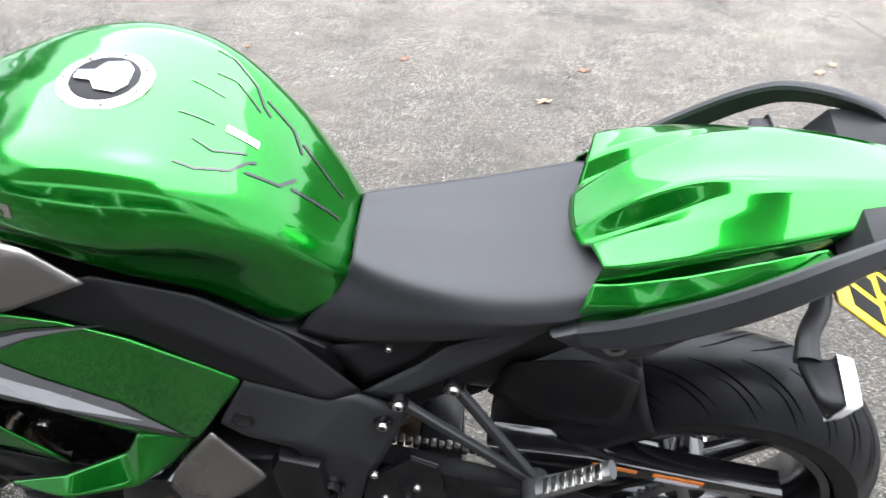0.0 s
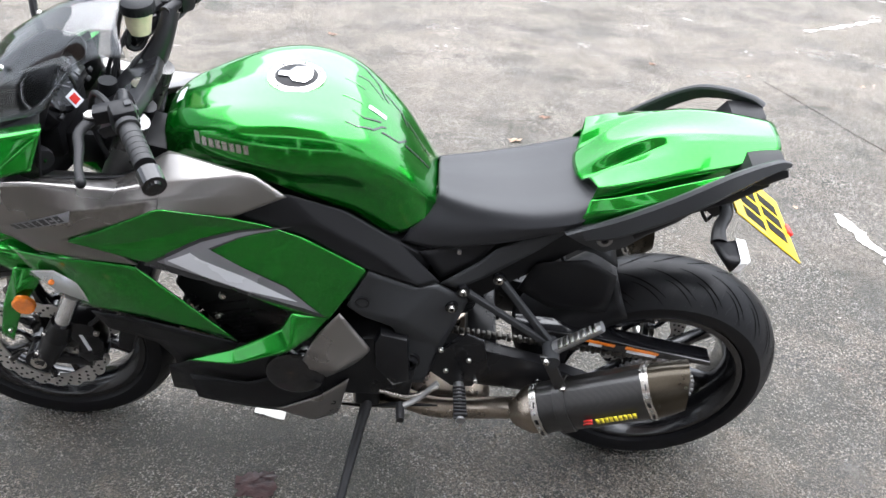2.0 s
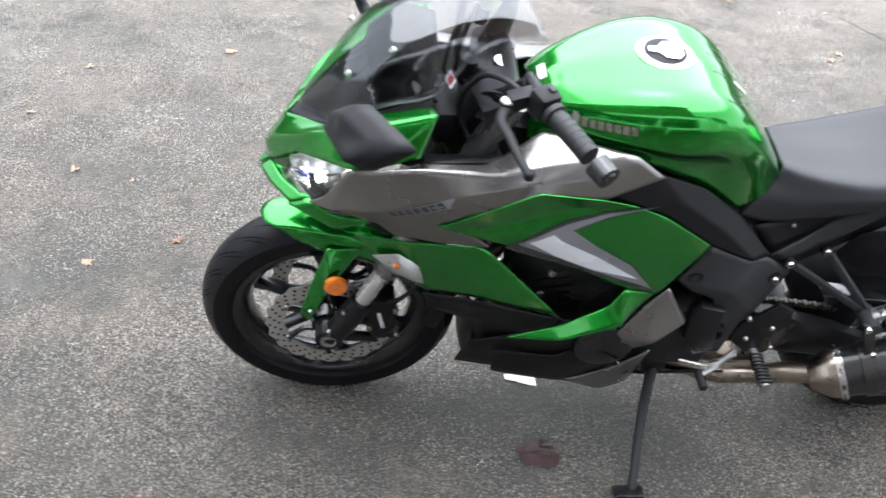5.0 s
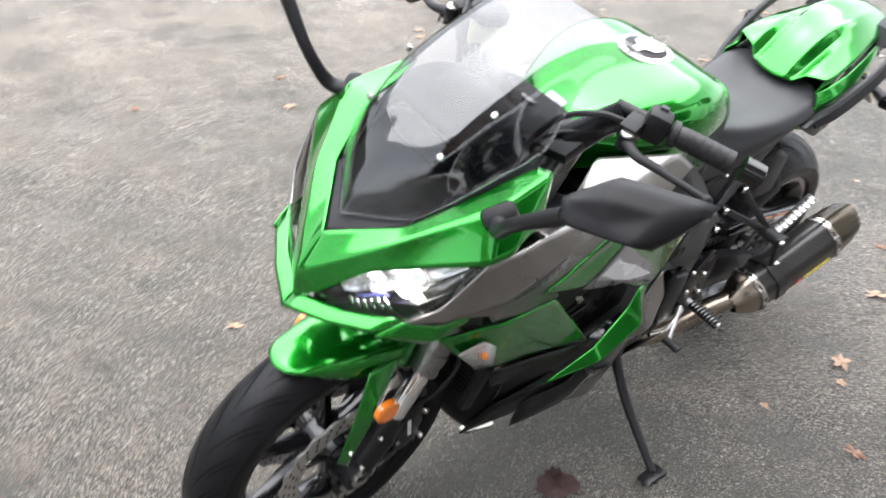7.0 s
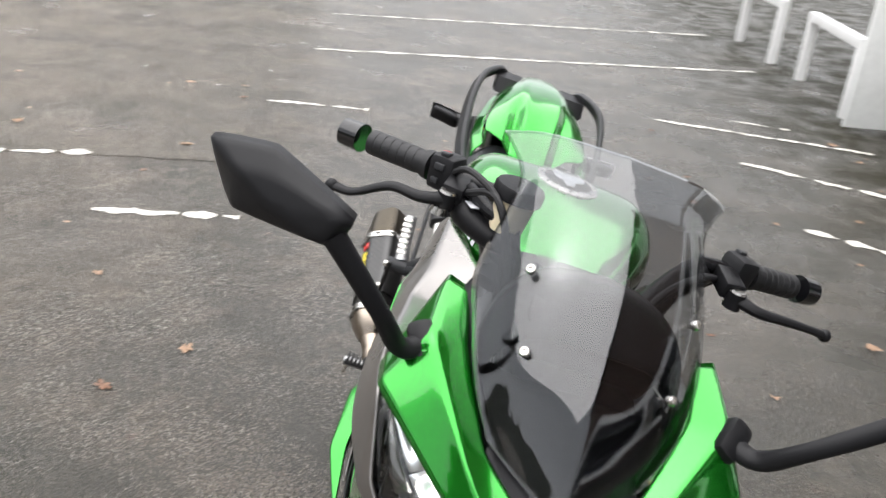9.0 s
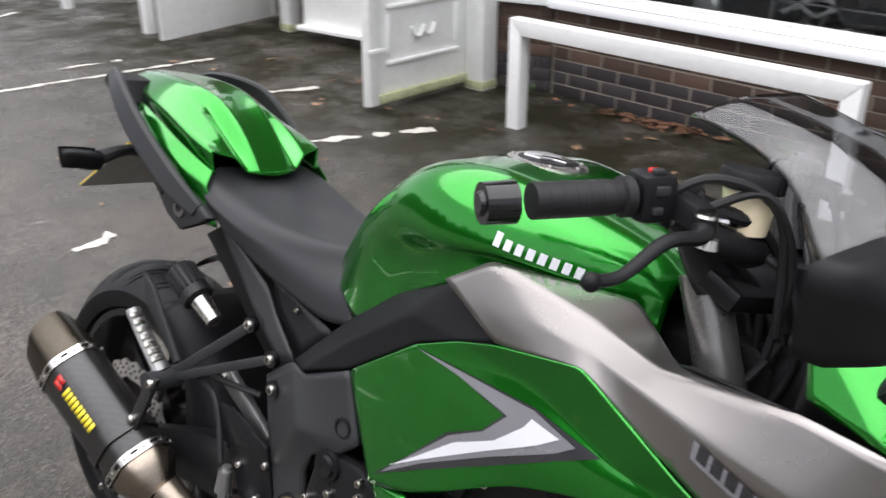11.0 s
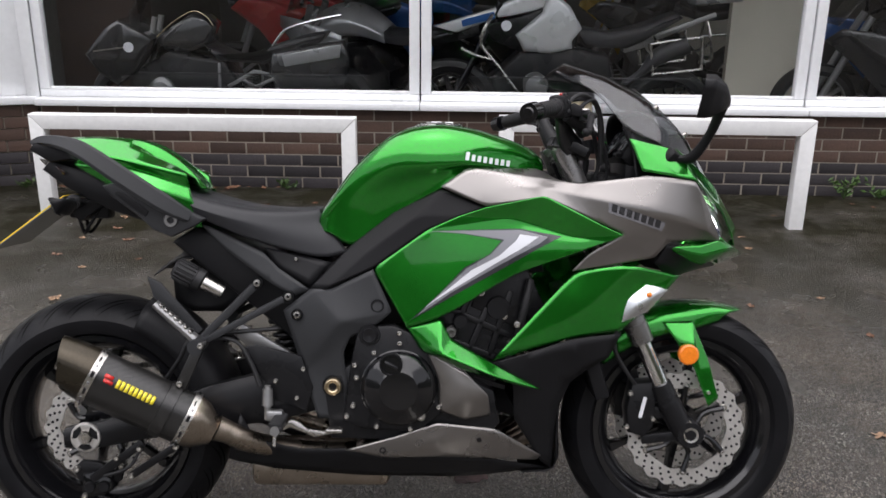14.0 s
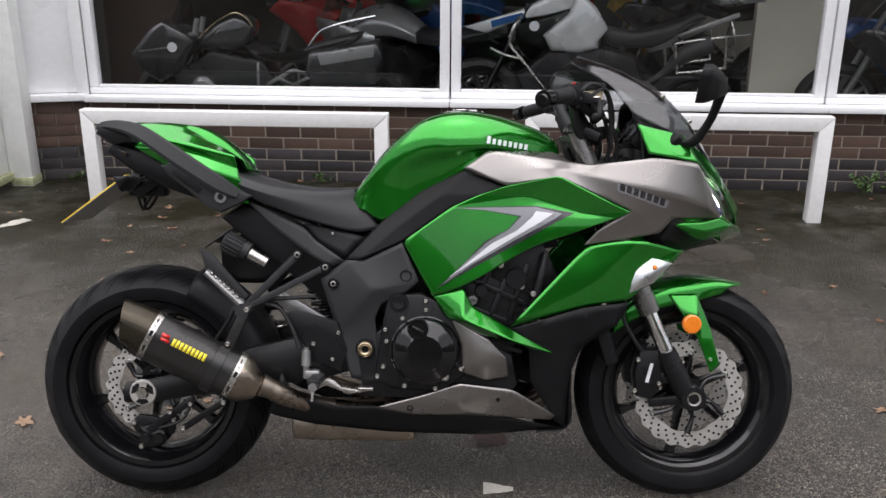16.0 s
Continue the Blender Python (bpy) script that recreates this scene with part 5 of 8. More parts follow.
    for k in range(9):
        part("peg_rib", box(bmesh.new(), (-0.2835 - k * 0.0005, (0.178 + k * 0.0095) * s, 0.360), (0.030, 0.0055, 0.012), None, 0.002), RUBBER, rp)
    bm = bmesh.new()
    box(bm, (-0.285, 0.217 * s, 0.352), (0.028, 0.088, 0.010), None, 0.003)
    part("peg_rubber", bm, RUBBER, rp)
    bm = cyl(bmesh.new(), (-0.288, 0.252 * s, 0.345), (-0.290, 0.256 * s, 0.312), 0.004, 0.0045, 10)
    part("peg_feeler", bm, STEEL, rp)
    bolts(heel, [(x, 0.162 * s, z) for x, z in ((-0.235, 0.47), (-0.25, 0.40), (-0.30, 0.44), (-0.32, 0.37))], 0.007, (0, s, 0), 0.004, "plate_bolt")
bm = prism(bmesh.new(), [(-0.305, 0.330), (-0.258, 0.356), (-0.240, 0.350), (-0.222, 0.334), (-0.176, 0.327), (-0.150, 0.336), (-0.146, 0.326), (-0.205, 0.315), (-0.235, 0.328), (-0.262, 0.338), (-0.300, 0.320)], -0.196, -0.184, 0.002)
box(bm, (-0.158, -0.200, 0.334), (0.040, 0.030, 0.010), None, 0.003)
part("brake_pedal", bm, STEEL, bike, "polished alloy rear brake pedal")
bm = cyl(bmesh.new(), (-0.317, -0.176, 0.352), (-0.317, -0.172, 0.432), 0.008, 0.008, 14)
cyl(bm, (-0.317, -0.176, 0.385), (-0.317, -0.174, 0.425), 0.014, 0.012, 14)
box(bm, (-0.300, -0.176, 0.362), (0.040, 0.024, 0.026), None, 0.006)
part("rear_master_cylinder", bm, ALLOY, bike, "rear brake master cylinder")
bm = prism(bmesh.new(), [(-0.420, 0.556), (-0.412, 0.570), (-0.392, 0.569), (-0.352, 0.523), (-0.247, 0.494), (-0.247, 0.478), (-0.330, 0.492), (-0.366, 0.506)], -0.122, -0.112, 0.003)
plate_ = part("linkage_plate", bm, ALLOY, bike, "bare alloy plate behind the footrest hanger")
bolts(plate_, [(-0.407, -0.123, 0.560)], 0.007, (0, -1, 0), 0.004, "plate_bolt")
# rear caliper below the axle, with its stay rod
bm = prism(bmesh.new(), [(-0.800, 0.206), (-0.778, 0.226), (-0.735, 0.222), (-0.700, 0.200), (-0.690, 0.226), (-0.672, 0.222), (-0.684, 0.176), (-0.726, 0.158), (-0.786, 0.176)], -0.110, -0.092, 0.004)
rc_ = part("rear_caliper", bm, FRAME, bike, "black rear brake caliper")
bm = prism(bmesh.new(), [(-0.772, 0.200), (-0.742, 0.206), (-0.702, 0.190), (-0.694, 0.164), (-0.716, 0.144), (-0.752, 0.138), (-0.776, 0.154)], -0.130, -0.062, 0.014)
part("caliper_body", bm, GLOSS, rc_)
for c_ in ((-0.752, 0.168), (-0.718, 0.170)):
    part("piston_cap", cyl(bmesh.new(), (c_[0], -0.128, c_[1]), (c_[0], -0.137, c_[1]), 0.014, 0.012, 18), FRAME, rc_)
bolts(rc_, [(-0.788, -0.112, 0.206), (-0.741, -0.131, 0.194), (-0.682, -0.112, 0.214), (-0.764, -0.131, 0.146)], 0.008, (0, -1, 0), 0.006, "caliper_bolt")
part("brake_hose", tube(bmesh.new(), [(-0.735, -0.128, 0.198), (-0.700, -0.150, 0.206), (-0.650, -0.152, 0.226), (-0.628, -0.146, 0.262)], [0.004] * 4, 8), RUBBER, rc_)
rd = part("stay_rod", bar(bmesh.new(), (-0.742, -0.142, 0.192), (-0.618, -0.142, 0.284), 0.012, 0.020), FRAME, bike, "black caliper stay rod")
rd2 = part("stay_rod", bar(bmesh.new(), (-0.644, -0.152, 0.206), (-0.537, -0.152, 0.278), 0.012, 0.018), FRAME, bike, "black caliper stay rod")
bolts(rd2, [(-0.644, -0.158, 0.206), (-0.537, -0.158, 0.278)], 0.009, (0, -1, 0), 0.006, "rod_bolt")
bolts(rd, [(-0.680, -0.150, 0.247), (-0.626, -0.150, 0.270)], 0.008, (0, -1, 0), 0.006, "rod_bolt")
bm = prism(bmesh.new(), [(-0.418, 0.567), (-0.385, 0.574), (-0.263, 0.50), (-0.268, 0.484), (-0.329, 0.504), (-0.395, 0.539)], -0.136, -0.120, 0.004)
sb = part("subframe_bracket", bm, ALLOY, bike, "bare alloy subframe bracket")
bolts(sb, [(-0.392, -0.138, 0.558)], 0.009, (0, -1, 0), 0.005, "bracket_bolt")
for path in ([(-0.500, -0.165, 0.540), (-0.447, -0.160, 0.543), (-0.391, -0.160, 0.533), (-0.358, -0.165, 0.486), (-0.335, -0.172, 0.430)], [(-0.560, -0.150, 0.440), (-0.521, -0.168, 0.496), (-0.500, -0.168, 0.535), (-0.440, -0.160, 0.552), (-0.300, -0.130, 0.56)]):
    part("brake_hose", tube(bmesh.new(), path, 0.0055, 8, 6), RUBBER, bike, "black rear brake hose")
bm = prism(bmesh.new(), [(-0.590, 0.690), (-0.560, 0.676), (-0.464, 0.567), (-0.476, 0.556), (-0.576, 0.640)], -0.186, -0.176, 0.003)
part("heel_guard", bm, GREYP, bike, "dark passenger heel guard")
bm = tube(bmesh.new(), [(-0.10, 0.185, 0.345), (-0.17, 0.190, 0.335), (-0.235, 0.178, 0.360)], 0.0055, 10)
part("gear_rod", bm, STEEL, bike, "plated gear linkage rod")
bm = tube(bmesh.new(), [(-0.235, 0.170, 0.365), (-0.19, 0.195, 0.335), (-0.150, 0.215, 0.325)], 0.007, 10)
gl = part("gear_lever", bm, ALLOY, bike, "alloy gear lever with a rubber tip")
part("lever_tip", cyl(bmesh.new(), (-0.150, 0.205, 0.325), (-0.152, 0.250, 0.322), 0.010, None, 14), RUBBER, gl)
bm = tube(bmesh.new(), [(-0.075, 0.125, 0.262), (-0.045, 0.235, 0.180), (-0.012, 0.385, 0.098)], [0.015, 0.012, 0.010], 12)
box(bm, (-0.070, 0.125, 0.275), (0.06, 0.05, 0.07), None, 0.008)
stand = part("side_stand", bm, FRAME, bike, "black side stand leg, folded out to the ground")
bm = prism(bmesh.new(), [(-0.035, -0.004), (0.03, -0.004), (0.042, 0.004), (0.03, 0.010), (-0.03, 0.010)], -0.018, 0.018, 0.003)
ft = part("stand_foot", bm, FRAME, stand)
ft.matrix_local = pose(-0.008, 0.392, 0.0925, 13, 0, 0)
# rear shock and preload knob
bm = bmesh.new()
coil = [(-0.275 + 0.032 * math.cos(k * 0.7) - 0.0006 * k, 0.032 * math.sin(k * 0.7), 0.46 + 0.0019 * k) for k in range(80)]
tube(bm, coil, 0.006, 8, 2)
part("rear_shock", bm, FRAME, bike, "black coil rear shock absorber")
k0, k1 = Vector((-0.470, -0.146, 0.672)), Vector((-0.535, -0.150, 0.708))
kd = (k1 - k0).normalized()
bm = tube(bmesh.new(), [k0, k0 + kd * 0.004, k0 + kd * 0.020, k0 + kd * 0.022, k1 - kd * 0.006, k1], [0.022, 0.028, 0.028, 0.025, 0.025, 0.020], 20, 1)
kn = part("preload_knob", bm, RUBBER, bike, "black ribbed preload adjuster knob")
part("knob_face", cyl(bmesh.new(), k1 - kd * 0.001, k1 + kd * 0.001, 0.020, None, 20), BLACK, kn)
ku = kd.orthogonal().normalized()
kw = kd.cross(ku)
for k in range(16):
    a = 2 * math.pi * k / 16
    o = (ku * math.cos(a) + kw * math.sin(a)) * 0.026
    part("knob_rib", bar(bmesh.new(), k0 + kd * 0.024 + o, k1 - kd * 0.004 + o, 0.004, 0.004, 0.001), RUBBER, kn)
part("knob_collar", cyl(bmesh.new(), k0 - kd * 0.050, k0 + kd * 0.001, 0.015, 0.018, 24), STEEL, kn)
# inner black subframe core, closing the middle of the bike
bm = bmesh.new()
prism(bm, [(-0.50, 0.80), (-0.22, 0.69), (-0.16, 0.56), (-0.24, 0.50), (-0.36, 0.60), (-0.56, 0.76)], -0.085, 0.085, 0.01)
prism(bm, [(-0.20, 0.70), (0.10, 0.88), (0.30, 0.86), (0.34, 0.70), (0.14, 0.68), (-0.10, 0.50), (-0.18, 0.55)], -0.115, 0.115, 0.01)
prism(bm, [(0.30, 0.90), (0.44, 0.93), (0.50, 0.88), (0.44, 0.74), (0.30, 0.70)], -0.06, 0.06, 0.01)
part("frame_core", bm, BLACK, bike, "black alloy frame spars and airbox")

# ---- tank ----
def tank_net():
    net = []
    # x, top, shoulder y, crease y, crease z, waist y, low y, low z
    for x, zt, ys, yc, zc, yw, yl, zl in ((-0.205, 0.842, 0.052, 0.074, 0.815, 0.075, 0.076, 0.800), (-0.175, 0.886, 0.072, 0.096, 0.846, 0.098, 0.099, 0.795), (-0.115, 0.964, 0.098, 0.126, 0.905, 0.118, 0.115, 0.770), (-0.03, 1.036, 0.122, 0.158, 0.955, 0.134, 0.130, 0.836), (0.06, 1.062, 0.132, 0.177, 0.966, 0.157, 0.154, 0.893), (0.15, 1.056, 0.122, 0.168, 0.972, 0.156, 0.160, 0.935), (0.235, 1.034, 0.094, 0.134, 0.964, 0.130, 0.132, 0.922), (0.300, 1.010, 0.064, 0.098, 0.950, 0.098, 0.100, 0.915), (0.335, 0.984, 0.044, 0.074, 0.935, 0.078, 0.080, 0.905)):
        zs = zt - 0.32 * (zt - zc)
        net.append([(x, 0, zt), (x, ys * 0.55, zt - 0.003), (x, ys, zt - 0.10 * (zt - zc)), (x, (ys + yc) / 2 + 0.012, zs - 0.12 * (zt - zc)), (x, yc, zc), (x, (yc + 2 * yw) / 3, zc - 0.35 * (zc - zl)), (x, yw, zc - 0.65 * (zc - zl)), (x, yl, zl)])
    return net


tank = part("fuel_tank", surface(tank_net(), 6, 4, mirror=True), GREEN, bike, "glossy green sculpted fuel tank", smooth=80, solid=0.004)
tank.location = (0, -0.006, -0.008)
# filler cap
CAP = Matrix.Translation((0.084, 0, 1.0585)) @ pose(0, 0, 0, 90, 0, 0)
bm = lathe(bmesh.new(), [(0.0, 0.004), (0.050, 0.004), (0.056, 0.002), (0.058, -0.006)], (0, 0, 0), 56)
cap = part("filler_cap", bm, STEEL, tank, "round silver and black fuel filler cap")
cap.matrix_local = CAP
bm = lathe(bmesh.new(), [(0.0, 0.0052), (0.040, 0.0052), (0.042, 0.004)], (0, 0, 0), 48)
part("cap_ring", bm, BLACK, cap)
bm = prism(bmesh.new(), [(-0.032, -0.014), (-0.020, -0.030), (0.004, -0.026), (0.014, -0.010), (0.034, -0.008), (0.034, 0.008), (0.014, 0.010), (0.004, 0.026), (-0.020, 0.030), (-0.032, 0.014)], 0.005, 0.009, 0.001)
part("cap_lever", bm, CHROME, cap)
for k in range(7):
    a = 2 * math.pi * k / 7
    part("cap_screw", bolt(bmesh.new(), (0.049 * math.cos(a), 0.004, 0.049 * math.sin(a)), 0.0035, (0, 1, 0), 0.0015), ALLOY, cap)

# ---- seat ----
net = []
for x, zt, w, ze, sh, yl, zl in ((-0.530, 0.893, 0.105, 0.886, 0.012, 0.118, 0.838), (-0.505, 0.880, 0.135, 0.868, 0.014, 0.130, 0.826), (-0.450, 0.862, 0.138, 0.850, 0.012, 0.130, 0.804), (-0.380, 0.847, 0.130, 0.834, 0.006, 0.126, 0.778), (-0.300, 0.841, 0.112, 0.824, 0.010, 0.120, 0.752), (-0.240, 0.843, 0.092, 0.822, 0.040, 0.112, 0.732), (-0.205, 0.846, 0.074, 0.826, 0.070, 0.108, 0.742)):
    net.append([(x, 0, zt), (x, w * 0.45, zt - 0.002), (x, w * 0.85, zt - 0.25 * (zt - ze)), (x + sh * 0.2, w, ze - 0.012), (x + sh * 0.6, (w + yl) / 2 + 0.004, (ze + zl) / 2), (x + sh, yl, zl)])
part("seat", surface(net, 6, 5, mirror=True), VINYL, bike, "black vinyl rider's seat", smooth=80, solid=0.01)

# ---- tail ----
COWL = (((-0.478, 0, 0.884), (-0.482, 0.034, 0.888), (-0.492, 0.054, 0.890), (-0.500, 0.076, 0.914), (-0.513, 0.122, 0.926), (-0.506, 0.116, 0.884)),
        ((-0.535, 0, 0.944), (-0.536, 0.038, 0.950), (-0.548, 0.056, 0.926), (-0.546, 0.080, 0.946), (-0.546, 0.127, 0.934), (-0.546, 0.121, 0.892)),
        ((-0.600, 0, 0.984), (-0.600, 0.040, 0.992), (-0.602, 0.058, 0.962), (-0.600, 0.080, 0.967), (-0.600, 0.124, 0.946), (-0.602, 0.117, 0.905)),
        ((-0.655, 0, 1.000), (-0.655, 0.042, 1.008), (-0.655, 0.058, 1.004), (-0.655, 0.078, 0.986), (-0.660, 0.115, 0.958), (-0.662, 0.110, 0.924)),
        ((-0.765, 0, 1.012), (-0.765, 0.042, 1.013), (-0.765, 0.056, 1.007), (-0.765, 0.072, 0.996), (-0.770, 0.098, 0.974), (-0.772, 0.092, 0.952)),
        ((-0.872, 0, 1.004), (-0.872, 0.024, 1.002), (-0.872, 0.036, 0.999), (-0.872, 0.046, 0.994), (-0.872, 0.060, 0.984), (-0.870, 0.056, 0.972)))
bm = cage_net(COWL, {1: 0.85, 2: 0.8, 3: 0.85, 4: 0.95})
cowl = part("seat_cowl", bm, GREEN, bike, "glossy green single-seat tail cowl with faceted scoops", sub=3, solid=0.003)


def blade(s, pts, high, thick):
    """A flat bar with softened edges that leans outwards along a path."""
    path = spline([Vector((x, y * s, z)) for x, y, z in pts], 5)
    hs = np.interp(np.linspace(0, len(pts) - 1, len(path)), range(len(pts)), high)
    bm = bmesh.new()
    rings = []
    for k, p in enumerate(path):
        d = (path[min(k + 1, len(path) - 1)] - path[max(k - 1, 0)]).normalized()
        o = Vector((0, s, 0.35))
        o = (o - d * o.dot(d)).normalized()
        u = d.cross(o).normalized()
        h = hs[k]
        rings.append([p + u * h * a + o * thick * b for a, b in ((1, -0.5), (1, 0.3), (0.7, 1), (-0.7, 1), (-1, 0.3), (-1, -0.5), (-0.8, -1), (0.8, -1))])
    vs = grid_faces(bm, rings, close=True)
    bm.faces.new(vs[0])
    bm.faces.new(vs[-1])
    return bm


for s in (1, -1):
    # lower green side fairing
    vs = {"t0": (-0.505, 0.120, 0.892), "t1": (-0.538, 0.126, 0.904), "t2": (-0.600, 0.129, 0.924), "t3": (-0.690, 0.117, 0.946), "t4": (-0.765, 0.102, 0.960), "r0": (-0.496, 0.137, 0.868), "r1": (-0.560, 0.149, 0.888), "r2": (-0.640, 0.145, 0.912), "r3": (-0.720, 0.126, 0.940), "b0": (-0.474, 0.124, 0.800), "b1": (-0.500, 0.133, 0.800), "b2": (-0.560, 0.141, 0.826), "b3": (-0.650, 0.138, 0.874), "b4": (-0.780, 0.108, 0.944)}
    bm = cage(vs, ["t0 r0 r1 t1", "t1 r1 r2 t2", "t2 r2 r3 t3", "t3 r3 t4", "r0 b0 b1", "r0 b1 b2 r1", "r1 b2 b3 r2", "r2 b3 b4 r3", "r3 b4 t4"], s, mid=0.75)
    part("tail_side", bm, GREEN, bike, "glossy green tail side panel", sub=3, solid=0.003)
    # grey grab rail: a bolted foot below the flank and a blade that sweeps back to a point
    foot = [(-0.462, 0.822), (-0.489, 0.804), (-0.543, 0.778), (-0.585, 0.795), (-0.625, 0.832), (-0.680, 0.872), (-0.700, 0.896), (-0.668, 0.906), (-0.575, 0.868), (-0.515, 0.846)]
    gr = part("grab_rail", prism(bmesh.new(), foot, 0.126 * s, 0.152 * s, 0.007), GREYP, bike, "satin dark grey moulded grab rail")
    bm = blade(s, [(-0.500, 0.148, 0.826), (-0.545, 0.162, 0.852), (-0.600, 0.170, 0.888), (-0.660, 0.173, 0.927), (-0.710, 0.170, 0.960), (-0.755, 0.160, 0.984), (-0.805, 0.138, 0.996), (-0.850, 0.114, 0.998), (-0.874, 0.100, 0.992)], [0.014, 0.021, 0.022, 0.022, 0.021, 0.019, 0.015, 0.011, 0.005], 0.0075)
    part("hand_rail", bm, GREYP, gr, "smooth grey blade-like hand rail standing off the tail")
    bm = prism(bmesh.new(), [(-0.775, 0.955), (-0.800, 0.992), (-0.868, 0.994), (-0.876, 0.975), (-0.830, 0.948)], 0.050 * s, 0.122 * s, 0.008)
    part("rail_stay", bm, BLACK, gr, "black block joining rail and cowl")
    bm = prism(bmesh.new(), [(-0.600, 0.826), (-0.632, 0.848), (-0.672, 0.880), (-0.660, 0.886), (-0.618, 0.858), (-0.592, 0.838)], 0.150 * s, 0.1545 * s, 0.001)
    part("rail_slot", bm, BLACK, gr)
    bm = lathe(bmesh.new(), [(0.0, 0.150), (0.007, 0.150), (0.008, 0.157), (0.015, 0.157), (0.017, 0.153), (0.017, 0.146)], (-0.542, 0, 0.818), 28)
    if s < 0:
        bmesh.ops.transform(bm, matrix=Matrix.Diagonal((1, -1, 1, 1)), verts=bm.verts)
    part("rail_bolt", bm, FORKT, gr)
    # lamp lens at the very back
    vs = {"a": (-0.800, 0.108, 0.925), "b": (-0.856, 0.080, 0.952), "c": (-0.882, 0.050, 0.956), "d": (-0.890, 0.0, 0.950), "e": (-0.870, 0.0, 0.925), "f": (-0.815, 0.070, 0.900), "g": (-0.86, 0.060, 0.935)}
    bm = cage(vs, ["a f g b", "b g c", "g e d c", "f e g"], s)
    part("tail_lamp", bm, SMOKED, bike, "smoked red tail lamp lens", sub=2, solid=0.003)
    # rear indicator
    bm = bmesh.new()
    tube(bm, [(-0.800, 0.040 * s, 0.846), (-0.788, 0.100 * s, 0.860), (-0.762, 0.150 * s, 0.864), (-0.756, 0.185 * s, 0.856)], [0.013, 0.011, 0.011, 0.014], 10, 4, 1.2)
    ind = part("rear_indicator", bm, RUBBER, bike, "black-stalked rear indicator")
    vs = {"a": (-0.715, 0.175, 0.850), "b": (-0.730, 0.255, 0.862), "c": (-0.752, 0.250, 0.822), "d": (-0.742, 0.172, 0.808), "e": (-0.776, 0.178, 0.848), "f": (-0.768, 0.252, 0.856), "g": (-0.776, 0.180, 0.818)}
    bm = cage(vs, ["a b c d", "a e f b", "a d g e", "b f c", "d c g", ], s, mid=0.3)
    part("indicator_body", bm, BLACK, ind, sub=2).location = (-0.016, 0, 0.014)
    face = [(-0.772, 0.176, 0.852), (-0.764, 0.256, 0.860), (-0.750, 0.254, 0.822), (-0.768, 0.178, 0.812)]
    bm = cage({**{"n%d" % q: p for q, p in enumerate(face)}, **{"f%d" % q: (p[0] - (0.020 if s > 0 else 0.005), 0.216 + (p[1] - 0.216) * 0.9, 0.836 + (p[2] - 0.836) * 0.9) for q, p in enumerate(face)}}, ["n0 n1 f1 f0", "n1 n2 f2 f1", "n2 n3 f3 f2", "n3 n0 f0 f3", "f0 f1 f2 f3"], s, mid=0.6)
    part("indicator_lens", bm, CLEARP if s > 0 else RUBBER, ind, "clear indicator lens" if s > 0 else "", sub=2).location = (-0.016, 0, 0.014)
# under tail, plate holder, number plate
bm = bmesh.new()
prism(bm, [(-0.50, 0.80), (-0.56, 0.79), (-0.70, 0.835), (-0.80, 0.885), (-0.86, 0.93), (-0.84, 0.955), (-0.70, 0.91), (-0.52, 0.84)], -0.095, 0.095, 0.010)
under = part("undertail", bm, BLACK, bike, "black plastic undertail")
bm = bmesh.new()
bar(bm, (-0.73, 0, 0.865), (-0.80, 0, 0.815), 0.09, 0.030)
box(bm, (-0.775, 0, 0.835), (0.10, 0.05, 0.05), None, 0.008)
for s in (1, -1):
    tube(bm, [(-0.74, 0.02 * s, 0.85), (-0.775, 0.03 * s, 0.79), (-0.79, 0.015 * s, 0.775), (-0.80, 0.03 * s, 0.82)], 0.004, 8)
part("plate_bracket", bm, BLACK, under, "black plate bracket with loose wiring")
PLATE = Matrix.Translation((-0.898, 0, 0.800)) @ pose(0, 0, 0, 0, -37, 0)
bm = box(bmesh.new(), (0.008, 0, 0), (0.215, 0.205, 0.003), None, 0.0008)
plate = part("number_plate", bm, YELLOW, bike, "yellow rear number plate with dark character bars")
plate.matrix_local = PLATE
part("plate_back", box(bmesh.new(), (0.008, 0, -0.0025), (0.213, 0.203, 0.0018)), BACKP, plate, "grey back of the number plate")
for r_ in range(2):
    for k in range(4 if r_ == 0 else 3):
        y = (k - (1.5 if r_ == 0 else 1.0)) * 0.046
        b_ = part("character_bar", box(bmesh.new(), (0.045 - r_ * 0.085, y, 0.0022), (0.066, 0.032, 0.001)), BLACK, plate)
bm = box(bmesh.new(), (-0.098, 0.0, 0.004), (0.014, 0.030, 0.010), None, 0.003)
part("plate_reflector", bm, RED, plate, "small red reflector")

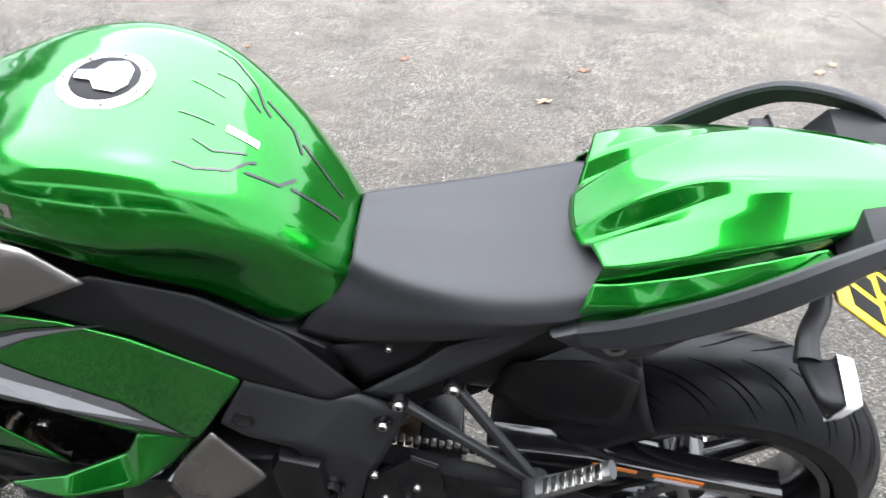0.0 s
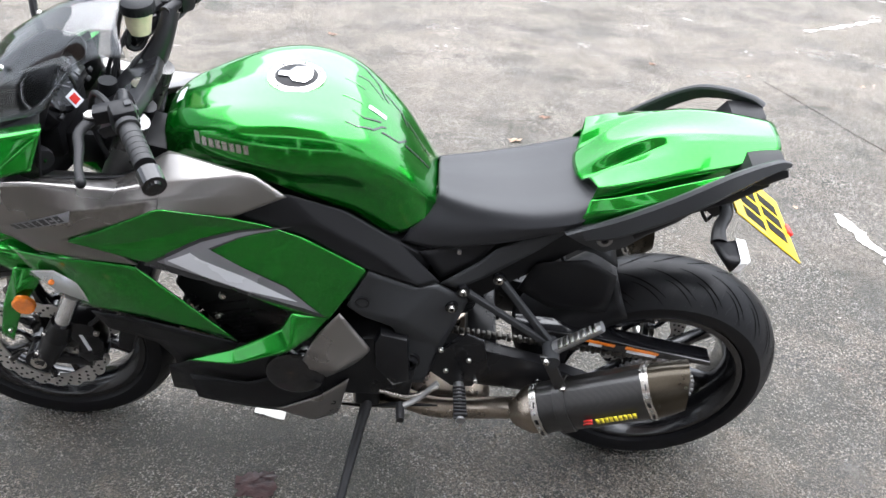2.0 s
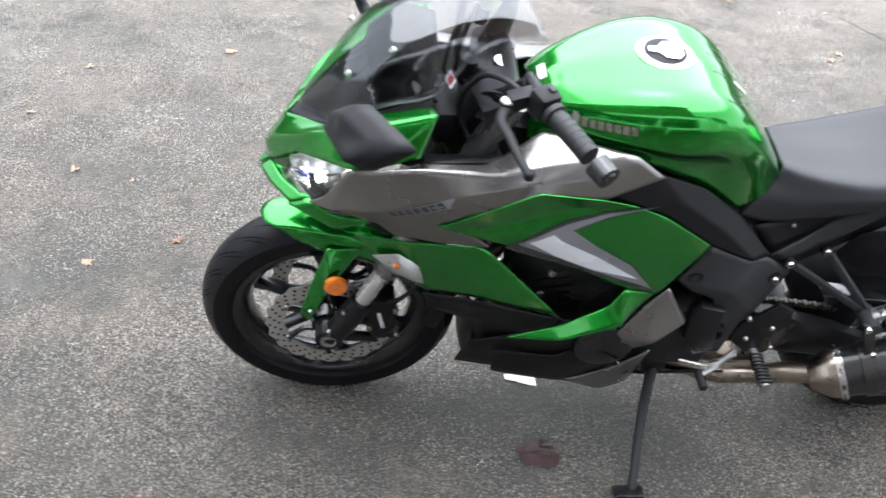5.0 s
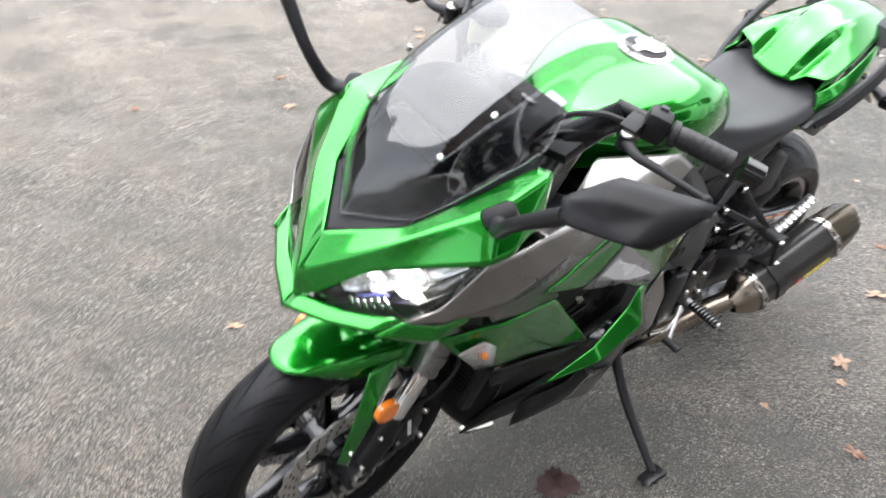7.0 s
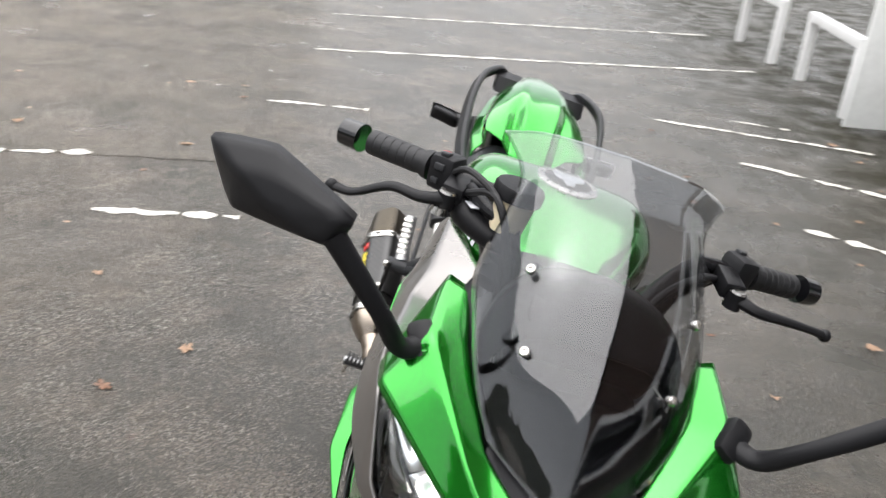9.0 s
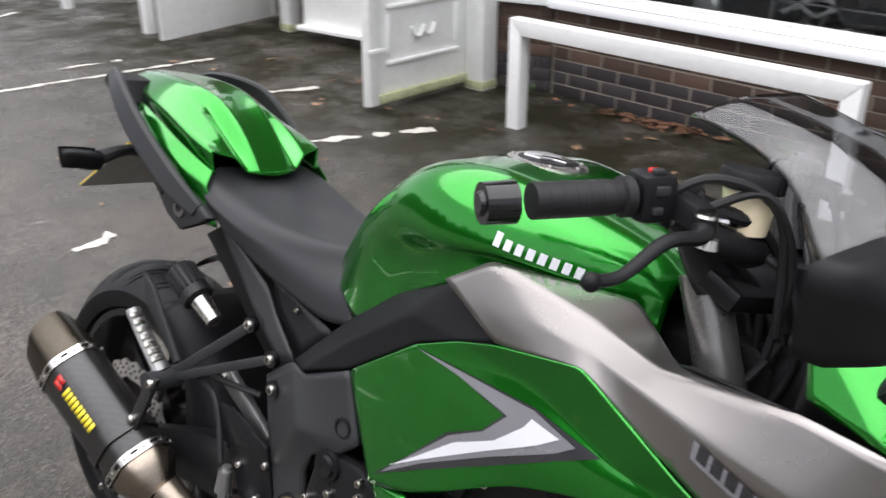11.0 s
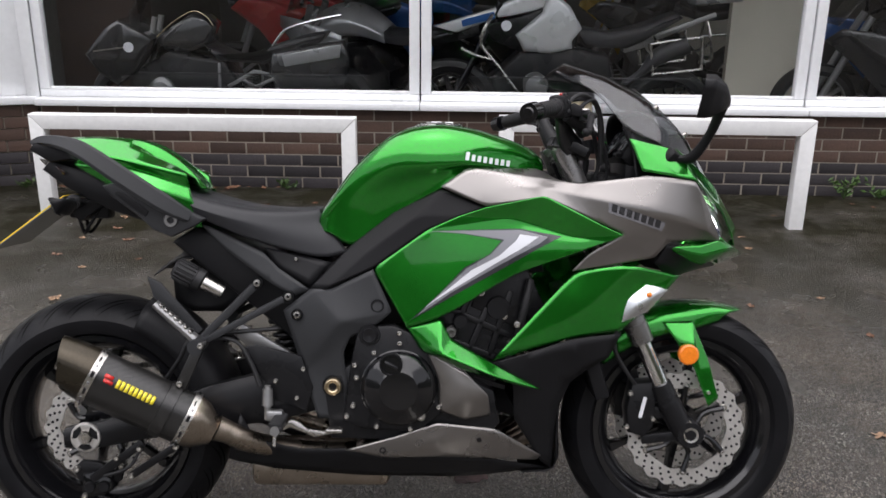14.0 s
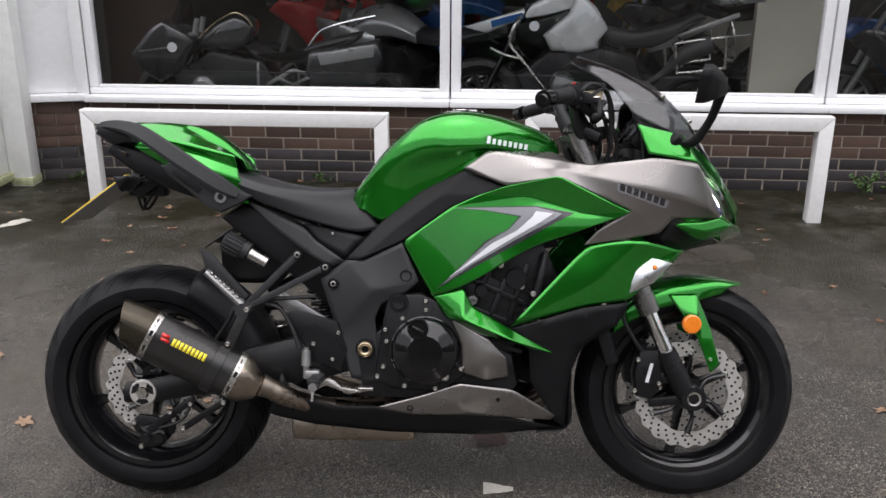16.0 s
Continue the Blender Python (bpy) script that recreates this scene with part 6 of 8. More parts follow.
# ---- fairings ----
SV = {"s1": (0.084, 0.186, 0.906), "s2": (0.146, 0.178, 0.950), "t2": (0.300, 0.188, 0.931), "t3": (0.400, 0.210, 0.919), "t4": (0.462, 0.217, 0.927), "t5": (0.545, 0.225, 0.938), "t6": (0.626, 0.231, 0.933), "t7": (0.666, 0.224, 0.926), "i3": (0.315, 0.118, 0.950), "i4": (0.392, 0.150, 0.908), "i5": (0.545, 0.186, 0.922),
      "k1": (0.190, 0.199, 0.902), "k2": (0.318, 0.212, 0.908), "k3": (0.420, 0.231, 0.888), "k35": (0.475, 0.239, 0.878), "k4": (0.530, 0.245, 0.866), "k5": (0.622, 0.244, 0.842), "k6": (0.702, 0.210, 0.812),
      "s9": (0.716, 0.200, 0.838), "s10": (0.748, 0.160, 0.786), "s11": (0.612, 0.214, 0.787), "s12": (0.581, 0.205, 0.748), "s13": (0.496, 0.206, 0.733), "s14": (0.392, 0.196, 0.714), "s15": (0.425, 0.208, 0.753), "s16": (0.502, 0.230, 0.805), "s17": (0.458, 0.232, 0.824), "s18": (0.321, 0.224, 0.888), "s19": (0.189, 0.204, 0.862)}
GV = {"g1": (-0.070, 0.168, 0.712), "g2": (0.055, 0.184, 0.805), "g3": (0.127, 0.191, 0.839), "g4": (0.189, 0.202, 0.861), "g5": (0.321, 0.222, 0.890), "g6": (0.458, 0.230, 0.822), "g7": (0.502, 0.230, 0.803), "g8": (0.464, 0.224, 0.785), "g9": (0.344, 0.216, 0.740), "g10": (0.265, 0.209, 0.714), "g11": (0.202, 0.205, 0.674), "g12": (0.088, 0.194, 0.599), "g13": (0.010, 0.180, 0.575),
      "r2": (0.247, 0.200, 0.836), "r3": (0.390, 0.214, 0.794), "m1": (0.100, 0.192, 0.715), "m2": (0.270, 0.216, 0.778)}
fairings = {}
for s in (1, -1):
    bm = cage(SV, ["s1 s19 k1 s2", "s2 k1 k2 t2", "k1 s19 s18 k2", "t2 k2 k3 t3", "k2 s18 s17 k3", "t3 k3 k35 t4", "t4 k35 k4 t5", "t5 k4 k5 t6", "t6 k5 k6 t7", "t7 k6 s9", "k3 s17 k35", "k35 s17 s16 k4", "k4 s16 s11 k5", "s16 s12 s11", "k5 s11 s10 k6", "k6 s10 s9", "s16 s15 s13 s12", "s15 s14 s13", "s2 t2 i3", "t2 t3 i4 i3", "t3 t4 i4", "t4 t5 i5 i4"], s, soft=("s19 k1", "s2 k1", "t3 k3", "t4 k35", "t5 k4", "t6 k5", "k3 s17", "k35 s17", "k4 s16", "k5 s11", "s16 s11"), mid=0.6)
    sil = part("upper_side_fairing", bm, SILVER, bike, "satin graphite upper side fairing", sub=3, solid=0.004)
    bm = cage(GV, ["g2 r2 g3", "g3 r2 g4", "g4 r2 g5", "g5 r2 r3 g6", "g6 r3 g7", "g1 m1 g2", "g1 g13 g12 m1", "g2 m1 m2 r2", "m1 g11 g10 m2", "m1 g12 g11", "r2 m2 r3", "m2 g9 g8 r3", "m2 g10 g9", "r3 g8 g7"], s, soft=("m1 m2", "m1 g11", "m1 g12", "g1 m1", "m2 g9", "m2 g10", "g2 m1", "m2 r3", "m2 r2"), mid=0.75)
    grn = part("side_fairing", bm, GREEN, bike, "glossy green side fairing with silver chevron", sub=4, solid=0.004)
    fairings[s] = (sil, grn)
    # lower green blade
    vs = {"a": (0.010, 0.180, 0.575), "b": (0.088, 0.194, 0.599), "c": (0.113, 0.200, 0.552), "d": (0.213, 0.214, 0.496), "e": (0.331, 0.200, 0.432), "f": (0.265, 0.212, 0.446), "g": (0.141, 0.208, 0.480), "h": (0.045, 0.186, 0.520), "m": (0.088, 0.238, 0.524), "n": (0.205, 0.242, 0.476)}
    bm = cage(vs, ["a h m b", "b m c", "c m n d", "h g m", "m g f n", "d n e", "n f e"], s, mid=0.8)
    part("lower_blade", bm, GREEN, bike, "glossy green lower fairing blade", sub=3, solid=0.004)
    # front lower panel
    vs = {"a": (0.210, 0.196, 0.500), "b": (0.397, 0.198, 0.711), "c": (0.496, 0.208, 0.731), "d": (0.549, 0.205, 0.726), "e": (0.656, 0.160, 0.702), "f": (0.604, 0.184, 0.650), "g": (0.511, 0.188, 0.573), "h": (0.399, 0.194, 0.559), "i": (0.321, 0.194, 0.534), "m": (0.450, 0.204, 0.640)}
    bm = cage(vs, ["a i m b", "b m c", "c m d", "d m f e", "m g f", "m h g", "m i h"], s, soft=("m c", "m g", "m h", "m i"), mid=0.4)
    part("lower_side_fairing", bm, GREEN, bike, "glossy green lower front side panel", sub=3, solid=0.004)
    vs = {"a": (0.211, 0.194, 0.494), "b": (0.321, 0.200, 0.529), "c": (0.399, 0.202, 0.554), "d": (0.513, 0.194, 0.567), "e": (0.486, 0.186, 0.507), "f": (0.440, 0.176, 0.478), "g": (0.400, 0.160, 0.440), "h": (0.372, 0.140, 0.360), "i": (0.372, 0.090, 0.206), "j": (0.345, 0.112, 0.228), "k": (0.268, 0.164, 0.352), "l": (0.262, 0.192, 0.440), "m": (0.215, 0.195, 0.480)}
    bm = cage(vs, ["a m b", "m l b", "b l g c", "c g f", "c f e d", "l k h g", "k j i h"], s, mid=0.4)
    part("belly_front", bm, BLACK, bike, "matt black lower fairing edge", sub=2, solid=0.004)
    # graphite engine shroud, a different shape each side
    if s < 0:
        vs = {"a": (0.052, 0.176, 0.522), "b": (0.152, 0.200, 0.470), "c": (0.202, 0.196, 0.418), "d": (0.212, 0.170, 0.362), "e": (0.150, 0.176, 0.352), "f": (0.088, 0.180, 0.374), "g": (0.083, 0.182, 0.454), "m": (0.145, 0.212, 0.415)}
        bm = cage(vs, ["a g m b", "b m c", "c m d", "d m e", "e m f", "f m g"], s, soft=("m c", "m e", "m g", "m b", "m d", "m f"), mid=0.2)
    else:
        vs = {"a": (-0.012, 0.184, 0.592), "b": (0.044, 0.192, 0.522), "c": (0.062, 0.200, 0.478), "d": (0.084, 0.192, 0.416), "e": (0.023, 0.184, 0.378), "f": (-0.049, 0.186, 0.433), "g": (-0.080, 0.184, 0.484), "m": (-0.006, 0.220, 0.446)}
        bm = cage(vs, ["a g m b", "b m c", "c m d", "d m e", "e m f", "f m g"], s, soft=("m c", "m f", "m b"), mid=0.6)
    part("engine_shroud", bm, SILVER, bike, "satin graphite engine side shroud", sub=3, solid=0.004)
    # belly pan
    vs = {"a": (-0.134, 0.168, 0.276), "b": (-0.014, 0.174, 0.311), "c": (0.085, 0.176, 0.345), "d": (0.224, 0.164, 0.328), "e": (0.340, 0.122, 0.250), "f": (0.328, 0.116, 0.238), "g": (0.096, 0.156, 0.258), "h": (-0.040, 0.164, 0.258), "m": (0.09, 0.176, 0.300)}
    if s > 0:
        vs = {"a": (-0.029, 0.176, 0.366), "b": (0.039, 0.178, 0.302), "c": (0.144, 0.172, 0.236), "d": (0.262, 0.150, 0.282), "e": (0.345, 0.104, 0.262), "f": (0.320, 0.110, 0.232), "g": (0.130, 0.150, 0.196), "h": (-0.002, 0.168, 0.226), "m": (0.055, 0.176, 0.205)}
    bm = cage(vs, ["a h m b", "b m c", "c m g d", "m h g", "d g f e"], s, mid=0.6)
    bp_ = part("belly_pan", bm, SILVER, bike, "satin graphite belly pan", sub=3, solid=0.004)
    part("pan_screw", bolt(bmesh.new(), (-0.045 if s < 0 else 0.01, 0.166 * s, 0.276), 0.011, (0, s, 0), 0.008), FRAME, bp_)
    low = 0.258 if s < 0 else 0.220
    vs = {"a": (-0.137, 0.160, 0.274), "b": (-0.06, 0.160 if s < 0 else 0.134, low), "c": (0.159, 0.146 if s < 0 else 0.114, low - 0.006), "d": (0.358, 0.090, 0.206), "e": (0.16, 0.095, 0.184), "f": (-0.10, 0.105, 0.190), "g": (-0.30, 0.130, 0.215), "h": (-0.415, 0.165, 0.250), "i": (-0.380, 0.185, 0.365), "j": (-0.345, 0.175, 0.300), "k": (-0.24, 0.160, 0.272)}
    bm = cage(vs, ["a k g f b", "b f e c", "c e d", "k j g", "j h g"] + (["j i h"] if s < 0 else []), s, mid=0.5)
    part("belly_lower", bm, BLACK, bike, "matt black under-belly panel", sub=2, solid=0.005)
    if s > 0:
        vs = {"a": (0.335, 0.176, 0.352), "b": (0.330, 0.168, 0.262), "c": (0.272, 0.168, 0.246), "d": (0.140, 0.166, 0.222), "e": (0.040, 0.166, 0.292), "f": (0.026, 0.168, 0.352), "g": (0.085, 0.176, 0.392), "h": (0.200, 0.186, 0.346), "m": (0.160, 0.190, 0.305)}
        part("belly_side", cage(vs, ["a b m h", "b c m", "c d m", "d e m", "e f m", "f g m", "g h m"], s, soft=("m c", "m d", "m e", "m f"), mid=0.3), BLACK, bike, "black rounded belly side panel", sub=2, solid=0.004)
        vs = {"a": (0.205, 0.188, 0.486), "b": (0.262, 0.190, 0.446), "c": (0.330, 0.178, 0.400), "d": (0.392, 0.150, 0.350), "e": (0.408, 0.104, 0.214), "f": (0.250, 0.120, 0.204), "g": (0.100, 0.140, 0.204), "h": (0.030, 0.170, 0.300), "i": (0.060, 0.180, 0.410), "m": (0.210, 0.176, 0.330)}
        part("belly_wall", cage(vs, ["a b m i", "b c m", "c d m", "d e f m", "f g m", "g h m", "h i m"], s, soft=("m b", "m c", "m f", "m g", "m h"), mid=0.3), BLACK, bike, "black lower fairing closing the belly", sub=2, solid=0.004)
    # front indicator set into the lower panel
    vs = {"a": (0.524, 0.201, 0.648), "e": (0.568, 0.201, 0.684), "b": (0.622, 0.194, 0.672), "c": (0.574, 0.200, 0.620), "d": (0.512, 0.200, 0.592), "m": (0.560, 0.222, 0.646)}
    fs = ["a m e", "e m b", "b m c", "c m d", "d m a"]
    fi = part("front_indicator", cage(vs, fs, s, mid=0.3), LENS, bike, "clear wedge-shaped front indicator", sub=2, solid=0.002)
    part("indicator_reflector", cage({k: (p[0], p[1] - 0.008, p[2]) for k, p in vs.items()}, fs, s, mid=0.9), REFL, fi, sub=1)
    bm = bmesh.new()
    bmesh.ops.create_uvsphere(bm, u_segments=14, v_segments=10, radius=0.0065, matrix=Matrix.Translation((0.572, 0.207 * s, 0.662)))
    part("bulb", bm, ORANGE, fi, "amber bulb")

net = [[(0.392, 0, 0.400), (0.388, 0.080, 0.400), (0.378, 0.140, 0.390)], [(0.394, 0, 0.300), (0.390, 0.070, 0.300), (0.380, 0.122, 0.300)], [(0.392, 0, 0.204), (0.390, 0.050, 0.204), (0.378, 0.092, 0.206)], [(0.300, 0, 0.184), (0.300, 0.060, 0.186), (0.300, 0.100, 0.196)]]
part("belly_nose", surface(net, 4, 4, mirror=True), BLACK, bike, "black front of the belly fairing", smooth=60, solid=0.004)

# nose cowl, one shell each side meeting on the centre line
NV = {"a0": (0.800, 0.0, 0.874), "a1": (0.716, 0.092, 0.922), "a2": (0.622, 0.138, 0.988), "a3": (0.532, 0.150, 1.020), "b0": (0.842, 0.0, 0.806), "c0": (0.840, 0.0, 0.752), "d0": (0.822, 0.036, 0.784), "d1": (0.776, 0.090, 0.852), "d2": (0.666, 0.226, 0.930), "d3": (0.626, 0.230, 0.936), "d4": (0.545, 0.208, 0.948), "d5": (0.518, 0.180, 1.024), "m1": (0.742, 0.112, 0.918), "m2": (0.632, 0.188, 1.000)}
for s in (1, -1):
    bm = cage(NV, ["a0 b0 m1 a1", "b0 d0 d1 m1", "b0 c0 d0", "a1 m1 m2 a2", "m1 d1 d2 m2", "a2 m2 d5 a3", "m2 d2 d3 d5", "d3 d4 d5"], s, mid=0.7)
    part("nose_cowl", bm, GREEN, bike, "glossy green nose cowl", sub=3, solid=0.003)
    hv = {"a": (0.821, 0.036, 0.780), "b": (0.777, 0.090, 0.848), "c": (0.670, 0.220, 0.926), "d": (0.714, 0.196, 0.842), "e": (0.745, 0.160, 0.795), "f": (0.785, 0.100, 0.770), "m": (0.776, 0.125, 0.825)}
    bm = cage(hv, ["a m b", "b m c", "c m d", "d m e", "e m f", "f m a"], s, mid=0.1)
    hl = part("headlamp", bm, LENS, bike, "clear swept-back headlamp", sub=3, solid=0.002)
    top_ = [Vector(hv[k]) for k in "abc"]
    bot_ = [Vector(hv[k]) for k in "afedc"]

    def along(line, u):
        q = u * (len(line) - 1)
        k = min(int(q), len(line) - 2)
        return line[k].lerp(line[k + 1], q - k)

    def inside(u, v, deep):
        p = along(top_, u).lerp(along(bot_, u), v) + Vector((-0.85, -0.30, 0.05)) * deep
        return Vector((p.x, p.y * s, p.z))

    def lamp_patch(u0, u1, v0, v1, d0, dip, n=5):
        """A dished patch inside the lamp, deepest in its middle."""
        rows = [[inside(u0 + (u1 - u0) * i / n, v0 + (v1 - v0) * q / n, d0 + dip * math.sin(math.pi * i / n) * math.sin(math.pi * q / n)) for q in range(n + 1)] for i in range(n + 1)]
        bm = bmesh.new()
        grid_faces(bm, rows)
        return bm

    part("lamp_bucket", lamp_patch(0.02, 0.98, 0.02, 0.98, 0.042, 0.030, 8), GLOSS, hl, "gloss black lamp housing")
    for u0, u1, v0, v1, dip in ((0.16, 0.34, 0.04, 0.44, 0.016), (0.35, 0.52, 0.04, 0.50, 0.020), (0.53, 0.70, 0.04, 0.50, 0.020), (0.71, 0.90, 0.06, 0.46, 0.014)):
        part("reflector", lamp_patch(u0, u1, v0, v1, 0.020, dip), REFL, hl, "bright dished reflector cell", solid=0.002)
    bm = bmesh.new()
    bmesh.ops.create_uvsphere(bm, u_segments=20, v_segments=12, radius=1.0, matrix=Matrix.Translation(inside(0.52, 0.56, 0.034)) @ Matrix.Diagonal((0.008, 0.020, 0.012, 1)))
    part("lamp_bulb", bm, LIT, hl, "lit white lamp")
    # added emissive strip, stands in for the bright look of the reflectors
    part("light_bar", lamp_patch(0.38, 0.66, 0.39, 0.44, 0.018, -0.003, 5), LIT, hl, "added white glowing strip that brightens the headlamp", solid=0.002)
    part("violet_strip", lamp_patch(0.24, 0.46, 0.48, 0.62, 0.018, -0.006, 4), VIOLET, hl, "violet-tinted lens strip", solid=0.002)
    part("lower_bezel", lamp_patch(0.64, 0.92, 0.55, 0.86, 0.020, -0.008, 4), FORKT, hl, "dark grey lower bezel", solid=0.002)
    for k in range(6):
        u = 0.18 + 0.045 * k
        bm = bar(bmesh.new(), inside(u, 0.66, 0.020), inside(u + 0.01, 0.92, 0.016), 0.004, 0.006, 0.001)
        part("lamp_fin", bm, CHROME, hl)
    # green lip below the lamp
    vs = {"a": (0.862, 0.0, 0.738), "a2": (0.832, 0.0, 0.762), "b": (0.832, 0.070, 0.752), "b2": (0.800, 0.080, 0.772), "c": (0.786, 0.144, 0.768), "c2": (0.748, 0.156, 0.794), "d": (0.752, 0.142, 0.756), "e": (0.775, 0.070, 0.728), "f": (0.800, 0.0, 0.712)}
    part("nose_lip", cage(vs, ["a a2 b2 b", "b b2 c2 c", "a b e f", "b c d e"], s, mid=0.9), GREEN, bike, "glossy green lip under the headlamps", sub=2, solid=0.003)
    # green chin that runs back below the lamp
    vs = {"a": (0.606, 0.194, 0.774), "b": (0.690, 0.190, 0.778), "c": (0.750, 0.160, 0.790), "d": (0.790, 0.146, 0.766), "e": (0.756, 0.146, 0.744), "f": (0.697, 0.176, 0.728), "m": (0.700, 0.194, 0.752)}
    part("nose_chin", cage(vs, ["a m b", "b m d c", "m f e d", "a f m"], s, mid=0.8), GREEN, bike, "glossy green chin below the headlamp", sub=2, solid=0.003)
    # dark duct between lip and side fairing
    vs = {"a": (0.790, 0.0, 0.712), "b": (0.750, 0.075, 0.728), "c": (0.735, 0.150, 0.760), "d": (0.610, 0.200, 0.780), "e": (0.585, 0.190, 0.735), "f": (0.640, 0.120, 0.690), "g": (0.700, 0.0, 0.690)}
    part("nose_duct", cage(vs, ["a g f b", "b f e d c"], s, mid=0.3), BLACK, bike, "black duct under the nose", sub=2, solid=0.004)
    # black inner panels beside the dash
    vs = {"a": (0.530, 0.150, 1.040), "b": (0.620, 0.132, 0.985), "c": (0.700, 0.085, 0.925), "d": (0.690, 0.080, 0.860), "e": (0.560, 0.165, 0.890), "f": (0.536, 0.196, 0.930)}
    part("inner_panel", cage(vs, ["a f e b", "b e d c"], s, mid=0.3), BLACK, bike, "black inner fairing panel", sub=2, solid=0.004)
    vs = {"a": (0.386, 0.146, 0.906), "b": (0.424, 0.180, 0.924), "c": (0.536, 0.196, 0.927), "d": (0.545, 0.120, 0.885), "e": (0.430, 0.100, 0.870), "f": (0.388, 0.092, 0.884)}
    part("inner_shelf", cage(vs, ["a f e b", "b e d c"], s, mid=0.3), BLACK, bike, "black inner fairing shelf", sub=2, solid=0.004)

# windscreen
net = [[(0.775, 0, 0.900), (0.735, 0.052, 0.914), (0.705, 0.094, 0.930)], [(0.748, 0, 0.955), (0.706, 0.075, 0.968), (0.660, 0.124, 0.972)], [(0.702, 0, 1.022), (0.670, 0.085, 1.030), (0.602, 0.142, 1.010)], [(0.622, 0, 1.108), (0.595, 0.094, 1.096), (0.522, 0.153, 1.044)], [(0.520, 0, 1.170), (0.496, 0.085, 1.157), (0.462, 0.134, 1.116)], [(0.455, 0, 1.192), (0.436, 0.086, 1.180), (0.412, 0.132, 1.148)], [(0.392, 0, 1.208), (0.374, 0.104, 1.198), (0.348, 0.163, 1.174)]]
scr = part("windscreen", surface(net, 7, 7, mirror=True), SCREEN, bike, "smoked clear plastic windscreen", smooth=80, solid=0.003)
for s in (1, -1):
    bolts(scr, [(0.600, 0.102 * s, 1.099), (0.676, 0.087 * s, 1.036)], 0.007, (0.65, 0.4 * s, 0.65), 0.004, "screen_bolt")
net = [[(0.797, 0, 0.872), (0.755, 0.048, 0.895), (0.714, 0.090, 0.922)], [(0.760, 0, 0.900), (0.722, 0.052, 0.915), (0.690, 0.088, 0.932)], [(0.700, 0, 0.945), (0.680, 0.060, 0.940), (0.650, 0.110, 0.950)], [(0.640, 0, 0.985), (0.630, 0.062, 0.975), (0.600, 0.128, 0.975)]]
part("screen_base", surface(net, 4, 4, mirror=True), BLACK, bike, "black V-shaped trim below the windscreen", smooth=80, solid=0.003)

# dash
DM = Matrix.Translation((0.572, 0.004, 1.012)) @ pose(0, 0, 0, 0, 36, 0)
bm = box(bmesh.new(), (0, 0, 0), (0.05, 0.19, 0.125), None, 0.016)
dash = part("instrument_panel", bm, BLACK, bike, "black instrument panel with dial and display")
dash.matrix_local = DM
bm = cyl(bmesh.new(), (-0.028, 0.030, -0.005), (-0.032, 0.030, -0.005), 0.052, None, 40)
part("dial", bm, LCD, dash, "dark rev counter face")
bm = bmesh.new()
for k in range(13):
    a = radians(-40 + k * 21)
    bar(bm, (-0.0325, 0.030 + 0.038 * math.cos(a), -0.005 + 0.038 * math.sin(a)), (-0.0325, 0.030 + 0.047 * math.cos(a), -0.005 + 0.047 * math.sin(a)), 0.001, 0.002, 0)
part("dial_scale", bm, GREYD, dash)
part("needle", bar(bmesh.new(), (-0.0335, 0.030, -0.005), (-0.0335, 0.004, -0.034), 0.001, 0.002, 0), GREYD, dash)
part("display", box(bmesh.new(), (-0.0275, -0.052, 0.004), (0.006, 0.062, 0.090), None, 0.002), LCD, dash, "grey liquid crystal display")
bm = bmesh.new()
box(bm, (0.58, 0, 0.93), (0.10, 0.17, 0.10), None, 0.02)
box(bm, (0.50, 0, 0.90), (0.08, 0.14, 0.08), None, 0.02)
part("dash_support", bm, BLACK, bike, "black dash support")

# bezel ring and hood round the instruments
bm = lathe(bmesh.new(), [(0.050, 0.0), (0.058, -0.002), (0.060, -0.010), (0.056, -0.014), (0.050, -0.008)], (0, 0, 0), 40, closed=True)
bz = part("dial_bezel", bm, GLOSS, dash, "gloss black dial bezel")
bz.matrix_local = Matrix.Translation((-0.036, 0.030, -0.005)) @ pose(0, 0, 0, 0, 0, 90)
for y_, z_ in ((-0.086, -0.050), (-0.060, -0.056), (0.086, -0.050)):
    part("dash_button", box(bmesh.new(), (-0.030, y_, z_), (0.010, 0.016, 0.010), None, 0.003), RUBBER, dash)
net = [[(0.520, 0, 1.088), (0.520, 0.070, 1.074), (0.525, 0.112, 1.030), (0.545, 0.122, 0.975)], [(0.580, 0, 1.094), (0.578, 0.078, 1.078), (0.575, 0.120, 1.030), (0.585, 0.130, 0.975)], [(0.650, 0, 1.050), (0.640, 0.070, 1.040), (0.630, 0.108, 1.000), (0.630, 0.120, 0.965)]]
part("dash_hood", surface(net, 4, 4, mirror=True), BLACK, bike, "matt black hood over the instruments", smooth=80, solid=0.004)

stk = part("warning_sticker", box(bmesh.new(), (0, 0, 0), (0.022, 0.001, 0.030)), WHITE, bike, "red and white warning sticker")
stk.matrix_local = pose(0.492, 0.072, 1.022, 20, 20, 60)
part("sticker_mark", box(bmesh.new(), (0, 0, 0), (0.015, 0.002, 0.018)), RED, stk)
bm = tube(bmesh.new(), [(0.553, 0.150, 0.940), (0.540, 0.160, 0.943), (0.534, 0.166, 0.944)], [0.022, 0.022, 0.019], 20, 1)
sock = part("power_socket", bm, BLACK, bike, "round black power socket with a green light")
part("socket_light", box(bmesh.new(), (0.532, 0.168, 0.944), (0.003, 0.005, 0.005)), GREEN, sock)

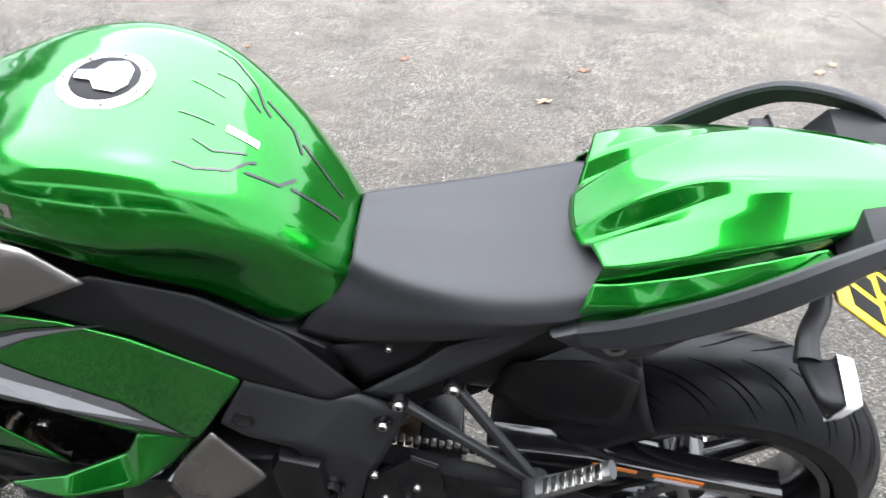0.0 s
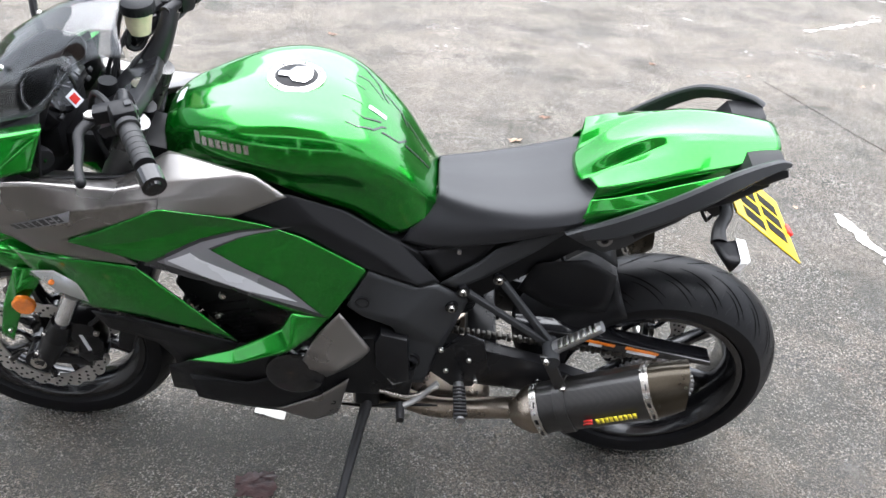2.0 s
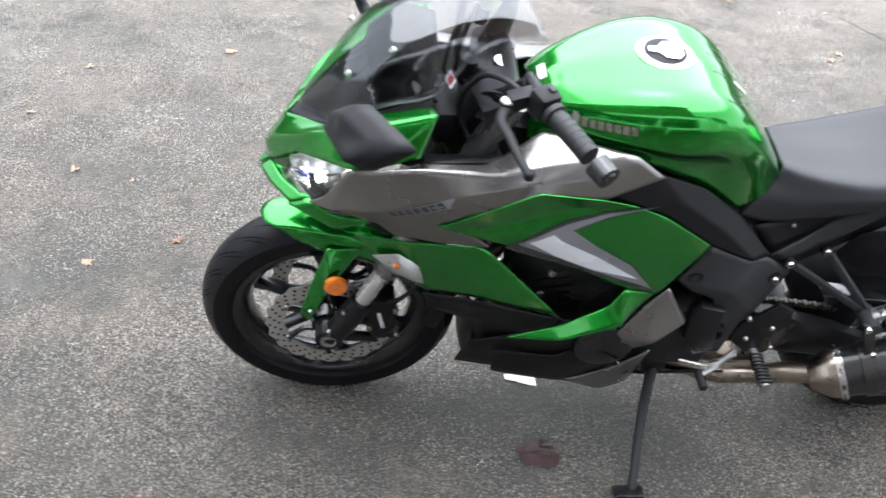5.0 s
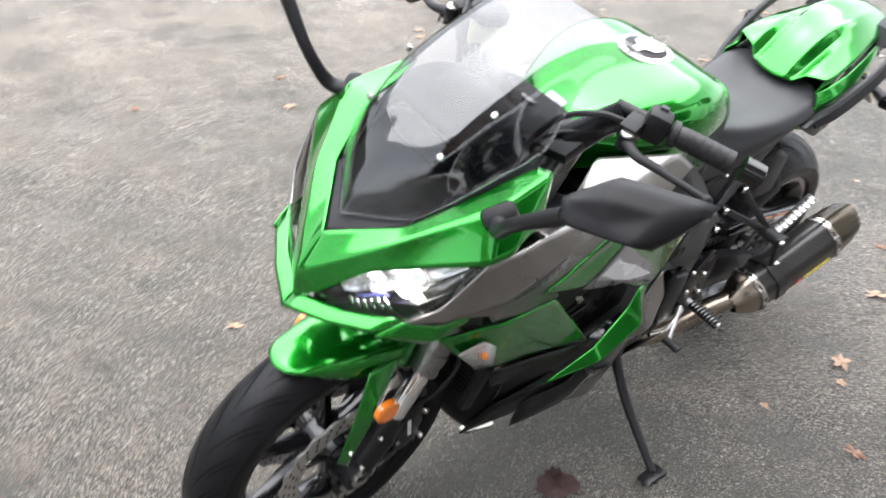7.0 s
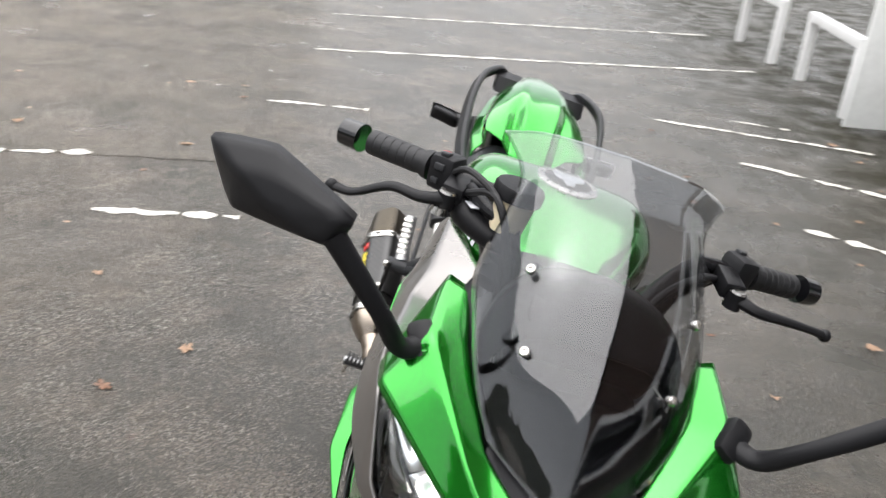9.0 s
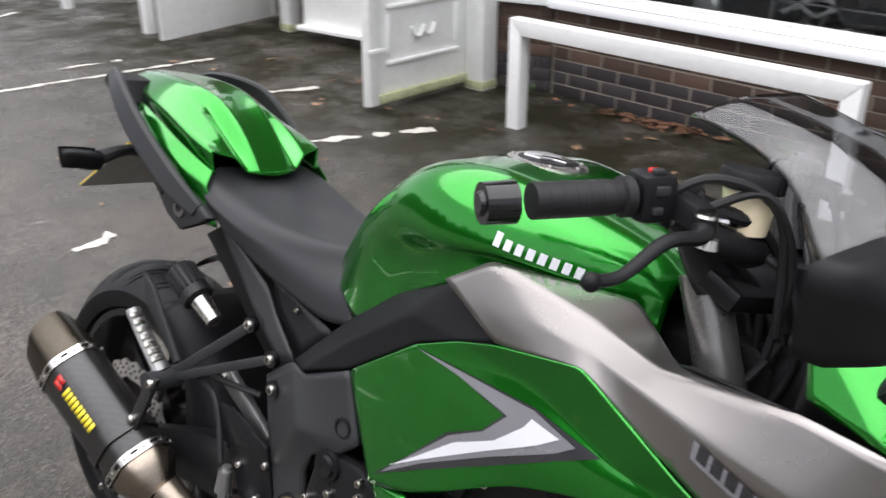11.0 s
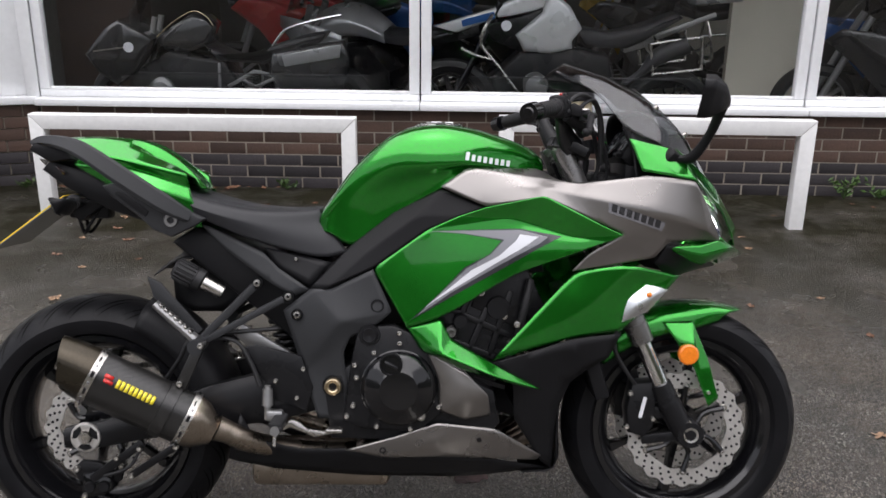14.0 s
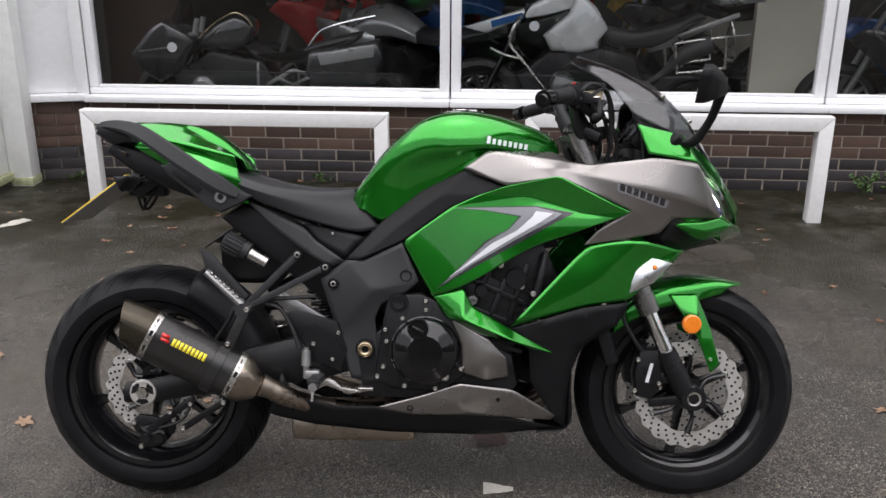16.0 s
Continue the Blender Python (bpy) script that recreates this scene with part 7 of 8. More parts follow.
# ---- bars, yoke, levers, mirrors ----
bm = prism(bmesh.new(), [(-0.035, -0.135), (0.022, -0.135), (0.045, -0.05), (0.045, 0.05), (0.022, 0.135), (-0.035, 0.135), (-0.050, 0.05), (-0.050, -0.05)], 0, 0.026, 0.005)
yoke = part("top_yoke", bm, FRAME, bike, "black top yoke")
yoke.matrix_local = Matrix.Translation((0.405, 0, 0.985)) @ pose(0, 0, 0, 90, 0, 0) @ pose(0, 0, 0, 0, 0, 0) @ Matrix.Rotation(radians(-24), 4, "Z")
bm = cyl(bmesh.new(), (0.392, 0, 0.985), (0.386, 0, 1.018), 0.022, 0.020, 28)
part("yoke_nut", bm, STEEL, bike, "steel steering stem nut")
bm = cyl(bmesh.new(), (0.458, 0, 0.985), (0.452, 0, 1.02), 0.018, None, 24)
part("ignition_lock", bm, BLACK, bike, "black ignition lock")
for s in (1, -1):
    bm = cyl(bmesh.new(), (0.392, 0.103 * s, 0.985), (0.385, 0.103 * s, 1.004), 0.020, 0.018, 24)
    part("fork_cap", bm, ALLOY, bike, "silver fork cap adjuster")
    bm = bmesh.new()
    tube(bm, [(0.395, 0.105 * s, 1.000), (0.372, 0.135 * s, 1.045), (0.362, 0.170 * s, 1.086)], [0.030, 0.024, 0.024], 14, 4, 0.75)
    tube(bm, [(0.368, 0.150 * s, 1.092), (0.345, 0.215 * s, 1.089), (0.300, 0.290 * s, 1.080)], 0.0115, 12, 3)
    hb = part("handlebar", bm, FRAME, bike, "black raised clip-on handlebar", smooth=50)
    g0, g1 = Vector((0.335, 0.242 * s, 1.087)), Vector((0.276, 0.345 * s, 1.072))
    d = (g1 - g0).normalized()
    prof = [(-0.004, 0.021), (0.006, 0.021), (0.008, 0.0165)]
    for k in range(6):
        prof += [(0.020 + k * 0.014, 0.0178), (0.0205 + k * 0.014, 0.0184), (0.032 + k * 0.014, 0.0184), (0.0325 + k * 0.014, 0.0178)]
    bm = tube(bmesh.new(), [g0 + d * a for a, _ in prof], [r for _, r in prof], 24, 1)
    part("grip", bm, RUBBER, hb, "ribbed black rubber grip")
    bm = cyl(bmesh.new(), g1 + d * 0.001, g1 + d * 0.034, 0.0215, 0.0205, 28)
    cyl(bm, g1 + d * 0.034, g1 + d * 0.038, 0.013, 0.010, 20)
    part("bar_end", bm, GLOSS, hb, "black bar-end weight")
    q = (g0 - d * 0.028)
    bm = box(bmesh.new(), (0, 0, 0), (0.044, 0.042, 0.052), None, 0.010)
    sw = part("switch_housing", bm, BLACK, hb, "black switch housing")
    rot = d.to_track_quat("Y", "Z").to_matrix().to_4x4()
    sw.matrix_local = Matrix.Translation(q) @ rot
    bm = bmesh.new()
    box(bm, (-0.022, 0.0, 0.010), (0.008, 0.016, 0.010), None, 0.002)
    box(bm, (-0.022, 0.004, -0.010), (0.008, 0.012, 0.008), None, 0.002)
    box(bm, (-0.010, 0.0, 0.027), (0.012, 0.014, 0.006), None, 0.002)
    part("switches", bm, GREYP, sw)
    if s < 0:
        part("kill_switch", box(bmesh.new(), (-0.006, 0.002, 0.027), (0.008, 0.012, 0.006), None, 0.002), RED, sw, "red engine stop switch")
    piv = Vector((0.408, 0.210 * s, 1.074))
    LT = 1.056 if s > 0 else 1.030
    bm = bmesh.new()
    bar(bm, (0.362, 0.195 * s, 1.088), (0.405, 0.205 * s, 1.080), 0.030, 0.026)
    cyl(bm, piv + Vector((0, 0, -0.014)), piv + Vector((0, 0, 0.010)), 0.013, None, 20)
    pc = part("lever_perch", bm, BLACK, hb)
    part("pivot_screw", cyl(bmesh.new(), piv + Vector((0, 0, 0.010)), piv + Vector((0, 0, 0.013)), 0.012, 0.011, 20), STEEL, pc, "bright pivot screw")
    bm = tube(bmesh.new(), [piv, (0.420, 0.245 * s, 1.070), (0.408, 0.285 * s, 1.066), (0.396, 0.330 * s, LT + 0.006), (0.384, 0.360 * s, LT)], [0.009, 0.0075, 0.0065, 0.0055, 0.0065], 12, 5, 1.3)
    bmesh.ops.create_uvsphere(bm, u_segments=14, v_segments=10, radius=0.0095, matrix=Matrix.Translation((0.384, 0.362 * s, LT)))
    part("lever", bm, BLACK, hb, "black clutch lever" if s > 0 else "black brake lever")
    bm = tube(bmesh.new(), [(0.372, 0.190 * s, 1.080), (0.410, 0.150 * s, 1.085), (0.445, 0.100 * s, 1.050), (0.470, 0.070 * s, 0.960), (0.440, 0.090 * s, 0.880)], 0.0055, 8)
    part("cable", bm, RUBBER, hb)
    bm = tube(bmesh.new(), [(0.340, 0.205 * s, 1.070), (0.385, 0.140 * s, 1.040), (0.430, 0.080 * s, 1.000), (0.440, 0.060 * s, 0.930)], 0.0045, 8)
    part("cable", bm, RUBBER, hb)
bm = tube(bmesh.new(), [(0.385, -0.185, 1.092), (0.412, -0.150, 1.080), (0.428, -0.125, 1.080)], 0.010, 10)
arm = part("reservoir_bracket", bm, FRAME, bike, "black reservoir bracket")
bm = cyl(bmesh.new(), (0.416, -0.122, 1.062), (0.412, -0.122, 1.108), 0.023, 0.029, 28)
pot = part("brake_reservoir", bm, FLUID, arm, "amber brake fluid reservoir")
bm = bmesh.new()
rings = []
for z, q in ((1.109, 1.0), (1.124, 1.0), (1.128, 0.94), (1.129, 0.70)):
    rings.append([(0.411 + 0.0335 * q * (1 + 0.035 * (k % 2)) * math.cos(math.pi * k / 24), -0.122 + 0.0335 * q * (1 + 0.035 * (k % 2)) * math.sin(math.pi * k / 24), z) for k in range(48)])
vs = grid_faces(bm, rings, close=True)
bm.faces.new(vs[-1])

part("reservoir_cap", bm, BLACK, pot, "black ribbed reservoir cap")
bm = tube(bmesh.new(), [(0.372, -0.196, 1.074), (0.400, -0.176, 1.058), (0.420, -0.140, 1.048), (0.432, -0.112, 1.046)], [0.017, 0.019, 0.017, 0.014], 14, 3)
mc = part("master_cylinder", bm, BLACK, bike, "black front brake master cylinder")
part("label_strip", box(bmesh.new(), (0.404, -0.168, 1.078), (0.020, 0.026, 0.002), Matrix.Rotation(0.5, 3, "Z"), 0.0005), WHITE, mc, "small white label")
part("lever_adjuster", cyl(bmesh.new(), (0.418, -0.214, 1.056), (0.418, -0.214, 1.066), 0.013, 0.011, 20), STEEL, mc, "silver lever adjuster dial")
for path in ([(0.392, -0.190, 1.085), (0.440, -0.150, 1.110), (0.470, -0.110, 1.040), (0.462, -0.090, 0.930)], [(0.350, -0.220, 1.080), (0.400, -0.190, 1.120), (0.452, -0.132, 1.090), (0.470, -0.100, 0.960)], [(0.432, -0.112, 1.046), (0.470, -0.100, 1.020), (0.490, -0.080, 0.940), (0.470, -0.070, 0.860)]):
    part("cable", tube(bmesh.new(), path, 0.0050, 8, 6), RUBBER, mc)
bm = tube(bmesh.new(), [(0.428, -0.110, 1.075), (0.436, -0.100, 1.04), (0.415, -0.120, 1.03), (0.400, -0.180, 1.07)], 0.006, 8)
part("reservoir_hose", bm, RUBBER, arm)

# corners of each mirror head: inner top, top, outer, outer low, inner low
MR = {1: ((0.632, 0.190, 0.986), [(0.680, 0.312, 1.130), (0.650, 0.352, 1.176), (0.580, 0.464, 1.184), (0.640, 0.440, 1.122), (0.678, 0.324, 1.100)]),
      -1: ((0.624, -0.188, 0.976), [(0.686, -0.304, 1.126), (0.630, -0.412, 1.152), (0.606, -0.488, 1.132), (0.600, -0.450, 1.058), (0.668, -0.318, 1.082)])}
for s in (1, -1):
    base, ring = MR[s]
    bm = box(bmesh.new(), (0, 0, 0), (0.056, 0.034, 0.034), None, 0.010)
    mirror = part("mirror", bm, BLACK, bike, "black angular rear-view mirror on a curved stalk")
    seat_m = Matrix.Translation(base) @ pose(0, 0, 0, -35 * s, 30, -30 * s)
    mirror.matrix_local = seat_m
    inv = seat_m.inverted()
    R5 = [Vector(p) for p in ring]
    neck = R5[4].lerp(R5[0], 0.35) + Vector((0.014, 0.010 * s, 0.004))
    path = [Vector(base), Vector(base) + Vector((0.030, 0.028 * s, 0.004)), Vector(base).lerp(neck, 0.48) + Vector((0.026, 0.0, -0.006)), neck]
    bm = tube(bmesh.new(), [inv @ p for p in path], [0.012, 0.0095, 0.0082, 0.0100], 12, 6, 1.35)
    part("stalk", bm, BLACK, mirror, "slim curved black stalk")
    mid_ = sum(R5, Vector()) / 5
    vs = {}
    for k, p in enumerate(R5):
        vs["r%d" % k] = p + Vector((-0.012, 0, 0))
        vs["q%d" % k] = p + Vector((0.008, 0, 0))
        vs["f%d" % k] = p.lerp(mid_, 0.45) + Vector((0.030, 0, 0))
    for k, f in ((3, 0.034), (4, 0.036), (0, 0.020)):
        vs["f%d" % k] = R5[k].lerp(mid_, 0.16) + Vector((f, 0, 0.004))
    vs["c"] = mid_ + Vector((0.040, 0, -0.008))
    vs = {k: inv @ p for k, p in vs.items()}
    fs = []
    for k in range(5):
        n_ = (k + 1) % 5
        fs += ["r%d r%d q%d q%d" % (k, n_, n_, k), "q%d q%d f%d f%d" % (k, n_, n_, k), "f%d f%d c" % (k, n_)]
    part("mirror_shell", cage(vs, fs, 1, mid=0.62), BLACK, mirror, "black plastic mirror shell", sub=2)
    bm = bmesh.new()
    bm.faces.new([bm.verts.new(inv @ (p.lerp(mid_, 0.05) + Vector((-0.0105, 0, 0)))) for p in R5])
    part("mirror_glass", bm, MIRROR, mirror, "mirror glass")

# ---- markings on the panels ----
from mathutils.bvhtree import BVHTree

bpy.context.view_layer.update()
deps = bpy.context.evaluated_depsgraph_get()


def skin(ob):
    """The finished surface of a part, in the motorcycle's own axes."""
    e = ob.evaluated_get(deps)
    me = e.to_mesh()
    t = BVHTree.FromPolygons([v.co.copy() for v in me.vertices], [tuple(p.vertices) for p in me.polygons])
    e.to_mesh_clear()
    return t


def marking(name, outline, tree, s, material, parent, lift=0.0012, step=0.012):
    """A thin flat mark in x and z, laid on the flank of a part."""
    bm = bmesh.new()
    bm.faces.new([bm.verts.new((x, 0, z)) for x, z in outline])
    bm.normal_update()
    bmesh.ops.triangulate(bm, faces=bm.faces)
    xs, zs = [p[0] for p in outline], [p[1] for p in outline]
    for ax_, lo, hi in ((Vector((1, 0, 0)), min(xs), max(xs)), (Vector((0, 0, 1)), min(zs), max(zs))):
        q = lo + step
        while q < hi:
            bmesh.ops.bisect_plane(bm, geom=bm.verts[:] + bm.edges[:] + bm.faces[:], plane_co=ax_ * q, plane_no=ax_)
            q += step
    lay(bm, tree, s, lift)
    return part(name, bm, material, parent, smooth=80)


def lay(bm, tree, s, lift):
    last = 0.2
    for v in bm.verts:
        hit, nrm, _, _ = tree.ray_cast(Vector((v.co.x, 0.6 * s, v.co.z)), Vector((0, -s, 0)))
        if hit is None:
            hit, nrm, _, _ = tree.find_nearest(Vector((v.co.x, last * s, v.co.z)))
        last = abs(hit.y)
        v.co.y = hit.y + lift * s


def bars(name, count, x0, z0, x1, z1, h, tree, s, material, parent, fill=0.72, lean=0.0, first=1.0):
    """A row of plain upright bars along a line on a flank, standing for a maker's mark."""
    d = Vector((x1 - x0, 0, z1 - z0))
    up = Vector((-d.z, 0, d.x)).normalized()
    if up.z < 0:
        up = -up
    for k in range(count):
        a = Vector((x0, 0, z0)) + d * (k / count)
        b = a + d * (fill / count)
        hh = h * (first if k == 0 else 1.0)
        pts = [a, b, b + up * hh + d.normalized() * lean, a + up * hh + d.normalized() * lean]
        marking(name, [(p.x, p.z) for p in pts], tree, s, material, parent, 0.0016, 0.02)


CHEVRON = {1: ([(0.369, 0.742), (0.308, 0.781), (0.251, 0.81), (0.177, 0.828), (0.069, 0.84), (0.177, 0.809), (0.236, 0.781), (0.172, 0.731), (0.091, 0.675), (0.019, 0.581), (0.123, 0.634), (0.258, 0.694)],
               [(0.341, 0.752), (0.277, 0.789), (0.249, 0.802), (0.177, 0.822), (0.075, 0.838), (0.177, 0.812), (0.239, 0.786), (0.176, 0.734), (0.095, 0.676), (0.031, 0.596), (0.063, 0.615), (0.175, 0.668), (0.258, 0.711)],
               [(0.32, 0.756), (0.274, 0.777), (0.257, 0.76), (0.175, 0.709), (0.071, 0.633), (0.175, 0.671), (0.258, 0.714)]),
           -1: ([(0.362, 0.797), (0.265, 0.813), (0.055, 0.803), (0.14, 0.798), (0.225, 0.785), (0.198, 0.753), (0.14, 0.72), (0.087, 0.662), (0.017, 0.593), (0.111, 0.651), (0.221, 0.716), (0.31, 0.769)],
                [(0.331, 0.795), (0.266, 0.81), (0.061, 0.803), (0.14, 0.799), (0.231, 0.787), (0.2, 0.752), (0.146, 0.719), (0.091, 0.664), (0.033, 0.605), (0.111, 0.661), (0.22, 0.728), (0.31, 0.779)],
                [(0.309, 0.795), (0.266, 0.8), (0.258, 0.786), (0.22, 0.75), (0.157, 0.715), (0.095, 0.662), (0.048, 0.624), (0.111, 0.667), (0.212, 0.732), (0.282, 0.775)])}
for s in (1, -1):
    sil, grn = fairings[s]
    t_g, t_s = skin(grn), skin(sil)
    for k, (name, m_, up_) in enumerate((("chevron_trim", DARKD, 0.0010), ("chevron_grey", GREYD, 0.0016), ("chevron_white", WHITE, 0.0022))):
        marking(name, CHEVRON[s][k], t_g, s, m_, grn, up_)
    t_t = skin(tank)
    if s > 0:
        bars("tank_badge", 8, 0.262, 0.976, 0.148, 0.990, 0.017, t_t, s, STEEL, tank, first=1.35)
        marking("model_plate", [(0.596, 0.826), (0.590, 0.850), (0.478, 0.884), (0.484, 0.858)], t_s, s, GREYD, sil, 0.0012)
        bars("model_badge", 7, 0.588, 0.830, 0.488, 0.861, 0.017, t_s, s, DARKD, sil, lean=-0.004)
    else:
        bars("tank_badge", 8, 0.140, 0.976, 0.252, 0.960, 0.014, t_t, s, WHITE, tank, fill=0.62, first=1.35)
        marking("model_plate", [(0.464, 0.876), (0.596, 0.832), (0.590, 0.812), (0.464, 0.854)], t_s, s, GREYD, sil, 0.0012)
        bars("model_badge", 7, 0.470, 0.857, 0.588, 0.817, 0.017, t_s, s, DARKD, sil, lean=-0.004)


def tank_mark(name, pts, w, material, filled=False, base=None):
    """A thin printed line or shape on top of the tank, laid on from above."""
    base = base or tank
    tree = skin(base)
    bm = bmesh.new()
    if filled:
        bm.faces.new([bm.verts.new((x, y, 0)) for x, y in pts])
        bm.normal_update()
        bmesh.ops.triangulate(bm, faces=bm.faces)
        bmesh.ops.subdivide_edges(bm, edges=bm.edges[:], cuts=5, use_grid_fill=True)
    else:
        path = []
        for a, b in zip(pts, pts[1:]):
            path += [Vector((*a, 0)).lerp(Vector((*b, 0)), k / 6) for k in range(6)]
        path.append(Vector((*pts[-1], 0)))
        lo, hi = [], []
        for k, p in enumerate(path):
            d = (path[min(k + 1, len(path) - 1)] - path[max(k - 1, 0)]).normalized()
            q = Vector((-d.y, d.x, 0)) * w / 2
            lo.append(p - q)
            hi.append(p + q)
        grid_faces(bm, [lo, hi])
    for v in bm.verts:
        hit, nrm, _, _ = tree.ray_cast(Vector((v.co.x, v.co.y, 1.4)), Vector((0, 0, -1)))
        v.co = (hit + nrm * 0.0012) if hit else tree.find_nearest(Vector((v.co.x, v.co.y, 0.9)))[0]
    return part(name, bm, material, base, smooth=80)


for s in (1, -1):
    for w, line in ((0.0026, ((-0.030, 0.062), (-0.052, 0.066), (-0.084, 0.040))), (0.0032, ((-0.020, 0.106), (-0.041, 0.104), (-0.072, 0.080), (-0.086, 0.052), (-0.094, 0.044))), (0.0034, ((-0.086, 0.068), (-0.120, 0.052), (-0.134, 0.024))), (0.0042, ((-0.132, 0.042), (-0.170, 0.024), (-0.184, 0.020))), (0.0022, ((-0.008, 0.030), (-0.047, 0.026)))):
        tank_mark("tank_line", [(x, y * s) for x, y in line], w, DARKD)
tank_mark("tank_print", [(-0.058, 0.016), (-0.092, 0.010), (-0.092, 0.022), (-0.058, 0.028)], 0, WHITE, True)
tank_mark("tank_label", [(0.318, -0.022), (0.304, -0.022), (0.304, 0.022), (0.318, 0.022)], 0, WHITE, True)

# ---- bikes in the showroom ----
def paint(name, c, rough=0.25, metal=0.2):
    return mat(name, c, rough, metal, 0.8, grain=400, vary=0.08)


def show_bike(x, y, turn, body, accent, label, rack=False, tall=0.0, screen=True):
    """A parked motorcycle behind the glass: x ahead in its own axes."""
    ob = thing("parked_motorcycle", WALL @ Matrix.Translation((x, y, 0.02)) @ pose(0, 0, 0, -7, 0, turn), label, "motorcycle", "showroom motorcycles")
    for cx, w in ((0.72, 0.055), (-0.72, 0.08)):
        bm = lathe(bmesh.new(), [(0.235, -w * 0.8), (0.27, -w), (0.305, -w * 0.6), (0.315, 0), (0.305, w * 0.6), (0.27, w), (0.235, w * 0.8)], (cx, 0, 0.315), 48)
        wh = part("wheel", bm, RUBBER, ob)
        bm = lathe(bmesh.new(), [(0.225, -w * 0.8), (0.238, -w * 0.8), (0.238, w * 0.8), (0.225, w * 0.8)], (cx, 0, 0.315), 48, closed=True)
        for k in range(5):
            a = 2 * math.pi * k / 5
            bar(bm, (cx, 0, 0.315), (cx + 0.228 * math.cos(a), 0, 0.315 + 0.228 * math.sin(a)), 0.03, 0.03)
        part("rim", bm, ALLOY, wh)
    rows = []
    for q, zt, ys, yl, zl in ((-0.22, 0.86 + tall, 0.08, 0.11, 0.74 + tall), (-0.05, 0.97 + tall, 0.12, 0.16, 0.80 + tall), (0.12, 1.02 + tall, 0.14, 0.19, 0.80 + tall), (0.28, 0.99 + tall, 0.12, 0.20, 0.74 + tall), (0.42, 0.92 + tall, 0.08, 0.17, 0.70 + tall)):
        rows.append([(q, 0, zt), (q, ys * 0.6, zt - 0.01), (q, ys, zt - 0.05), (q, yl, (zt + zl) / 2), (q, yl * 0.95, zl)])
    part("tank", cage_net(rows, {2: 0.5, 3: 0.6}), body, ob, sub=2, solid=0.004)
    rows = [[(q, 0, z + tall), (q, w * 0.6, z + tall), (q, w, z - 0.03 + tall), (q, w, z - 0.09 + tall)] for q, z, w in ((-0.20, 0.84, 0.10), (-0.40, 0.82, 0.14), (-0.60, 0.88, 0.14), (-0.82, 0.92, 0.10))]
    part("seat", cage_net(rows, {2: 0.4}), VINYL, ob, sub=2, solid=0.01)
    rows = [[(q, 0, z + tall), (q, w * 0.7, z + 0.0 + tall), (q, w, z - 0.05 + tall), (q, w * 0.8, z - 0.11 + tall)] for q, z, w in ((-0.50, 0.83, 0.15), (-0.72, 0.88, 0.14), (-0.98, 0.95, 0.07))]
    part("tail", cage_net(rows, {2: 0.7}), accent, ob, sub=2, solid=0.004)
    for s in (1, -1):
        vs = {"a": (0.10, 0.20, 0.80 + tall), "b": (0.42, 0.23, 0.90 + tall), "c": (0.66, 0.20, 0.92 + tall), "d": (0.74, 0.12, 0.82 + tall), "e": (0.52, 0.20, 0.66 + tall), "f": (0.30, 0.20, 0.45), "g": (0.12, 0.18, 0.50), "m": (0.40, 0.26, 0.74 + tall)}
        part("fairing", cage(vs, ["a g m b", "b m c", "c m e d", "m g f e"], s), body if s > 0 else accent, ob, sub=2, solid=0.004)
        bm = tube(bmesh.new(), [(0.72, 0.09 * s, 0.33), (0.50, 0.09 * s, 0.85 + tall), (0.44, 0.09 * s, 0.98 + tall)], 0.025, 12)
        part("fork_leg", bm, ALLOY, ob)
        bm = tube(bmesh.new(), [(0.44, 0.06 * s, 1.0 + tall), (0.40, 0.20 * s, 1.06 + tall), (0.30, 0.36 * s, 1.04 + tall)], 0.013, 10)
        part("handlebar", bm, FRAME, ob)
        bm = box(bmesh.new(), (0.48, 0.36 * s, 1.16 + tall), (0.04, 0.14, 0.08), None, 0.015)
        tube(bm, [(0.44, 0.22 * s, 1.06 + tall), (0.47, 0.32 * s, 1.14 + tall)], 0.007, 8)
        part("mirror", bm, BLACK, ob)
    bm = bmesh.new()
    prism(bm, [(-0.25, 0.28), (0.25, 0.26), (0.36, 0.42), (0.28, 0.70), (-0.10, 0.72), (-0.28, 0.55)], -0.16, 0.16, 0.02)
    bar(bm, (-0.20, 0.12, 0.42), (-0.74, 0.13, 0.315), 0.04, 0.07)
    bar(bm, (-0.20, -0.12, 0.42), (-0.74, -0.13, 0.315), 0.04, 0.07)
    part("engine", bm, FRAME, ob)
    bm = cyl(bmesh.new(), (-0.38, -0.20, 0.36), (-0.86, -0.24, 0.52), 0.055, 0.06, 24)
    part("silencer", bm, STEEL, ob)
    bm = bmesh.new()
    lathe(bm, [(0.0, 0), (0.06, 0), (0.07, 0.02)], (0, 0, 0), 24)
    hl = part("headlamp", bm, LENS, ob)
    hl.matrix_local = Matrix.Translation((0.74, 0, 0.86 + tall)) @ pose(0, 0, 0, 0, 0, 90)
    if screen:
        net = [[(0.72, 0, 0.92 + tall), (0.66, 0.12, 0.92 + tall)], [(0.60, 0, 1.10 + tall), (0.56, 0.14, 1.08 + tall)], [(0.46, 0, 1.24 + tall), (0.44, 0.13, 1.20 + tall)]]
        part("windscreen", surface(net, 5, 5, mirror=True), SCREEN, ob, solid=0.003)
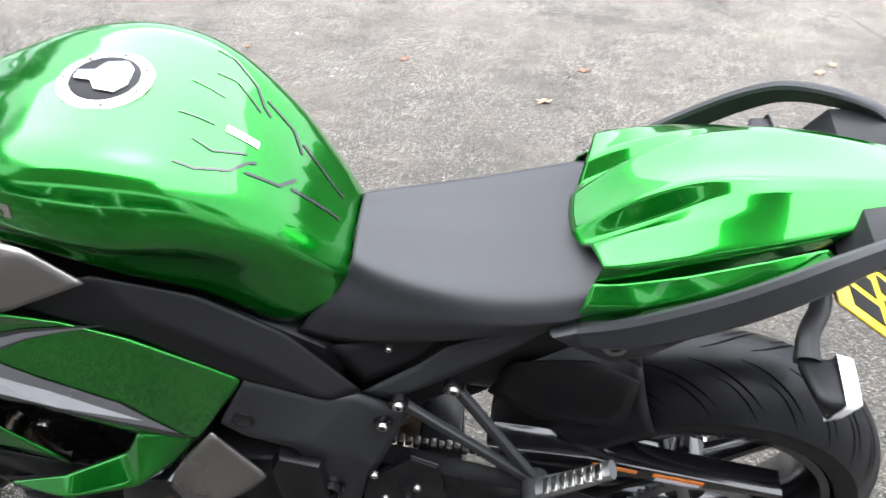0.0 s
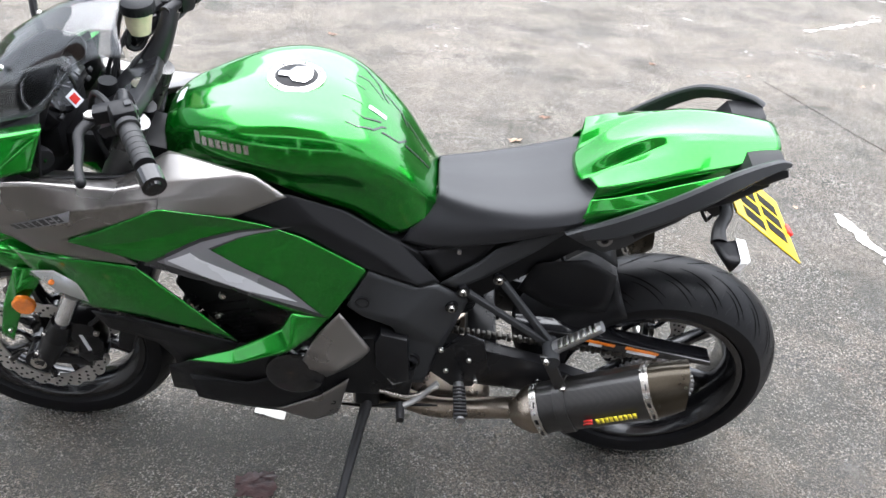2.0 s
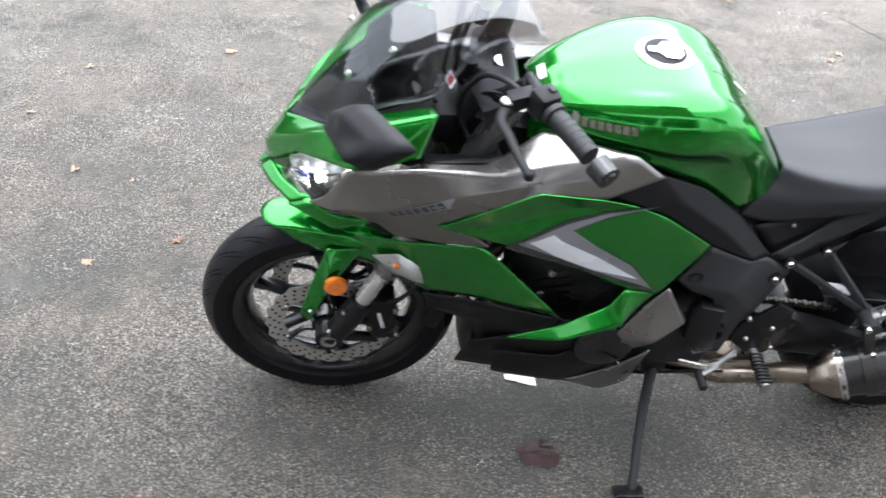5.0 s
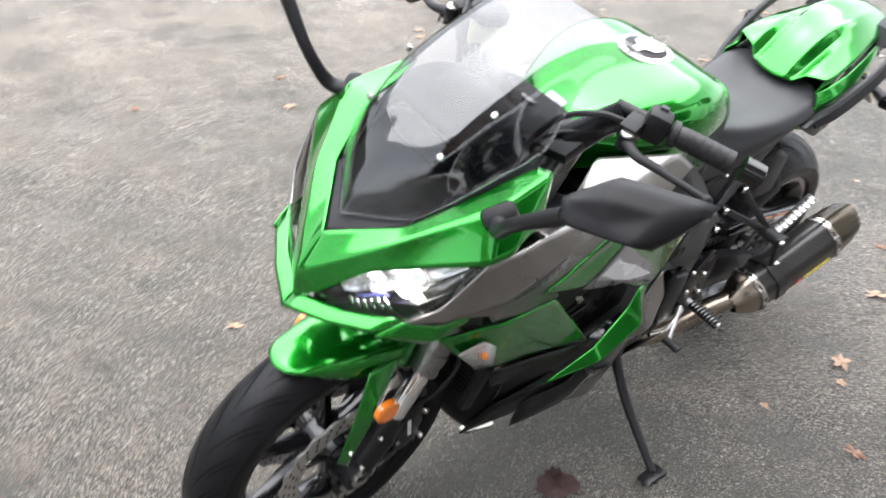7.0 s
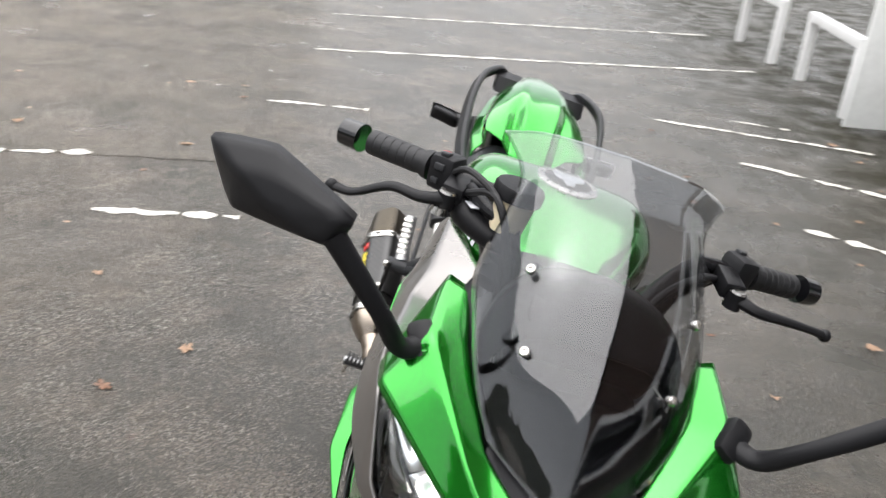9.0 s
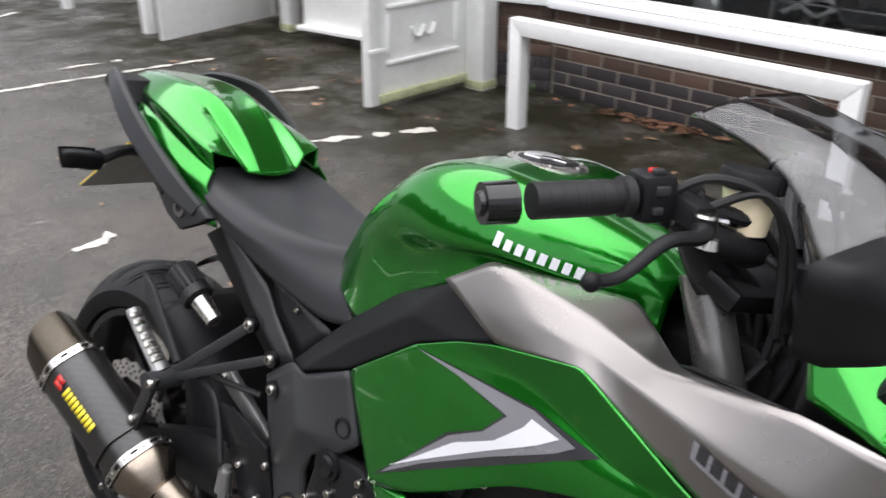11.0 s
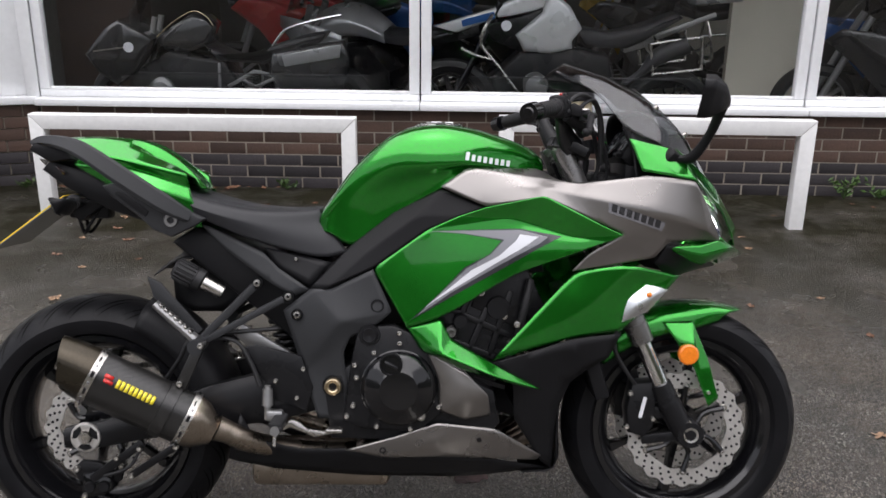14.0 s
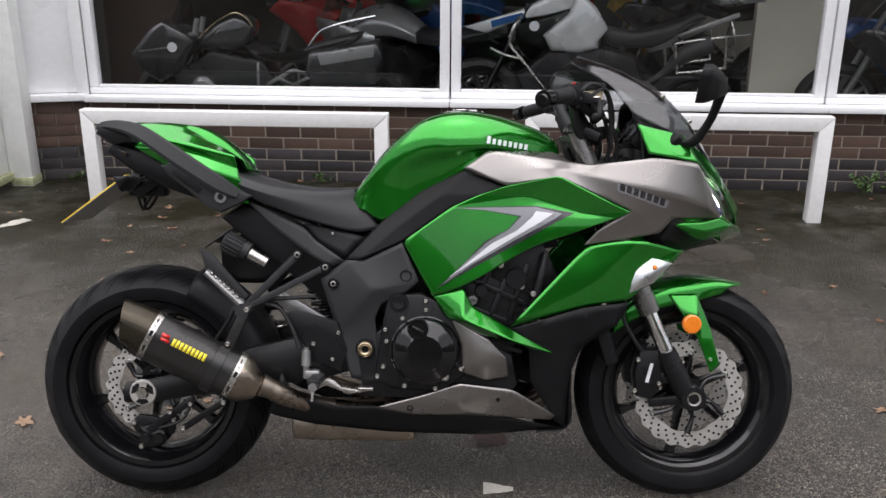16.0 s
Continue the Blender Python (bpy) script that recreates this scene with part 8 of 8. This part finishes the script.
    if rack:
        bm = bmesh.new()
        for s in (1, -1):
            y_ = 0.27 * s
            tube(bm, [(-0.45, y_, 0.62), (-0.92, y_, 0.66)], 0.011, 10)
            tube(bm, [(-0.92, y_, 0.66), (-0.95, y_, 0.98)], 0.011, 10)
            tube(bm, [(-0.95, y_, 0.98), (-0.48, y_, 0.92)], 0.011, 10)
            tube(bm, [(-0.48, y_, 0.92), (-0.45, y_, 0.62)], 0.011, 10)
            tube(bm, [(-0.60, 0.10 * s, 0.95), (-0.60, y_, 0.94)], 0.009, 8)
            tube(bm, [(-0.90, 0.06 * s, 1.02), (-0.90, y_, 0.98)], 0.009, 8)
            tube(bm, [(0.55, 0.18 * s, 0.50), (0.45, 0.26 * s, 0.78), (0.20, 0.24 * s, 0.60), (0.10, 0.20 * s, 0.40)], 0.012, 10)
        part("pannier_rack", bm, STEEL, ob, "bare steel pannier rack and crash bars")
    bm = cyl(bmesh.new(), (0, 0.12, 0.28), (-0.03, 0.30, 0.035), 0.012, None, 10)
    part("side_stand", bm, FRAME, ob)
    return ob


P_WHITE, P_BLUE, P_RED = paint("pearl_white_paint", (0.62, 0.63, 0.64)), paint("deep_blue_paint", (0.03, 0.10, 0.30)), paint("red_paint", (0.45, 0.02, 0.02))
P_PALE = paint("pale_silver_paint", (0.58, 0.59, 0.60), 0.3, 0.4)
P_DARK, P_SILV, P_GOLD = paint("charcoal_paint", (0.022, 0.023, 0.025)), paint("silver_paint", (0.36, 0.37, 0.38), 0.3, 0.7), paint("yellow_paint", (0.55, 0.36, 0.05))


def showroom_wheel(ob, x, y, z, r, w):
    bm = lathe(bmesh.new(), [(r - 0.09, -w * 0.8), (r - 0.05, -w), (r - 0.012, -w * 0.6), (r, 0), (r - 0.012, w * 0.6), (r - 0.05, w), (r - 0.09, w * 0.8)], (x, y, z), 56)
    wh = part("wheel", bm, RUBBER, ob)
    bm = lathe(bmesh.new(), [(r - 0.105, -w * 0.8), (r - 0.088, -w * 0.8), (r - 0.088, w * 0.8), (r - 0.105, w * 0.8)], (x, y, z), 56, closed=True)
    for k in range(10):
        a = 2 * math.pi * (k + 0.5 * (k % 2)) / 10
        bar(bm, (x, y, z), (x + (r - 0.1) * math.cos(a), y, z + (r - 0.1) * math.sin(a)), 0.014, 0.014)
    part("rim", bm, GLOSS, wh)


def outline_part(name, ob, outline, y0, y1, material, label="", bevel=0.03):
    """A moulded body part: an outline with depth and well rounded edges."""
    return part(name, prism(bmesh.new(), outline, y0, y1, bevel), material, ob, label, smooth=60)


adv = thing("parked_motorcycle", WALL @ Matrix.Translation((0, 0, 0.02)), "tall silver and white adventure motorcycle with bare pannier racks", "motorcycle", "showroom motorcycles")
showroom_wheel(adv, 0.22, 0.98, 0.33, 0.335, 0.06)
showroom_wheel(adv, 1.74, 0.98, 0.31, 0.315, 0.085)
outline_part("tank", adv, [(0.84, 0.99), (0.662, 0.835), (0.72, 0.730), (0.90, 0.715), (1.050, 0.750), (1.045, 0.80), (1.110, 0.885), (1.02, 1.03), (0.893, 1.13), (0.86, 1.06)], 0.82, 1.14, P_PALE, "pale silver tank cover", 0.035)
outline_part("beak", adv, [(0.110, 0.880), (0.511, 1.005), (0.714, 1.10), (0.90, 1.16), (0.86, 1.01), (0.66, 0.96), (0.52, 0.94), (0.265, 0.840)], 0.90, 1.06, P_WHITE, "white beak and nose panel", 0.02)
part("beak_stripe", bar(bmesh.new(), (0.30, 0.898, 0.905), (0.52, 0.898, 0.965), 0.004, 0.045, 0.0), P_BLUE, adv, "blue stripe along the beak")
part("tank_roundel", cyl(bmesh.new(), (0.60, 0.888, 0.895), (0.60, 0.880, 0.895), 0.035, None, 24), WHITE, adv, "round white and blue badge")
outline_part("tank_core", adv, [(0.45, 0.90), (0.70, 0.96), (0.86, 1.02), (1.10, 0.92), (1.08, 0.74), (0.70, 0.72), (0.50, 0.80)], 0.89, 1.07, FRAME, "", 0.02)
outline_part("seat", adv, [(1.06, 0.885), (1.14, 0.76), (1.414, 0.755), (1.52, 0.80), (1.78, 0.96), (1.74, 0.99), (1.50, 0.90), (1.30, 0.855), (1.14, 0.885)], 0.84, 1.12, VINYL, "black stepped seat", 0.03)
outline_part("engine", adv, [(0.58, 0.28), (1.18, 0.28), (1.36, 0.50), (1.30, 0.70), (1.06, 0.76), (0.70, 0.73), (0.50, 0.55)], 0.86, 1.10, FRAME, "", 0.03)
for y_ in (0.72, 1.24):
    bm = lathe(bmesh.new(), [(0.0, -0.06), (0.07, -0.05), (0.085, 0.0), (0.080, 0.09)], (0.80, y_, 0.52), 32)
    part("cylinder", bm, ALLOY, adv, "finned alloy cylinder")
    bm = tube(bmesh.new(), [(0.50, y_ + 0.06, 0.97), (0.455, y_, 0.90), (0.430, y_, 0.79), (0.50, y_, 0.70), (0.575, y_, 0.61), (0.74, y_ + 0.02, 0.40)], 0.012, 10)
    tube(bm, [(0.300, y_ + 0.05, 0.755), (0.40, y_, 0.715), (0.50, y_, 0.69)], 0.010, 10)
    part("crash_bar", bm, STEEL, adv, "bare steel crash bar")
for y_ in (0.74, 1.22):
    bm = tube(bmesh.new(), [(1.553, y_, 0.80), (1.70, y_, 0.825), (1.865, y_, 0.845), (1.888, y_, 0.83), (1.896, y_, 0.66), (1.88, y_, 0.640), (1.60, y_, 0.605), (1.580, y_, 0.62), (1.555, y_, 0.78), (1.553, y_, 0.80)], 0.010, 10, 5)
    tube(bm, [(1.888, y_, 0.70), (1.97, y_ + 0.05, 0.695), (2.0, 0.96, 0.80), (1.97, 0.98, 0.93)], 0.009, 8)
    tube(bm, [(1.60, y_, 0.81), (1.58, 0.98, 0.86)], 0.009, 8)
    part("pannier_rack", bm, STEEL, adv, "bare steel pannier rack")
bm = bar(bmesh.new(), (1.416, 0.90, 0.765), (2.002, 0.90, 0.985), 0.02, 0.030)
bar(bm, (1.511, 1.06, 0.75), (1.987, 1.06, 0.95), 0.02, 0.030)
bar(bm, (1.40, 0.98, 0.745), (1.56, 0.98, 0.79), 0.16, 0.05)
part("rear_frame", bm, ALLOY, adv, "silver tubular rear frame")
outline_part("rear_box", adv, [(1.85, 1.045), (2.16, 1.070), (2.17, 1.26), (1.80, 1.26)], 0.84, 1.12, P_SILV, "silver top box", 0.03)
bm = tube(bmesh.new(), [(1.30, 0.80, 0.45), (1.50, 0.78, 0.60), (1.62, 0.77, 0.72), (1.80, 0.76, 0.80)], [0.022, 0.024, 0.060, 0.062], 24, 5)
part("silencer", bm, GREYP, adv, "dark grey silencer")
for y_ in (0.92, 1.04):
    part("fork_leg", tube(bmesh.new(), [(0.22, y_, 0.33), (0.48, y_, 0.86), (0.56, y_, 1.04)], 0.022, 12), GLOSS, adv)
part("swing_arm", bar(bmesh.new(), (1.25, 1.06, 0.42), (1.74, 1.06, 0.31), 0.05, 0.08), FRAME, adv)
part("side_stand", cyl(bmesh.new(), (1.05, 0.86, 0.28), (1.10, 0.72, 0.0), 0.012, None, 10), FRAME, adv)

tour = thing("parked_motorcycle", WALL @ Matrix.Translation((0, 0, 0.02)), "charcoal touring motorcycle with silver pannier lid behind the glass", "motorcycle", "showroom motorcycles")
showroom_wheel(tour, -2.02, 1.00, 0.31, 0.315, 0.06)
showroom_wheel(tour, -0.62, 1.00, 0.31, 0.315, 0.09)
outline_part("side_fairing", tour, [(-2.26, 0.68), (-2.10, 0.86), (-2.007, 0.915), (-1.88, 0.86), (-1.783, 0.785), (-1.83, 0.70), (-1.92, 0.56), (-2.05, 0.47), (-2.18, 0.56)], 0.76, 1.24, P_DARK, "charcoal side fairing", 0.04)
part("fairing_line", bar(bmesh.new(), (-2.183, 0.757, 0.705), (-1.96, 0.757, 0.735), 0.004, 0.010, 0.0), STEEL, tour)
part("tank_roundel", cyl(bmesh.new(), (-1.94, 0.762, 0.735), (-1.94, 0.754, 0.735), 0.034, None, 24), WHITE, tour, "round white and blue badge")
outline_part("tank", tour, [(-1.80, 0.77), (-1.66, 0.880), (-1.52, 0.955), (-1.44, 0.93), (-1.389, 0.875), (-1.42, 0.75), (-1.56, 0.69), (-1.74, 0.70)], 0.86, 1.14, P_DARK, "charcoal fuel tank", 0.04)
part("tank_edge", tube(bmesh.new(), [(-1.78, 0.862, 0.79), (-1.66, 0.862, 0.892), (-1.52, 0.862, 0.966), (-1.43, 0.862, 0.935), (-1.385, 0.862, 0.875)], 0.004, 8), BRASS, tour, "thin gold edge line")
outline_part("seat", tour, [(-1.46, 0.75), (-1.40, 0.72), (-1.269, 0.665), (-1.08, 0.655), (-1.01, 0.73), (-0.80, 0.80), (-0.62, 0.83), (-0.66, 0.77), (-0.90, 0.70), (-1.05, 0.62), (-1.36, 0.64)], 0.84, 1.16, VINYL, "black seat", 0.02)
part("grab_tube", tube(bmesh.new(), [(-0.99, 0.88, 0.74), (-0.92, 0.86, 0.83), (-0.85, 0.86, 0.872), (-0.70, 0.88, 0.915), (-0.52, 0.92, 0.95)], 0.010, 10), CHROME, tour, "bright chrome grab rail")
outline_part("pannier", tour, [(-0.97, 0.71), (-0.48, 0.80), (-0.44, 0.66), (-0.50, 0.47), (-0.92, 0.45), (-1.0, 0.58)], 0.72, 0.90, P_DARK, "charcoal pannier with a silver lid", 0.04)
outline_part("pannier_lid", tour, [(-0.90, 0.700), (-0.50, 0.775), (-0.51, 0.69), (-0.88, 0.625)], 0.708, 0.722, P_SILV, "silver pannier panel", 0.003)
outline_part("engine", tour, [(-2.02, 0.30), (-1.36, 0.28), (-1.22, 0.45), (-1.32, 0.64), (-1.70, 0.70), (-1.98, 0.55)], 0.84, 1.16, FRAME, "", 0.03)
bm = lathe(bmesh.new(), [(0.0, -0.05), (0.06, -0.045), (0.085, -0.02), (0.09, 0.05)], (-1.76, 0.83, 0.44), 40)
part("engine_cover", bm, ALLOY, tour, "round silver engine cover")
bm = bar(bmesh.new(), (-1.29, 0.80, 0.475), (-1.101, 0.80, 0.58), 0.02, 0.026)
bar(bm, (-1.101, 0.80, 0.58), (-0.947, 0.80, 0.545), 0.02, 0.022)
bar(bm, (-0.947, 0.80, 0.545), (-1.105, 0.80, 0.475), 0.02, 0.022)
bar(bm, (-1.105, 0.80, 0.475), (-1.20, 0.80, 0.53), 0.02, 0.020)
bar(bm, (-1.35, 0.82, 0.63), (-1.358, 0.82, 0.40), 0.02, 0.018)
part("footrest_plate", bm, ALLOY, tour, "open silver footrest bracket")
for y_ in (0.93, 1.07):
    part("fork_leg", tube(bmesh.new(), [(-2.02, y_, 0.31), (-1.86, y_, 0.70), (-1.80, y_, 0.92)], 0.022, 12), ALLOY, tour)
part("windscreen", surface([[(-2.02, 1.0, 0.90), (-1.98, 1.14, 0.90)], [(-1.92, 1.0, 1.08), (-1.88, 1.15, 1.06)], [(-1.80, 1.0, 1.24), (-1.78, 1.12, 1.20)]], 4, 4), SCREEN, tour, solid=0.003)
part("side_stand", cyl(bmesh.new(), (-1.45, 0.86, 0.30), (-1.42, 0.70, 0.0), 0.012, None, 10), FRAME, tour)

for x0, x1 in ((-1.70, -0.26), (0.37, 1.58)):
    rail = part("display_screen", box(bmesh.new(), ((x0 + x1) / 2, 0.22, 0.34), (x1 - x0, 0.006, 0.64)), PANE)
    rail.matrix_world = WALL
    tagged(rail, "low clear acrylic screen standing behind the shop glass", "display screen", "display screens")
    part("edge_trim", box(bmesh.new(), ((x0 + x1) / 2, 0.22, 0.664), (x1 - x0, 0.010, 0.006)), GREYP, rail)
bn = part("banner", box(bmesh.new(), (-1.40, 2.5, 1.10), (0.15, 0.004, 0.50), None, 0.001), YELLOW)
bn.matrix_world = WALL
tagged(bn, "yellow hanging banner with dark bars deep in the showroom", "banner")
for z_ in (0.93, 1.02):
    part("banner_mark", box(bmesh.new(), (-1.385, 2.496, z_), (0.07, 0.003, 0.05)), P_DARK, bn)
part("banner_cord", cyl(bmesh.new(), (-1.40, 2.5, 1.35), (-1.40, 2.5, 2.44), 0.003, None, 6), GREYP, bn)
show_bike(-0.35, 1.55, 150, P_SILV, P_DARK, "silver and black sports motorcycle parked behind the showroom glass")
show_bike(-0.95, 2.55, 200, P_RED, P_DARK, "red motorcycle deeper in the showroom", False, 0.10)
show_bike(0.25, 2.75, 160, P_BLUE, P_RED, "blue and red motorcycle deeper in the showroom", False, 0.08)
show_bike(2.0, 2.6, 190, P_DARK, P_GOLD, "dark motorcycle with yellow details deeper in the showroom", True, 0.10)
show_bike(3.6, 1.3, 175, P_DARK, P_BLUE, "dark motorcycle parked beyond the next window")
bm = box(bmesh.new(), (0, 0, 0.40), (1.1, 0.5, 0.76), None, 0.02)
box(bm, (0, 0, 0.80), (1.2, 0.6, 0.04), None, 0.008)
desk = tagged(part("counter", bm, ROOMW), "plain beige sales counter in the showroom", "counter")
desk.matrix_world = WALL @ Matrix.Translation((2.9, 4.6, 0))

# ---- leaves, weeds and grit ----
LEAF = mat("fallen_leaf", (0.15, 0.075, 0.042), 0.6, 0, 0, grain=120, vary=0.4, stain=30)
LEAF2 = mat("pale_fallen_leaf", (0.24, 0.15, 0.09), 0.55, 0, 0, grain=120, vary=0.35, stain=30)
WEED = mat("weed_green", (0.05, 0.10, 0.02), 0.5, 0, 0, grain=60, vary=0.3, stain=20)


def leaf_mesh(r, lobes, seed):
    """A curled lobed leaf."""
    g = random.Random(seed)
    bm = bmesh.new()
    c = bm.verts.new((0, 0, 0.006))
    ring = []
    n = lobes * 4
    for k in range(n):
        a = 2 * math.pi * k / n
        q = r * (0.62 + 0.38 * math.cos(a * lobes / 1.0) * 0.6 + g.uniform(-0.12, 0.12)) * (1.0 if abs(a - math.pi) > 0.3 else 0.6)
        ring.append(bm.verts.new((q * math.cos(a) * 1.25, q * math.sin(a) * 0.8, 0.004 + g.uniform(0, 0.010))))
    for k in range(n):
        bm.faces.new((c, ring[k], ring[(k + 1) % n]))
    return bm


g_ = random.Random(21)
kinds = [leaf_mesh(0.032, 5, 1), leaf_mesh(0.024, 3, 2), leaf_mesh(0.040, 5, 3)]
srcs = [part("fallen_leaf", kinds[0], LEAF, smooth=70), part("fallen_leaf", kinds[1], LEAF2, smooth=70), part("fallen_leaf", kinds[2], LEAF2, smooth=70)]
for o in srcs:
    tagged(o, "wet brown fallen leaf lying on the tarmac", "leaf", "fallen leaves")
spots = [(-0.84, 0.46, 2), (-0.9, 0.62, 0), (-0.62, 0.78, 1), (-1.5, 1.63, 2), (1.83, 1.23, 0), (-1.3, 0.35, 2), (-1.45, 1.02, 0), (-1.05, 1.15, 1), (-2.6, 0.9, 1), (-1.9, 1.4, 0)]
for k in range(150):
    spots.append((g_.uniform(-4.5, 3.2), g_.uniform(-3.6, 2.9) if k % 3 else g_.uniform(2.4, 3.2), g_.randrange(3)))
for k, (x, y, q) in enumerate(spots):
    if -1.1 < x < 1.1 and -0.25 < y < 0.4:
        continue
    m = Matrix.Translation((x, y, 0.0)) @ Matrix.Rotation(g_.uniform(0, 6.28), 4, "Z") @ Matrix.Scale(g_.uniform(0.55, 1.1), 4)
    o = srcs[q] if k < 3 and False else srcs[q].copy()
    if o.name not in scene.collection.objects:
        scene.collection.objects.link(o)
    o.matrix_basis = m
srcs[0].matrix_basis = Matrix.Translation((-1.7, 2.2, 0))
srcs[1].matrix_basis = Matrix.Translation((0.9, 1.9, 0))
srcs[2].matrix_basis = Matrix.Translation((-3.0, 0.4, 0))

bm = bmesh.new()
for k in range(160):
    x, y = g_.gauss(-1.45, 0.22), 3.28 + abs(g_.gauss(0, 0.05)) * -1 + 0.17
    r = g_.uniform(0.010, 0.026)
    a = g_.uniform(0, 6.28)
    c = Vector((x, y, g_.uniform(0.004, 0.03)))
    d = Vector((math.cos(a), math.sin(a), g_.uniform(-0.3, 0.3)))
    e = Vector((-math.sin(a), math.cos(a), g_.uniform(-0.3, 0.3)))
    bm.faces.new([bm.verts.new(c + d * r * 1.4), bm.verts.new(c + e * r * 0.7), bm.verts.new(c - d * r * 1.2), bm.verts.new(c - e * r * 0.7)])
tagged(part("leaf_litter", bm, LEAF), "drift of dead leaves against the brick wall", "leaves", kind="stuff")


def weed(x, y, n, h, seed):
    g = random.Random(seed)
    ob = thing("weed", Matrix.Translation((x, y, 0)), "small green weed growing at the foot of the wall", "plant", "weeds")
    bm = bmesh.new()
    st = bmesh.new()
    for k in range(n):
        a = g.uniform(0, 6.28)
        tip = Vector((math.cos(a) * h * g.uniform(0.3, 1.1), math.sin(a) * h * 0.35 * g.uniform(0.3, 1) - 0.02, h * g.uniform(0.3, 1.0)))
        tube(st, [(0, 0, 0), tip * 0.5 + Vector((0, 0, h * 0.15)), tip], 0.0018, 5, 3)
        for q in range(4):
            p = tip * g.uniform(0.45, 1.05) + Vector((g.uniform(-1, 1), g.uniform(-1, 1), g.uniform(-0.5, 1))) * 0.014
            u = Vector((g.uniform(-1, 1), g.uniform(-1, 1), g.uniform(-0.2, 0.8))).normalized() * g.uniform(0.012, 0.026)
            v = u.cross(Vector((g.uniform(-1, 1), g.uniform(-1, 1), 1))).normalized() * u.length * 0.4
            bm.faces.new([bm.verts.new(p - u), bm.verts.new(p + v), bm.verts.new(p + u * 1.2), bm.verts.new(p - v)])
    part("stems", st, WEED, ob)
    part("leaves", bm, WEED, ob)
    return ob


weed(2.62, 3.22, 16, 0.16, 3)
weed(2.85, 3.24, 10, 0.12, 4)
weed(-0.75, 3.41, 8, 0.07, 5)
weed(-2.35, 3.45, 7, 0.08, 6)


# ---- bricks of the dwarf wall, each a piece of its own ----
bm = box(bmesh.new(), (0, 0, 0), (0.2145, 0.022, 0.0645), None, 0.0022)
brick_src = part("brick", bm, BRICK, wall_south)
bm = box(bmesh.new(), (0, 0, 0), (0.2145, 0.022, 0.0645), None, 0.0022)
blue_src = part("brick", bm, BLUEB, wall_south)
gb = random.Random(11)
first = {"b": brick_src, "u": blue_src}
used = set()


def lay_brick(kind, parent, x, z, cut=1.0):
    src = first[kind]
    if kind not in used and parent is wall_south and cut == 1.0:
        used.add(kind)
        o = src
    else:
        o = new("brick", src.data)
        o.parent = parent
    o.location = (x, 0.0185 + gb.uniform(-0.0018, 0.0018), z)
    o.scale = (cut, 1, 1)
    o.rotation_euler = (0, radians(gb.uniform(-0.25, 0.25)), radians(gb.uniform(-0.2, 0.2)))


def course(parent, kind, x0, x1, z, shift):
    """One row of bricks from x0 to x1, cut at both ends."""
    x = x0 - shift
    while x < x1 - 0.02:
        a, b = max(x, x0), min(x + 0.2145, x1)
        if b - a > 0.035:
            lay_brick(kind, parent, (a + b) / 2, z, (b - a) / 0.2145)
        x += 0.2245


for c in range(7):
    z = 0.030 + c * 0.0715
    kind = "u" if c < 3 else "b"
    shift = 0.1125 if c % 2 else 0.0
    course(wall_south, kind, -2.232, 4.25, z, shift)
    course(wall_return, kind, -0.712, -0.006, z, shift + 0.05)
